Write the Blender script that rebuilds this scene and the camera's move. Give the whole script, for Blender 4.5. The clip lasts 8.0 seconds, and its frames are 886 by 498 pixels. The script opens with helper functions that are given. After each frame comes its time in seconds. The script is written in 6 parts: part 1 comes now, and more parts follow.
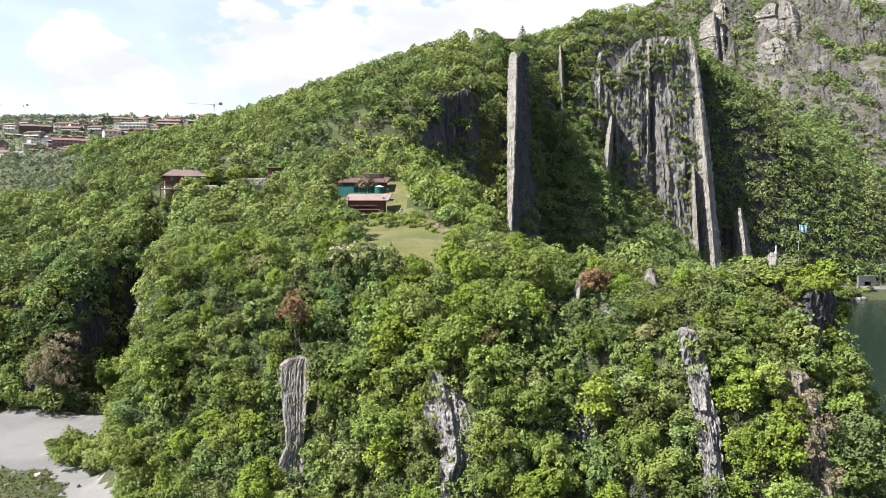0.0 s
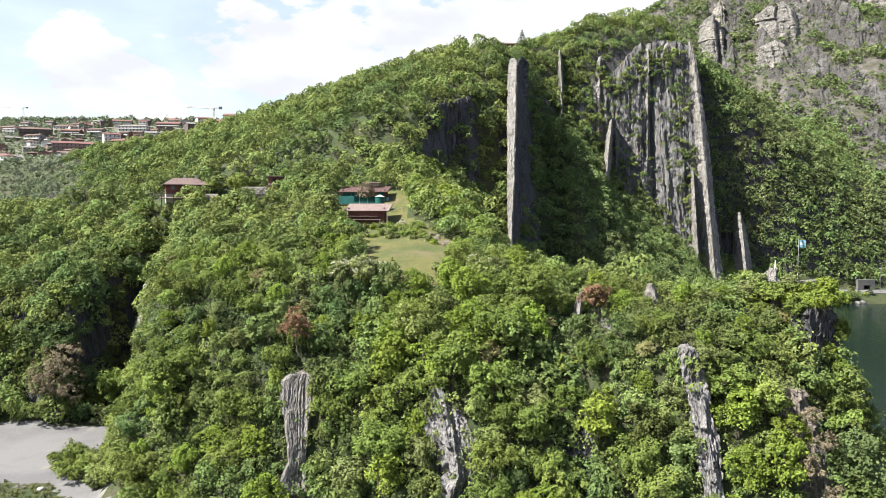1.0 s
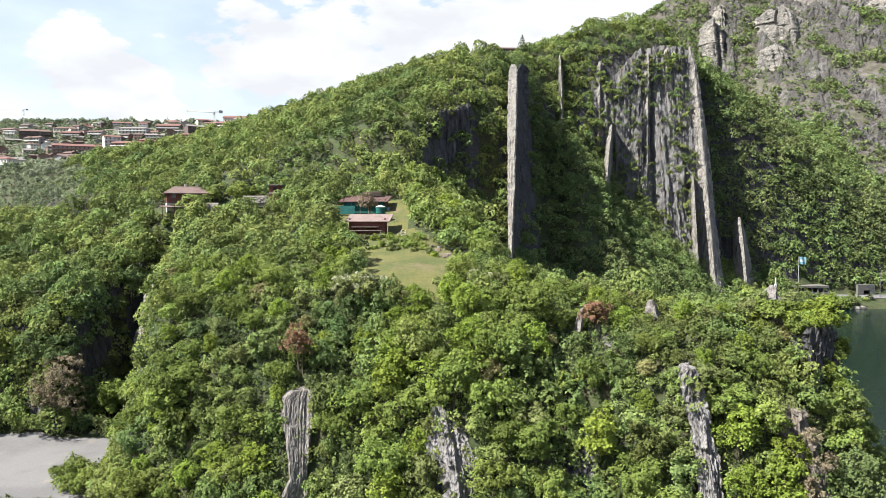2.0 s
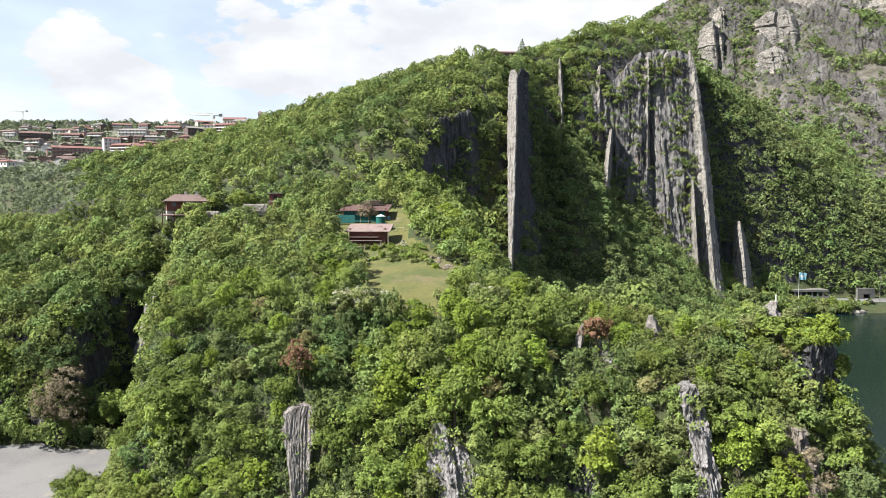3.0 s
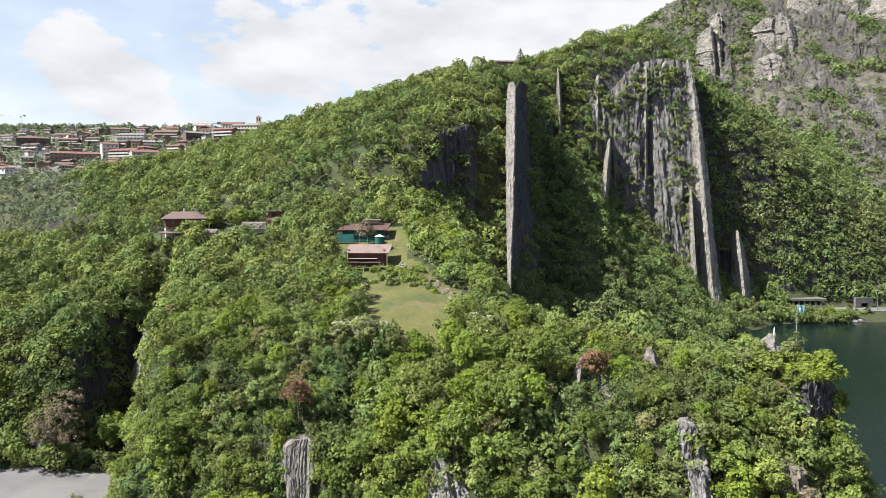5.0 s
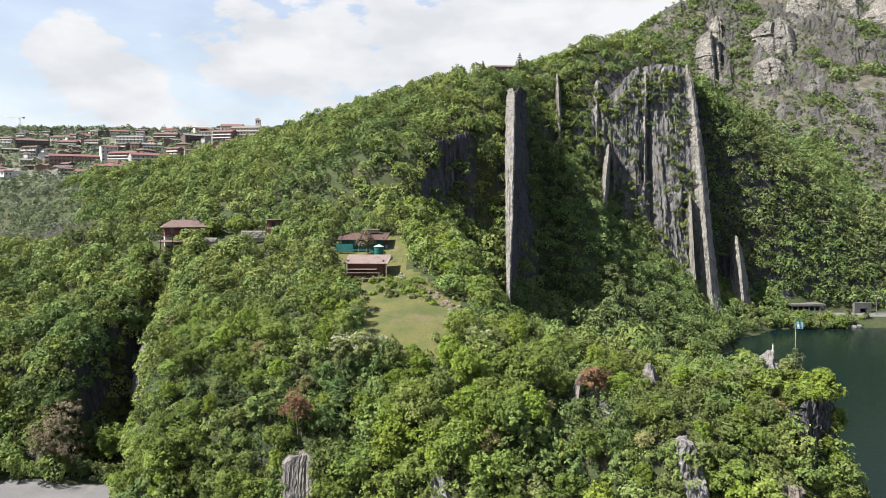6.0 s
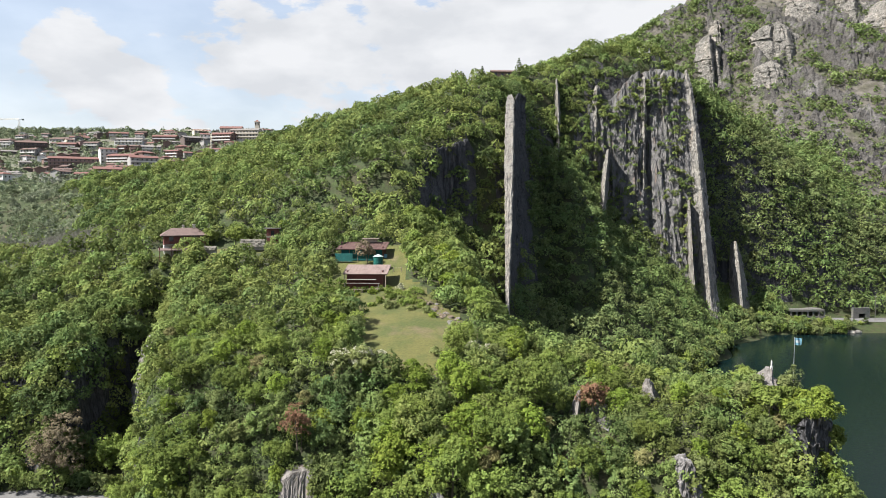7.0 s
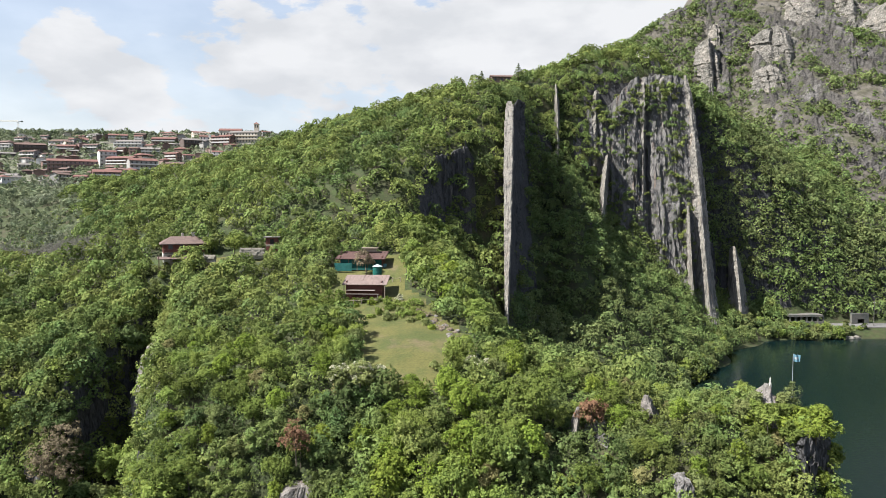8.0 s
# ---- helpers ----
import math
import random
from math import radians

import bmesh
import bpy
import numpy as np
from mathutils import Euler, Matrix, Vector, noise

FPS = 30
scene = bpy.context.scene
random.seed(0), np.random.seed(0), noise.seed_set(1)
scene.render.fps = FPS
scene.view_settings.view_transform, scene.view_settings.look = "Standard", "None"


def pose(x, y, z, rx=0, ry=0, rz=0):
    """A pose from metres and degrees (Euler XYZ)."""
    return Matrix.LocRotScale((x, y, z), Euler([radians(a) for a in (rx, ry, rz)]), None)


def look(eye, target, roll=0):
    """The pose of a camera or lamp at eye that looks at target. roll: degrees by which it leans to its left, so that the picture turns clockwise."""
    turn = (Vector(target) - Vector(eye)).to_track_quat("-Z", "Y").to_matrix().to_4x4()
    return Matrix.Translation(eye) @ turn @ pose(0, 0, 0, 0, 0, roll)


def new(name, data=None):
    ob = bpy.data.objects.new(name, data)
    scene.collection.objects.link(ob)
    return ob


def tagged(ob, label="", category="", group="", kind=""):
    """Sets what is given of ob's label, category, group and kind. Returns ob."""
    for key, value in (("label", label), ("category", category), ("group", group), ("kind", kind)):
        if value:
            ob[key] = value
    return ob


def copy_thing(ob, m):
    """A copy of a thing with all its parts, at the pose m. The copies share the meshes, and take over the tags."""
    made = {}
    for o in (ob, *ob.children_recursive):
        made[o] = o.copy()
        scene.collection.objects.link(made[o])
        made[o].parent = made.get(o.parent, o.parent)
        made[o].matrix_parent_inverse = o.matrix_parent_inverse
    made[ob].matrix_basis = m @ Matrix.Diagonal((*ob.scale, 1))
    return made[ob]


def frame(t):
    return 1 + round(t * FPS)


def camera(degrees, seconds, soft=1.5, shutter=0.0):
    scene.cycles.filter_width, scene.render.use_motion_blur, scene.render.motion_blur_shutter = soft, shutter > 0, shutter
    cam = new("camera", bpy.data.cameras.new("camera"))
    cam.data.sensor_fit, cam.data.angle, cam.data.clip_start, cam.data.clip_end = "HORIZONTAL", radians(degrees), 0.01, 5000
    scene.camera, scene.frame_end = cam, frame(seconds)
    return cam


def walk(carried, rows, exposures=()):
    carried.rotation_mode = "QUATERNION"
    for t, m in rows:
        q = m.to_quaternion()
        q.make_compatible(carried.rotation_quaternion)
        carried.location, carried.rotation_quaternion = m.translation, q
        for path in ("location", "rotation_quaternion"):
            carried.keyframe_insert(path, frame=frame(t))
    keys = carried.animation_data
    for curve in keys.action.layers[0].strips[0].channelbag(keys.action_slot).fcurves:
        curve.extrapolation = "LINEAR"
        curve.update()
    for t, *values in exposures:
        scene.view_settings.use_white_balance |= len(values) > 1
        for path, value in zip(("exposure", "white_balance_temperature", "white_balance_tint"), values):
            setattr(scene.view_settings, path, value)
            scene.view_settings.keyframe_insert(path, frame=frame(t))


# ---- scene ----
cam = camera(65.4, 8.0, soft=0.8)
METRES, EYE, TILT, LEAN, TURN = 20.0, 45.0, -3.4, 0.0, 0.0
ROWS = [
    (0.0, 0.0, 0.0, 0.0, -0.0, 0.0, -0.0),
    (0.5, -0.0057, -0.0135, 0.0613, -0.02, 0.0, 0.03),
    (1.0, -0.011, -0.0229, 0.1195, -0.04, -0.01, 0.09),
    (1.5, -0.0145, -0.0296, 0.1835, -0.04, -0.0, 0.07),
    (3.0, -0.0259, -0.0373, 0.3739, -0.07, -0.08, 0.11),
    (3.5, -0.0269, -0.0399, 0.4376, -0.1, -0.07, 0.12),
    (4.0, -0.0269, -0.0418, 0.5013, -0.14, -0.09, 0.14),
    (4.5, -0.0305, -0.0443, 0.5662, -0.17, -0.11, 0.18),
    (6.0, -0.0286, -0.0502, 0.7509, -0.26, -0.08, 0.15),
    (6.5, -0.0291, -0.053, 0.8127, -0.29, -0.06, 0.13),
    (7.0, -0.0301, -0.0568, 0.8715, -0.33, -0.06, 0.1),
    (7.5, -0.0306, -0.0597, 0.9342, -0.36, -0.05, 0.07),
    (8.0, -0.031, -0.0618, 0.9956, -0.4, -0.04, 0.04),
]
walk(cam, [(t, pose(0, 0, EYE, TILT, LEAN, TURN) @ pose(METRES * x, METRES * y, METRES * z, 90 + pitch, roll, yaw)) for t, x, y, z, yaw, pitch, roll in ROWS], exposures=[(0.0, 1.80), (4.0, 1.63), (8.0, 1.46)])
# ---------------------------------------------------------------- light
SUN_EL, SUN_AZ = 50.5, 251.0        # degrees; azimuth clockwise from +y


def make_world():
    w = bpy.data.worlds.new("sky")
    scene.world = w
    w.use_nodes = True
    nt = w.node_tree
    nt.nodes.clear()
    N, L = nt.nodes.new, nt.links.new
    sky = N("ShaderNodeTexSky")
    sky.sky_type, sky.sun_disc = 'NISHITA', False
    sky.sun_elevation, sky.sun_rotation = radians(SUN_EL), radians(SUN_AZ)
    sky.air_density, sky.dust_density, sky.ozone_density = 1.0, 1.2, 1.0
    tc = N("ShaderNodeTexCoord")
    mp = N("ShaderNodeMapping")
    mp.inputs["Scale"].default_value = (1.0, 1.0, 2.2)
    L(tc.outputs["Generated"], mp.inputs["Vector"])
    n1 = N("ShaderNodeTexNoise")
    n1.inputs["Scale"].default_value, n1.inputs["Detail"].default_value, n1.inputs["Roughness"].default_value = 10.0, 12.0, 0.58
    L(mp.outputs["Vector"], n1.inputs["Vector"])
    total = N("ShaderNodeMath")
    total.operation = 'MULTIPLY'
    total.inputs[1].default_value = 1.02
    L(n1.outputs["Fac"], total.inputs[0])
    last = total
    # cumulus banks and clear gaps by compass direction: yaw to the right, elevation, radius, weight
    for yaw, el, rad, wt in CLOUDS:
        d = Vector((math.sin(radians(yaw)) * math.cos(radians(el)), math.cos(radians(yaw)) * math.cos(radians(el)), math.sin(radians(el))))
        vm = N("ShaderNodeVectorMath")
        vm.operation = 'DISTANCE'
        vm.inputs[1].default_value = d
        L(tc.outputs["Generated"], vm.inputs[0])
        mr = N("ShaderNodeMapRange")
        mr.interpolation_type = 'SMOOTHSTEP'
        mr.inputs["From Min"].default_value, mr.inputs["From Max"].default_value = 0.0, radians(rad)
        mr.inputs["To Min"].default_value, mr.inputs["To Max"].default_value = wt, 0.0
        L(vm.outputs["Value"], mr.inputs["Value"])
        ad = N("ShaderNodeMath")
        L(last.outputs[0], ad.inputs[0])
        L(mr.outputs[0], ad.inputs[1])
        last = ad
    ramp = N("ShaderNodeMapRange")
    ramp.interpolation_type = 'SMOOTHSTEP'
    ramp.inputs["From Min"].default_value, ramp.inputs["From Max"].default_value = 0.54, 0.63
    ramp.inputs["To Min"].default_value = 0.38
    L(last.outputs[0], ramp.inputs["Value"])
    # thicker haze towards the horizon, clear overhead
    sep = N("ShaderNodeSeparateXYZ")
    L(tc.outputs["Generated"], sep.inputs[0])
    haze = N("ShaderNodeMapRange")
    haze.inputs["From Min"].default_value, haze.inputs["From Max"].default_value = 0.08, 0.55
    haze.inputs["To Min"].default_value, haze.inputs["To Max"].default_value = 0.70, 0.05
    L(sep.outputs["Z"], haze.inputs["Value"])
    L(haze.outputs[0], ramp.inputs["To Min"])
    n2 = N("ShaderNodeTexNoise")
    n2.inputs["Scale"].default_value, n2.inputs["Detail"].default_value = 9.0, 8.0
    L(mp.outputs["Vector"], n2.inputs["Vector"])
    cc = N("ShaderNodeMix")
    cc.data_type = 'RGBA'
    cc.inputs["A"].default_value, cc.inputs["B"].default_value = (*[c * CLOUD_L * 0.86 for c in (0.945, 0.975, 1.03)], 1), (*[c * CLOUD_L for c in (0.985, 1.0, 1.035)], 1)
    mr2 = N("ShaderNodeMapRange")
    mr2.inputs["From Min"].default_value, mr2.inputs["From Max"].default_value = 0.38, 0.62
    L(n2.outputs["Fac"], mr2.inputs["Value"])
    L(mr2.outputs[0], cc.inputs["Factor"])
    mix = N("ShaderNodeMix")
    mix.data_type = 'RGBA'
    L(ramp.outputs[0], mix.inputs["Factor"])
    L(sky.outputs["Color"], mix.inputs["A"])
    L(cc.outputs["Result"], mix.inputs["B"])
    bg = N("ShaderNodeBackground")
    bg.inputs["Strength"].default_value = SKY_STRENGTH
    L(mix.outputs["Result"], bg.inputs["Color"])
    out = N("ShaderNodeOutputWorld")
    L(bg.outputs[0], out.inputs["Surface"])


SKY_STRENGTH, CLOUD_L = 0.074, 4.4
CLOUDS = [(-27.4, 11.6, 4.5, 0.30), (-23.6, 10, 5, 0.26), (-16.2, 11.8, 6, 0.28), (-10.4, 13.0, 6, 0.28), (-3.9, 12.6, 6, 0.24), (4, 13, 9, 0.28), (12, 14, 10, 0.28), (-21, 15.5, 7, -0.2), (-31, 14.5, 5, -0.16), (-24, 13.6, 2.5, -0.14), (-6, 15.6, 2.5, -0.14), (-22, 5, 8, 0.14), (20, 25, 30, 0.12)]
make_world()
sun_data = bpy.data.lights.new("sun", 'SUN')
sun_data.energy, sun_data.angle, sun_data.color = 5.0, radians(0.53), (1.0, 0.955, 0.88)
sun = new("sun", sun_data)
SUN_DIR = Vector((math.sin(radians(SUN_AZ)) * math.cos(radians(SUN_EL)), math.cos(radians(SUN_AZ)) * math.cos(radians(SUN_EL)), math.sin(radians(SUN_EL))))
sun.matrix_world = look(SUN_DIR * 400, (0, 0, 0))


# ---------------------------------------------------------------- materials
def material(name, base, rough=0.9, tints=(), grain=None, bump=0.0, bump_scale=3.0, island=0.0, per_object=0.0, cells=0.0, translucent=0.0, metal=0.0, spec=0.3, stretch=(1, 1, 1), coords="Object", cracks=None):
    """base colour, mixed with tints [(colour, noise scale, low, high)], then grain (scale, amount); island, per_object and cells: spread of brightness and hue."""
    m = bpy.data.materials.new(name)
    m.use_nodes = True
    nt = m.node_tree
    N, L = nt.nodes.new, nt.links.new
    b = nt.nodes["Principled BSDF"]
    b.inputs["Roughness"].default_value, b.inputs["Metallic"].default_value = rough, metal
    b.inputs["Specular IOR Level"].default_value = spec
    tc = N("ShaderNodeTexCoord")
    if coords == "World":
        src = N("ShaderNodeNewGeometry").outputs["Position"]
    else:
        src = tc.outputs[coords]
    mp = N("ShaderNodeMapping")
    mp.inputs["Scale"].default_value = stretch
    L(src, mp.inputs["Vector"])
    vec = mp.outputs["Vector"]
    col = N("ShaderNodeRGB")
    col.outputs[0].default_value = (*base, 1)
    c = col.outputs[0]
    for i, (tint, scale, lo, hi) in enumerate(tints):
        n = N("ShaderNodeTexNoise")
        n.noise_dimensions = '4D'
        n.inputs["W"].default_value = 3.7 * i + 1.3
        n.inputs["Scale"].default_value, n.inputs["Detail"].default_value, n.inputs["Roughness"].default_value = scale, 5.0, 0.6
        L(vec, n.inputs["Vector"])
        r = N("ShaderNodeMapRange")
        r.inputs["From Min"].default_value, r.inputs["From Max"].default_value = lo, hi
        L(n.outputs["Fac"], r.inputs["Value"])
        mx = N("ShaderNodeMix")
        mx.data_type = 'RGBA'
        L(r.outputs[0], mx.inputs["Factor"])
        L(c, mx.inputs["A"])
        mx.inputs["B"].default_value = (*tint, 1)
        c = mx.outputs["Result"]
    if grain:
        n = N("ShaderNodeTexNoise")
        n.inputs["Scale"].default_value, n.inputs["Detail"].default_value, n.inputs["Roughness"].default_value = grain[0], 6.0, 0.65
        L(vec, n.inputs["Vector"])
        r = N("ShaderNodeMapRange")
        r.inputs["From Min"].default_value, r.inputs["From Max"].default_value = 0.3, 0.7
        r.inputs["To Min"].default_value, r.inputs["To Max"].default_value = 1 - grain[1], 1 + grain[1]
        L(n.outputs["Fac"], r.inputs["Value"])
        hsv = N("ShaderNodeHueSaturation")
        L(r.outputs[0], hsv.inputs["Value"])
        L(c, hsv.inputs["Color"])
        c = hsv.outputs["Color"]
    crack = None
    if cracks:
        vo = N("ShaderNodeTexVoronoi")
        vo.feature = 'DISTANCE_TO_EDGE'
        vo.inputs["Scale"].default_value = cracks[0]
        nz = N("ShaderNodeTexNoise")
        nz.inputs["Scale"].default_value, nz.inputs["Detail"].default_value = cracks[0] * 1.5, 4.0
        L(vec, nz.inputs["Vector"])
        ad = N("ShaderNodeVectorMath")
        ad.operation = 'MULTIPLY_ADD'
        ad.inputs[1].default_value = (0.9 / cracks[0],) * 3
        L(nz.outputs["Color"], ad.inputs[0])
        L(vec, ad.inputs[2])
        L(ad.outputs["Vector"], vo.inputs["Vector"])
        crack = N("ShaderNodeMapRange")
        crack.inputs["From Max"].default_value = 0.09
        L(vo.outputs["Distance"], crack.inputs["Value"])
        rr = N("ShaderNodeMapRange")
        rr.inputs["To Min"].default_value = 0.72
        L(crack.outputs[0], rr.inputs["Value"])
        hsv = N("ShaderNodeHueSaturation")
        L(rr.outputs[0], hsv.inputs["Value"])
        L(c, hsv.inputs["Color"])
        c = hsv.outputs["Color"]
    spreads = []
    if island:
        spreads.append((N("ShaderNodeNewGeometry").outputs["Random Per Island"], island, 0.010))
    if per_object:
        spreads.append((N("ShaderNodeObjectInfo").outputs["Random"], per_object, 0.009))
    if cells:
        vo = N("ShaderNodeTexVoronoi")
        vo.inputs["Scale"].default_value = 0.19
        L(N("ShaderNodeNewGeometry").outputs["Position"], vo.inputs["Vector"])
        sp = N("ShaderNodeSeparateColor")
        L(vo.outputs["Color"], sp.inputs["Color"])
        spreads.append((sp.outputs[0], cells, 0.016))
    for rnd, amount, hue in spreads:
        hsv = N("ShaderNodeHueSaturation")
        r = N("ShaderNodeMapRange")
        r.inputs["To Min"].default_value, r.inputs["To Max"].default_value = 1 - amount, 1 + amount
        L(rnd, r.inputs["Value"])
        L(r.outputs[0], hsv.inputs["Value"])
        k = N("ShaderNodeMath")
        k.operation = 'MULTIPLY'
        k.inputs[1].default_value = 7.31
        L(rnd, k.inputs[0])
        fr = N("ShaderNodeMath")
        fr.operation = 'FRACT'
        L(k.outputs[0], fr.inputs[0])
        rh = N("ShaderNodeMapRange")
        rh.inputs["To Min"].default_value, rh.inputs["To Max"].default_value = 0.5 - hue, 0.5 + hue
        L(fr.outputs[0], rh.inputs["Value"])
        L(rh.outputs[0], hsv.inputs["Hue"])
        L(c, hsv.inputs["Color"])
        c = hsv.outputs["Color"]
    L(c, b.inputs["Base Color"])
    if bump:
        n = N("ShaderNodeTexNoise")
        n.inputs["Scale"].default_value, n.inputs["Detail"].default_value, n.inputs["Roughness"].default_value = bump_scale, 8.0, 0.6
        L(vec, n.inputs["Vector"])
        bp = N("ShaderNodeBump")
        bp.inputs["Strength"].default_value, bp.inputs["Distance"].default_value = 1.0, bump
        L(n.outputs["Fac"], bp.inputs["Height"])
        if crack:
            b2 = N("ShaderNodeBump")
            b2.inputs["Distance"].default_value = cracks[1]
            L(crack.outputs[0], b2.inputs["Height"])
            L(bp.outputs[0], b2.inputs["Normal"])
            bp = b2
        L(bp.outputs[0], b.inputs["Normal"])
    if translucent:
        tr = N("ShaderNodeBsdfTranslucent")
        L(c, tr.inputs["Color"])
        mx = N("ShaderNodeMixShader")
        mx.inputs[0].default_value = translucent
        L(b.outputs[0], mx.inputs[1])
        L(tr.outputs[0], mx.inputs[2])
        L(mx.outputs[0], nt.nodes["Material Output"].inputs["Surface"])
    return m


M = {}
LEAF = dict(rough=0.7, island=0.20, translucent=0.26, spec=0.04)
M["leaf"] = material("leaf_green", (0.134, 0.176, 0.0445), per_object=0.36, **LEAF)
M["leaf_light"] = material("leaf_yellow_green", (0.144, 0.193, 0.0353), per_object=0.22, **LEAF)
M["leaf_dark"] = material("leaf_dark_green", (0.087, 0.122, 0.0473), per_object=0.25, **LEAF)
M["leaf_olive"] = material("leaf_olive_grey", (0.139, 0.165, 0.0635), per_object=0.2, **LEAF)
M["leaf_tan"] = material("leaf_young_brown", (0.175, 0.166, 0.0744), per_object=0.2, **LEAF)
M["leaf_red"] = material("leaf_rust_red", (0.182, 0.108, 0.0692), **LEAF)
M["leaf_brown"] = material("leaf_brown", (0.185, 0.156, 0.1054), **LEAF)
M["blossom"] = material("blossom_white", (0.385, 0.385, 0.281), **LEAF)
M["woods"] = material("woods_leaf", (0.122, 0.158, 0.0498), cells=0.42, tints=[((0.163, 0.198, 0.0608), 0.035, 0.45, 0.65), ((0.080, 0.123, 0.0498), 0.05, 0.5, 0.68)], coords="World", **LEAF)
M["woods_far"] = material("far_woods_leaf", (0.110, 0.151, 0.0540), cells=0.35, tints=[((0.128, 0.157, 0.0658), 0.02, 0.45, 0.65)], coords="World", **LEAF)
# Olive grey-green, turned paler and bluer to carry some of the haze.
M["woods_olive"] = material("hazy_olive_woods_leaf", (0.139, 0.167, 0.1004), cells=0.35, tints=[((0.101, 0.134, 0.0683), 0.02, 0.5, 0.68), ((0.148, 0.161, 0.1277), 0.03, 0.5, 0.66)], coords="World", **LEAF)
M["bark"] = material("bark", (0.0740, 0.0629, 0.0481), grain=(6.0, 0.4), bump=0.02, bump_scale=14, stretch=(1, 1, 0.3))
ROCKT = dict(rough=0.93, coords="World", spec=0.2)
M["rock"] = material("grey_limestone", (0.229, 0.218, 0.200), tints=[((0.0888, 0.0873, 0.0851), 0.45, 0.48, 0.66), ((0.222, 0.185, 0.148), 0.3, 0.55, 0.72), ((0.163, 0.0888, 0.0666), 0.5, 0.66, 0.74)], grain=(2.6, 0.4), bump=0.5, bump_scale=1.3, cracks=(1.1, 0.25), stretch=(1.6, 1.6, 0.26), **ROCKT)
M["rock_near"] = material("grey_brown_limestone", (0.159, 0.147, 0.138), tints=[((0.122, 0.115, 0.110), 0.5, 0.47, 0.62), ((0.200, 0.190, 0.184), 0.9, 0.54, 0.66), ((0.185, 0.122, 0.0962), 0.3, 0.58, 0.72), ((0.0962, 0.0962, 0.0407), 0.35, 0.62, 0.74)], grain=(5.0, 0.28), bump=0.10, bump_scale=3.0, cracks=(0.9, 0.07), stretch=(2.3, 2.3, 0.24), **ROCKT)
M["rock_pale"] = material("pale_limestone", (0.181, 0.175, 0.175), tints=[((0.107, 0.102, 0.0999), 0.5, 0.47, 0.62), ((0.255, 0.248, 0.248), 0.9, 0.54, 0.66), ((0.222, 0.159, 0.126), 0.35, 0.62, 0.74), ((0.0814, 0.0888, 0.0370), 0.45, 0.66, 0.76)], grain=(5.0, 0.28), bump=0.14, bump_scale=2.6, cracks=(1.1, 0.09), stretch=(1.8, 1.8, 0.5), **ROCKT)
M["rock_brown"] = material("brown_weathered_limestone", (0.141, 0.122, 0.104), tints=[((0.0740, 0.0681, 0.0555), 0.5, 0.47, 0.62), ((0.200, 0.185, 0.170), 0.8, 0.55, 0.68), ((0.0814, 0.0851, 0.0370), 0.4, 0.60, 0.72)], grain=(5.0, 0.3), bump=0.14, bump_scale=2.6, cracks=(1.0, 0.10), stretch=(1.6, 1.6, 0.5), **ROCKT)
M["rock_cliff"] = material("streaked_limestone", (0.148, 0.145, 0.145), tints=[((0.0703, 0.0710, 0.0755), 0.16, 0.49, 0.64), ((0.222, 0.215, 0.211), 0.42, 0.53, 0.68), ((0.178, 0.122, 0.0925), 0.13, 0.60, 0.72), ((0.0592, 0.0740, 0.0311), 0.30, 0.58, 0.66)], grain=(2.6, 0.62), bump=0.5, bump_scale=1.4, cracks=(1.6, 0.2), stretch=(1.9, 1.9, 0.15), **ROCKT)
# Limestone darkened to carry the shade on faces turned from the sun.
M["rock_dark_shade"] = material("dark_shaded_limestone", (0.0703, 0.0703, 0.0733), tints=[((0.0370, 0.0370, 0.0407), 0.35, 0.45, 0.65), ((0.163, 0.148, 0.137), 0.3, 0.62, 0.78)], grain=(2.2, 0.42), bump=0.5, bump_scale=1.0, cracks=(1.1, 0.25), stretch=(1.6, 1.6, 0.2), **ROCKT)
M["rock_slope"] = material("broken_slope_rock", (0.0577, 0.0548, 0.0525), tints=[((0.104, 0.0999, 0.0977), 0.05, 0.5, 0.62), ((0.0407, 0.0385, 0.0340), 0.14, 0.52, 0.66), ((0.0488, 0.0592, 0.0266), 0.11, 0.54, 0.64)], grain=(0.9, 0.6), bump=1.6, bump_scale=0.5, **ROCKT)
M["earth"] = material("eroded_earth", (0.122, 0.0962, 0.0725), tints=[((0.0740, 0.0666, 0.0444), 0.5, 0.48, 0.62), ((0.163, 0.144, 0.126), 0.8, 0.55, 0.68)], grain=(3.0, 0.35), bump=0.15, bump_scale=2.5, **ROCKT)
M["rock_far"] = material("mountain_rock", (0.0784, 0.0725, 0.0636), tints=[((0.058, 0.055, 0.042), 0.11, 0.50, 0.58), ((0.0851, 0.0792, 0.0696), 0.03, 0.52, 0.66), ((0.0444, 0.0518, 0.0266), 0.06, 0.52, 0.66)], grain=(0.22, 0.4), bump=3.0, bump_scale=0.12, **ROCKT)
M["rock_crag"] = material("crag_rock", (0.148, 0.141, 0.130), tints=[((0.222, 0.204, 0.181), 0.08, 0.5, 0.64), ((0.0703, 0.0703, 0.0629), 0.12, 0.5, 0.66)], grain=(1.0, 0.75), bump=2.4, bump_scale=0.6, **ROCKT)
M["floor"] = material("forest_floor", (0.0237, 0.0340, 0.0111), tints=[((0.0444, 0.0407, 0.0222), 0.2, 0.45, 0.65), ((0.0370, 0.0592, 0.0148), 0.5, 0.5, 0.7)], grain=(2.0, 0.4), bump=0.25, bump_scale=1.5, coords="World")
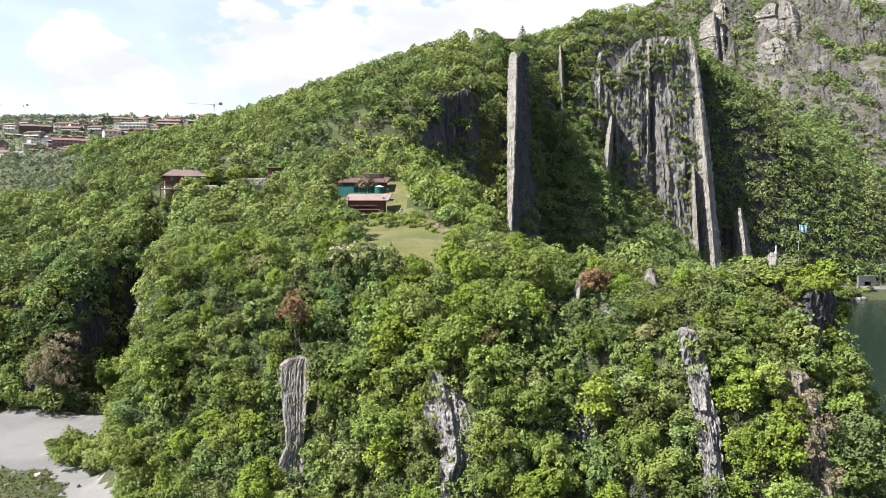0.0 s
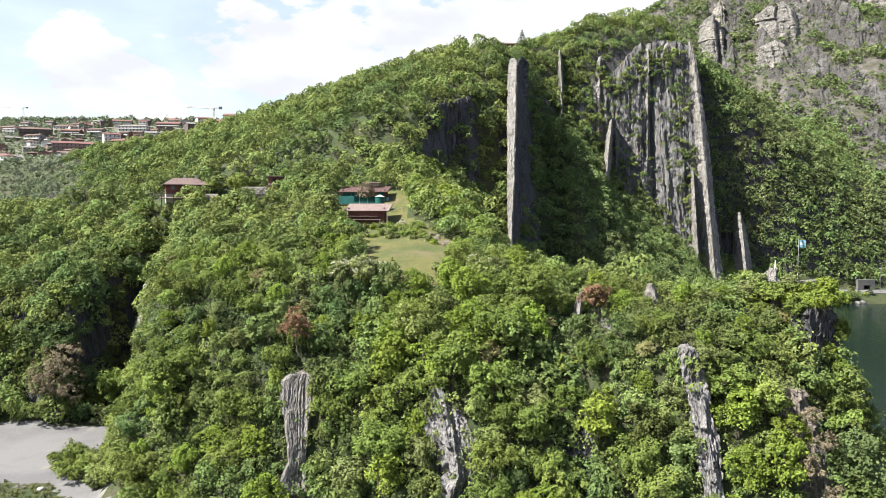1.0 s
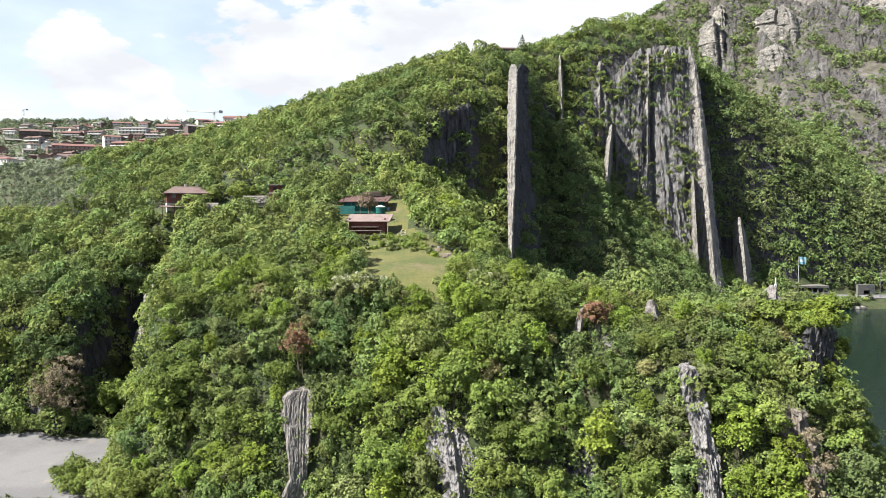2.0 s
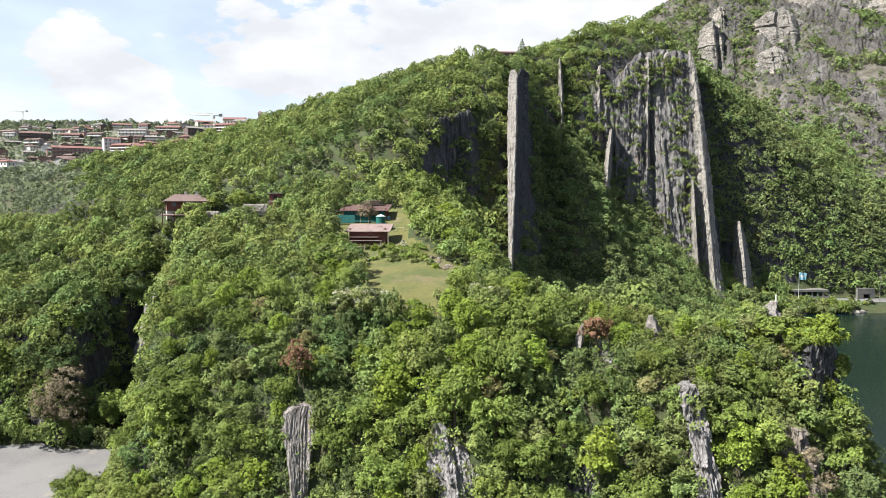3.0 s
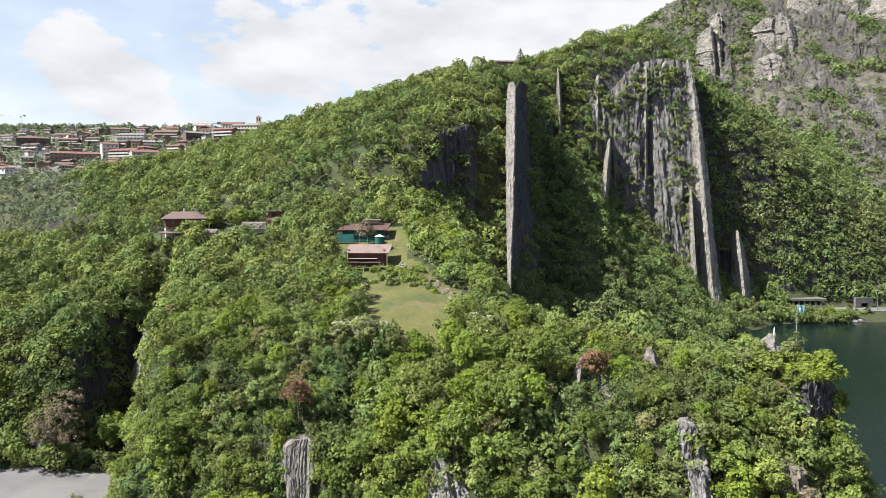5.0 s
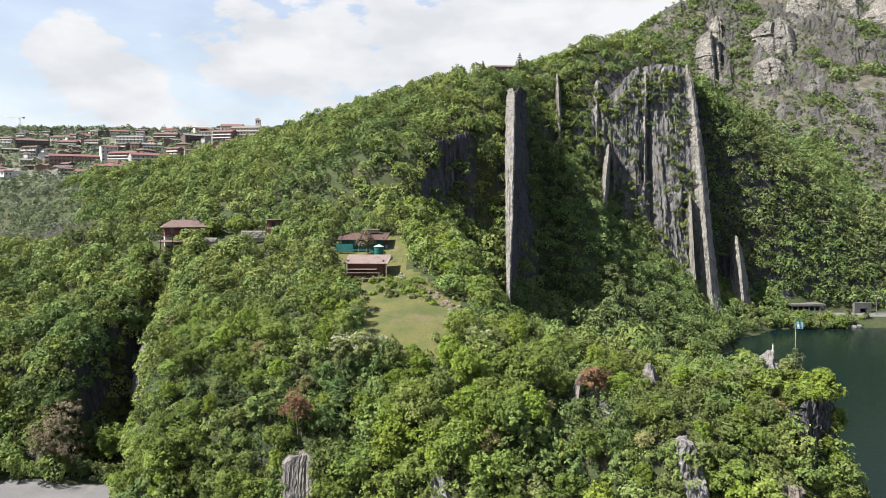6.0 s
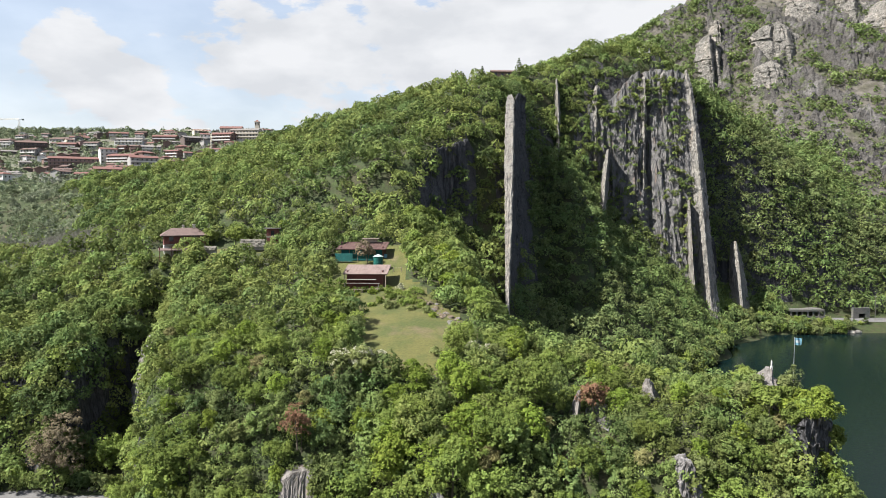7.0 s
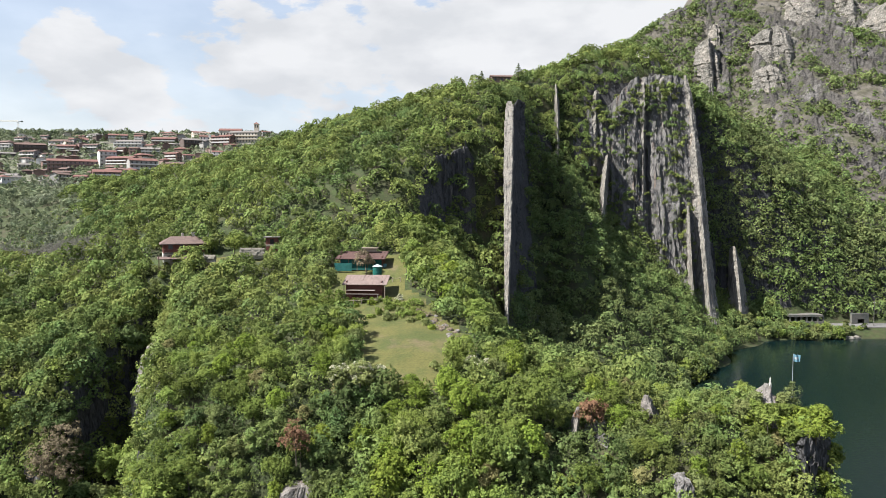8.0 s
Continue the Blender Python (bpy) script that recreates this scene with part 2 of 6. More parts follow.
M["grass"] = material("meadow_grass", (0.0829, 0.0814, 0.0252), tints=[((0.0518, 0.0636, 0.0178), 0.16, 0.42, 0.6), ((0.111, 0.0888, 0.0518), 0.13, 0.56, 0.72), ((0.126, 0.0888, 0.0629), 0.3, 0.68, 0.74)], grain=(2.4, 0.3), bump=0.12, bump_scale=4.0, coords="World")
M["gravel"] = material("gravel", (0.118, 0.116, 0.116), tints=[((0.0925, 0.0910, 0.0925), 0.09, 0.44, 0.6), ((0.170, 0.155, 0.126), 0.12, 0.6, 0.74)], grain=(3.0, 0.16), bump=0.03, bump_scale=6.0, coords="World")
M["field"] = material("hillside_scrub", (0.0962, 0.102, 0.0725), tints=[((0.118, 0.115, 0.0925), 0.03, 0.5, 0.64), ((0.0555, 0.0666, 0.0333), 0.05, 0.5, 0.6)], grain=(0.4, 0.3), bump=0.6, bump_scale=0.5, coords="World")


# ---------------------------------------------------------------- mesh helpers
def mesh_object(name, verts, faces, mats, parent=None, smooth=False, slots=None):
    me = bpy.data.meshes.new(name)
    verts = np.asarray(verts, dtype=np.float32)
    faces = np.asarray(faces, dtype=np.int32)
    k = faces.shape[1]
    me.vertices.add(len(verts))
    me.vertices.foreach_set("co", verts.ravel())
    me.loops.add(faces.size)
    me.loops.foreach_set("vertex_index", faces.ravel())
    me.polygons.add(len(faces))
    me.polygons.foreach_set("loop_start", np.arange(len(faces), dtype=np.int32) * k)
    me.polygons.foreach_set("loop_total", np.full(len(faces), k, dtype=np.int32))
    for m in mats:
        me.materials.append(m)
    if slots is not None:
        me.polygons.foreach_set("material_index", np.asarray(slots, dtype=np.int32))
    me.update(calc_edges=True)
    me.polygons.foreach_set("use_smooth", np.full(len(faces), smooth))
    ob = new(name, me)
    if parent is not None:
        ob.parent = parent
    return ob


def part(name, bm, mat, parent, label=""):
    """A bmesh as one mesh object under a thing or part."""
    me = bpy.data.meshes.new(name)
    bm.to_mesh(me)
    bm.free()
    me.materials.append(mat)
    ob = new(name, me)
    ob.parent = parent
    return tagged(ob, label) if label else ob


def box(x0, y0, z0, x1, y1, z1, bevel=0.0):
    bm = bmesh.new()
    bmesh.ops.create_cube(bm, size=1)
    bmesh.ops.scale(bm, vec=(x1 - x0, y1 - y0, z1 - z0), verts=bm.verts)
    bmesh.ops.translate(bm, vec=((x0 + x1) / 2, (y0 + y1) / 2, (z0 + z1) / 2), verts=bm.verts)
    if bevel:
        bmesh.ops.bevel(bm, geom=bm.edges[:], offset=bevel, segments=1, affect='EDGES')
    return bm


def tube(p0, p1, r0, r1, sides=7):
    bm = bmesh.new()
    p0, p1 = Vector(p0), Vector(p1)
    bmesh.ops.create_cone(bm, cap_ends=True, segments=sides, radius1=r0, radius2=r1, depth=(p1 - p0).length)
    bmesh.ops.transform(bm, matrix=Matrix.Translation((p0 + p1) / 2) @ (p1 - p0).to_track_quat("Z", "Y").to_matrix().to_4x4(), verts=bm.verts)
    return bm


def joined(*bms):
    """Several bmeshes as one."""
    me = bpy.data.meshes.new("tmp")
    out = bmesh.new()
    for b in bms:
        b.to_mesh(me)
        b.free()
        out.from_mesh(me)
    bpy.data.meshes.remove(me)
    return out


def hash2(i, j, k=0):
    v = np.sin(i * 127.1 + j * 311.7 + k * 74.7) * 43758.5453
    return v - np.floor(v)


def vnoise(x, y, k=0):
    """Smooth lattice noise, 0 to 1."""
    i, j = np.floor(x), np.floor(y)
    u, v = x - i, y - j
    u, v = u * u * (3 - 2 * u), v * v * (3 - 2 * v)
    a = hash2(i, j, k) * (1 - u) + hash2(i + 1, j, k) * u
    b = hash2(i, j + 1, k) * (1 - u) + hash2(i + 1, j + 1, k) * u
    return a * (1 - v) + b * v


def fbm(x, y, k=0, octaves=4):
    """Layered noise, about -1 to 1."""
    t, amp = 0.0, 0.5
    for o in range(octaves):
        t = t + amp * (2 * vnoise(x * 2 ** o, y * 2 ** o, k + 5 * o) - 1)
        amp *= 0.55
    return t


# ---------------------------------------------------------------- the lie of the land (lake level is z = 0)
# cross sections of the hill, looking along +y: y, then pairs of x and height
SECTIONS = [
    (60, [-200, 20, 60, 20, 90, -3]),
    (100, [-140, 22, -60, 27, -40, 30, -14, 30.5, 6, 30, 20, 29, 34, 31, 44, 35.4, 49, 37.2, 52.5, 32.0, 55, 21, 58, 15, 61, 12, 65, 5, 68, -4]),
    (115, [-140, 24, -60, 29, -40, 33, -14, 34.5, 6, 35, 20, 33, 30, 33.5, 40, 31, 48, 31, 54, 17, 60, 10, 65, -4]),
    (126, [-140, 25, -60, 31, -40, 35.5, -20, 37, -9, 38.0, 5, 37.4, 14, 35, 33, 32, 42, 22, 52, 6, 58, -4]),
    (150, [-140, 27, -90, 27, -60, 34, -40, 38.5, -17, 41, -5, 42.0, 8, 41, 12, 36, 17, 30, 24, 27, 35, 18, 50, 3, 58, -4]),
    (165, [-140, 30, -90, 30, -60, 38, -32, 43, -17, 43.5, -5, 45, 6, 45, 10, 39, 14, 32, 20, 28, 28, 24, 36, 15, 50, 3, 60, -4]),
    (182, [-200, 28, -130, 32, -100, 32, -86, 34, -70, 40, -54, 46, -32, 48.5, -20, 49, -6, 51, 3, 50, 8, 40, 12, 26, 18, 20, 28, 16, 45, 9, 66, -4]),
    (208, [-200, 34, -130, 40, -103, 46, -82, 51.5, -66, 52, -47, 54, -30, 58, -14, 60, -7, 57, -3, 52, 3, 48, 9, 37, 17, 29, 22, 23, 32, 20, 60, 8, 80, -4]),
    (222, [-200, 38, -130, 46, -100, 52, -77, 58, -44, 69, -22, 77, -9, 76, -6, 71, -3, 57, 4, 52, 10, 46, 18, 42, 23, 31, 30, 22, 40, 18, 52, 17, 75, 4, 86, -4]),
    (233, [-200, 39, -140, 46, -100, 56, -77, 63, -44, 73, -22, 81, -6, 82, -1, 80, 2, 60, 7, 55, 12, 52, 20, 47, 26, 36, 34, 25, 45, 22, 64, 14, 80, 4, 90, -4]),
    (246, [-200, 40, -148, 46, -77, 68, -44, 78, -22, 85, -4, 87, 4, 86, 9, 84, 12, 69, 15, 66, 20, 62, 27, 46, 33, 29, 40, 24, 50, 27, 70, 16, 85, 3, 94, -4]),
    (265, [-300, 40, -200, 44, -148, 47, -132, 57, -106, 65, -77, 75, -40, 88, -20, 94, 0, 98, 12, 94, 20, 91, 28, 78, 36, 46, 44, 44, 52, 48, 58, 44, 66, 32, 85, 16, 100, 3, 108, -4]),
    (300, [-300, 46, -200, 50, -130, 64, -80, 81, -45, 94.5, -20, 106.5, 5, 113, 22, 115.5, 32, 98, 41, 62, 48, 64, 56, 71, 63, 68, 72, 50, 80, 38, 103, 16, 122, 3, 132, -4]),
    (330, [-300, 55, -200, 62, -120, 78, -61, 98.5, -20, 110.5, 12, 117.5, 35, 119, 47, 92, 53, 82, 60, 82, 67, 74, 80, 50, 100, 36, 122, 18, 138, 5, 165, -2, 250, -4]),
    (339, [-300, 58, -200, 66, -120, 81, -61, 100, -20, 111, 12, 118, 35, 121, 55, 86, 68, 76, 82, 58, 106, 38, 123, 26, 139, 13, 165, 3, 185, 2, 200, 0.8, 330, 0.6]),
    (348, [-300, 60, -200, 69, -120, 84, -61, 101, -20, 111, 12, 118, 40, 122, 57, 98, 66, 90, 76, 80, 84, 60, 112, 38, 124, 30, 140, 14, 165, 4, 185, 6, 200, 4, 330, 4]),
    (358, [-300, 62, -200, 70, -120, 84, -61, 101, -20, 111, 12, 118, 40, 124, 58, 110, 68, 107, 76, 102, 84, 78, 112, 50, 124, 42, 140, 26, 165, 13, 185, 15, 200, 7, 240, 6, 330, 5]),
    (371, [-300, 65, -200, 72, -120, 84, -61, 100, -20, 110, 12, 118, 42, 130, 62, 130, 78, 131, 88, 127, 118, 133, 127, 114, 142, 103, 165, 84, 200, 56, 236, 40, 330, 32]),
    (378, [-300, 65, -200, 72, -120, 83, -61, 98, -20, 109, 12, 118, 42, 132, 62, 137, 80, 142, 118, 146, 127, 130, 142, 119, 165, 101, 200, 72, 236, 52, 330, 40]),
    (400, [-300, 65, -200, 68, -120, 74, -61, 92, -20, 104, 42, 131, 62, 140, 82, 150, 105, 154, 128, 144, 150, 128, 175, 110, 236, 70, 330, 60]),
    (450, [-500, 50, -300, 66, -200, 68, -120, 70, -60, 74, 0, 90, 42, 110, 82, 128, 130, 126, 160, 108, 190, 98, 215, 95, 257, 110, 330, 130, 500, 150]),
    (511, [-500, 60, -300, 76, -150, 72, -60, 70, 40, 96, 110, 112, 170, 118, 217, 132, 240, 154, 330, 185, 500, 220]),
    (600, [-700, 75, -349, 88, -197, 96, -60, 90, 30, 104, 70, 160, 106, 182, 135, 197, 165, 214, 194, 228, 230, 236, 300, 254, 450, 300, 700, 330]),
    (661, [-900, 96, -349, 98, -197, 108, -60, 104, 40, 110, 110, 140, 165, 190, 185, 216, 250, 264, 300, 300, 500, 370, 900, 420]),
    (790, [-1000, 136, -313, 140, -197, 146, -100, 143, 0, 126, 100, 130, 200, 190, 240, 244, 320, 340, 600, 480, 1200, 520]),
    (900, [-1200, 155, -600, 158, -330, 154, -197, 152, -100, 148, 0, 135, 150, 150, 300, 290, 600, 510, 1300, 560]),
    (1000, [-1500, 164, -600, 167, -330, 162, -150, 154, 0, 140, 200, 180, 350, 330, 700, 540, 1500, 600]),
    (1600, [-2500, 110, -300, 120, 300, 150, 600, 420, 1500, 560]),
    (4500, [-4500, 40, 500, 60, 4500, 300]),
]
SEC_Y = np.array([s[0] for s in SECTIONS], dtype=float)
# where the steep front face stands: x and the y at which it is half way up
FACE_X = [-400, -140, -110, -94, -85, -81, -77, -73, -69, -64, -58, -54, -48, -45, -30, -15, 0, 8, 17, 28, 37, 45, 52, 58, 66]
FACE_Y = [158, 158, 156, 154, 153, 163, 176, 175, 166, 154, 131, 118, 112, 111, 104, 101.5, 94, 92, 94, 87, 85, 85, 86, 91, 93]


def face(x, y):
    d = y - np.interp(x, FACE_X, FACE_Y)
    d = d * np.interp(x, [-64, -54], [1.4, 1.0])
    return np.interp(d, [-22, -14, -9, -6, -3, 0, 5, 10, 15, 22, 40, 300], [1.0, 1.6, 3.2, 7, 12.5, 18, 26, 30, 33.5, 38, 52, 400])


def lay(x, y):
    """Height of the bare ground at x, y."""
    x, y = np.atleast_1d(np.asarray(x, float)), np.atleast_1d(np.asarray(y, float))
    zs = np.stack([np.interp(x, s[1][0::2], s[1][1::2]) for s in SECTIONS])
    i = np.clip(np.searchsorted(SEC_Y, y) - 1, 0, len(SEC_Y) - 2)
    k = np.arange(len(x))
    t = np.clip((y - SEC_Y[i]) / (SEC_Y[i + 1] - SEC_Y[i]), 0, 1)
    up = zs[i, k] * (1 - t) + zs[i + 1, k] * t
    z = np.minimum(up, face(x, y))
    far = np.clip((y - 420) / 200, 0, 1)
    rough = 1.1 * fbm(x / 17, y / 17, 3) + far * (9 * fbm(x / 60, y / 60, 9) + 8 * fbm(x / 22, y / 22, 19) + 5 * fbm(x / 9, y / 9, 29)) * np.clip((x - 60) / 100, 0.12, 1)
    calm = np.clip((z - 3) / 8, 0, 1) * (1 - 0.8 * lawn(x, y))
    return z + rough * calm


def lawn(x, y):
    """1 on the meadow below the huts, 0 off it."""
    w = fbm(x / 5, y / 5, 31) * 2.0
    left = np.interp(y, [112, 120, 135, 150, 158, 164, 176, 190], [-9, -14, -16.5, -20, -28, -31, -30, -28])
    right = np.interp(y, [112, 120, 135, 150, 158, 168, 190], [-2, 3, 7, 0.5, -4.5, -8, -10])
    garden = ((x + 58) / 11.5) ** 2 + ((y - 199.5) / 5.0) ** 2 < 1
    return (((x > left + w) & (x < right + w) & (y > 114) & (y < 188)) | garden).astype(float)


def lot(x, y):
    """1 on the gravel lot, 0 off it."""
    w = fbm(x / 6, y / 6, 41) * 2.5
    right = np.interp(y, [60, 96, 105, 112, 122, 132, 140, 149], [-44, -46, -50, -58, -67, -66, -63, -66])
    near = np.interp(x, [-160, -90, -66, -58, -50], [118, 116, 113, 104, 80])
    return ((x < right + w) & (y < 144.5 + 0.3 * w) & (y > near + w)).astype(float)


def grid_axis(core, grow, lo, hi):
    a, step = [core[0]], grow
    s = core[1] - core[0]
    up = list(core)
    s = core[-1] - core[-2]
    while up[-1] < hi:
        s *= step
        up.append(up[-1] + s)
    s = core[1] - core[0]
    while up[0] > lo:
        s *= step
        up.insert(0, up[0] - s)
    return np.array(up)


def make_ground():
    xs = grid_axis(np.concatenate([np.arange(-150, -70, 2.0), np.arange(-70, 66, 1.8), np.arange(66, 190, 2.0), np.arange(190, 420, 5.5)]), 1.14, -4500, 4500)
    ys = grid_axis(np.concatenate([np.arange(78, 190, 1.8), np.arange(190, 420, 2.6), np.arange(420, 680, 5.5)]), 1.12, -4500, 4500)
    X, Y = np.meshgrid(xs, ys)
    z = lay(X.ravel(), Y.ravel())
    v = np.stack([X.ravel(), Y.ravel(), z], 1)
    nx, ny = len(xs), len(ys)
    idx = np.arange(nx * ny).reshape(ny, nx)
    f = np.stack([idx[:-1, :-1], idx[:-1, 1:], idx[1:, 1:], idx[1:, :-1]], -1).reshape(-1, 4)
    c = v[f].mean(1)
    e1, e2 = v[f[:, 2]] - v[f[:, 0]], v[f[:, 3]] - v[f[:, 1]]
    n = np.cross(e1, e2)
    n /= np.linalg.norm(n, axis=1)[:, None]
    slot = np.zeros(len(f), int)
    steep = n[:, 2] < 0.42 + 0.12 * fbm(c[:, 0] / 6, c[:, 1] / 6, 77)
    slot[steep] = 1
    slot[(c[:, 1] > 380) & (c[:, 0] > 135) & (c[:, 0] < 1500)] = 4
    slot[(c[:, 1] > 420) & (c[:, 0] < 60)] = 5
    slot[(lawn(c[:, 0], c[:, 1]) > 0.5)] = 2
    slot[(lot(c[:, 0], c[:, 1]) > 0.5) & (c[:, 2] < 2.4)] = 3
    ob = mesh_object("ground", v, f, [M["floor"], M["rock_dark_shade"], M["grass"], M["gravel"], M["rock_far"], M["field"]], smooth=True, slots=slot)
    return tagged(ob, "wooded hillside with meadow, gravel lot and bare grey rock", "ground", kind="structure")


make_ground()
# ---------------------------------------------------------------- lake
def make_water():
    m = bpy.data.materials.new("lake_water")
    m.use_nodes = True
    nt = m.node_tree
    N, L = nt.nodes.new, nt.links.new
    b = nt.nodes["Principled BSDF"]
    b.inputs["Base Color"].default_value = (0.0028, 0.0092, 0.0100, 1)
    b.inputs["Roughness"].default_value = 0.10
    b.inputs["IOR"].default_value = 1.33
    geo = N("ShaderNodeNewGeometry")
    n = N("ShaderNodeTexNoise")
    n.inputs["Scale"].default_value, n.inputs["Detail"].default_value = 0.9, 6.0
    L(geo.outputs["Position"], n.inputs["Vector"])
    bp = N("ShaderNodeBump")
    bp.inputs["Distance"].default_value, bp.inputs["Strength"].default_value = 0.08, 1.0
    L(n.outputs["Fac"], bp.inputs["Height"])
    L(bp.outputs[0], b.inputs["Normal"])
    xs, ys = np.linspace(30, 4400, 40), np.linspace(-4400, 366, 40)
    X, Y = np.meshgrid(xs, ys)
    v = np.stack([X.ravel(), Y.ravel(), 0 * X.ravel()], 1)
    idx = np.arange(1600).reshape(40, 40)
    f = np.stack([idx[:-1, :-1], idx[:-1, 1:], idx[1:, 1:], idx[1:, :-1]], -1).reshape(-1, 4)
    tagged(mesh_object("water", v, f, [m], smooth=True), "calm dark green lake below the cliffs", "lake", kind="structure")


make_water()


# ---------------------------------------------------------------- rocks
def rock(name, x, y, yaw, levels, label, mat="rock", apex=0.45, wedge=(0.3, 0.6), rough=0.35, striae=0.5, seed=1, step=0.7, sides=34, block=2.2, group=""):
    """A standing slab of limestone. levels: (z, shift to the right, shift away, depth, width), from the foot up; wedge: how far the left and right
    shoulders stand back from the leading edge, as parts of the depth; yaw: the slab's depth axis, clockwise from +y."""
    lv = np.array(levels, float)
    z = np.arange(lv[0, 0], lv[-1, 0] + 1e-6, step)
    cols = [np.interp(z, lv[:, 0], lv[:, i]) for i in range(1, 5)]
    corners = np.array([(-0.5, 1.0), (-0.5, wedge[0]), (apex - 0.5, 0.0), (0.5, wedge[1]), (0.5, 1.0)])
    seg = np.roll(corners, -1, 0) - corners
    ln = np.linalg.norm(seg * np.array([1.0, 0.8]), axis=1)
    cum = np.concatenate([[0], np.cumsum(ln)])
    s = np.linspace(0, cum[-1], sides, endpoint=False)
    k = np.clip(np.searchsorted(cum, s, side='right') - 1, 0, 4)
    pt = corners[k] + seg[k] * ((s - cum[k]) / ln[k])[:, None]
    ang = np.arange(sides)
    verts = []
    bw = max(0.55, lv[:, 4].max() / 7)
    ca, sa = math.cos(radians(yaw)), math.sin(radians(yaw))
    for zi, sh, aw, dp, wd in zip(z, *cols):
        ragged = 1 + 0.10 * fbm(np.array([zi / 2.3]), np.array([seed * 3.1]), seed)[0]
        w, u = pt[:, 0] * wd * ragged + sh, pt[:, 1] * dp + aw
        px, py = x + w * ca + u * sa, y - w * sa + u * ca
        nrm = np.stack([pt[:, 0] / 0.5, (pt[:, 1] - 0.5) / 0.5], 1)
        nrm /= np.linalg.norm(nrm, axis=1)[:, None] + 1e-6
        cyc = s / cum[-1] * sides
        bend = 0.8 * fbm(np.full(sides, zi * 0.07), np.full(sides, seed * 1.7), seed + 5, 2)
        lie = w - sh * 0.35 + 0.55 * (u - aw)
        bed, leafs = np.floor(lie / bw + 0.5 * bend), np.floor(lie / bw * 2.6 + 0.8 * bend)
        course = np.floor(zi / block * (0.55 + 0.9 * hash2(bed, 4, seed)) + 7 * hash2(bed, 6, seed))
        chip = np.floor(zi / block * 2.6 * (0.6 + 0.8 * hash2(leafs, 5, seed)) + 5 * hash2(leafs, 9, seed))
        d = striae * (0.9 * (hash2(bed, 1, seed) - 0.5) + 0.6 * (hash2(leafs, 2, seed) - 0.5)) + rough * (1.0 * (hash2(bed, course, seed + 2) - 0.5) + 0.6 * (hash2(leafs, chip, seed + 3) - 0.5))
        d = d + 0.5 * rough * fbm(cyc * 0.3, np.full(sides, zi * 0.3), seed + 2, 3) + 0.22 * rough * fbm(cyc * 1.1, np.full(sides, zi * 1.3), seed + 8, 2)
        d = d * min(1.0, wd / 2.5)
        px, py = px + d * (nrm[:, 0] * ca + nrm[:, 1] * sa), py + d * (-nrm[:, 0] * sa + nrm[:, 1] * ca)
        verts.append(np.stack([px, py, zi + 0.35 * rough * fbm(cyc * 0.7, np.full(sides, zi * 0.2), seed + 4) ], 1))
    nz = len(z)
    top = verts[-1].mean(0) + np.array([0, 0, 0.3 * step])
    v = np.concatenate(verts + [top[None]])
    idx = np.arange(nz * sides).reshape(nz, sides)
    nxt = np.roll(idx, -1, 1)
    f = np.stack([idx[:-1], nxt[:-1], nxt[1:], idx[1:]], -1).reshape(-1, 4)
    last = nz * sides
    capf = np.stack([idx[-1], nxt[-1], np.full(sides, last), np.full(sides, last)], -1)
    me_faces = [tuple(q) for q in f] + [tuple(q[:3]) for q in capf]
    me = bpy.data.meshes.new(name)
    me.from_pydata([tuple(p) for p in v], [], me_faces)
    me.materials.append(M[mat])
    me.update()
    ob = new(name, me)
    return tagged(ob, label, "rock", group)


# the tall fin on the flank of the hill, and its darker inner slab
rock("rock_pinnacle", 19.1, 200.0, 6.8, [(14, 0.2, -8, 34, 0.8), (30, 0.2, -1, 38, 0.9), (42, 0.1, 9, 44, 1.5), (52, 0.0, 17, 50, 2.0), (66, -0.1, 29, 56, 2.5), (75, -0.2, 37, 62, 2.8), (92, -0.3, 53, 62, 3.1), (102, -0.4, 69, 50, 2.9), (107, -0.5, 82, 38, 2.4), (109, -0.6, 87, 30, 1.2)],
     "tall pale grey limestone fin rising out of the woods", apex=0.94, wedge=(0.028, 0.01), rough=0.42, striae=0.7, seed=3, sides=72, group="limestone fins")
# the inner slab's dark colour holds the shade on its right face
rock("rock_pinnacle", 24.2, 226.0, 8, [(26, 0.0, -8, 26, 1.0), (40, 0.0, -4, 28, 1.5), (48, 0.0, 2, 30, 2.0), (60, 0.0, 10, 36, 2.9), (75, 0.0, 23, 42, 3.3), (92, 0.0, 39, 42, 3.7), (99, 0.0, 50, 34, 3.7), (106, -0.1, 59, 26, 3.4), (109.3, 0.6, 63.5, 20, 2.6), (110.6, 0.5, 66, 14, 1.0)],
     "limestone slab behind the tall fin, with its shade in the colour", mat="rock_dark_shade", apex=0.08, wedge=(0.03, 0.45), rough=0.8, striae=1.0, seed=5, sides=44, group="limestone fins")
rock("rock_pinnacle", 56.5, 330.0, 10, [(72, 0, 0, 30, 3.6), (90, 0, 8, 30, 4.2), (108, -0.2, 18, 30, 4.0), (120, -0.8, 25, 24, 3.2), (126, -1.2, 30, 18, 1.8), (130, -1.6, 33, 12, 0.9)],
     "thin limestone fin with a dark shaded flank", seed=7, group="limestone fins")
rock("rock_pinnacle", 76.0, 322.0, 12, [(46, 0, -4, 30, 4.2), (60, 0.4, 4, 30, 4.4), (75, 1.4, 14, 30, 4.2), (86, 2.6, 22, 26, 3.2), (92, 3.0, 26, 20, 1.4)],
     "narrow grey limestone pinnacle against the cliff", seed=9, group="limestone fins")
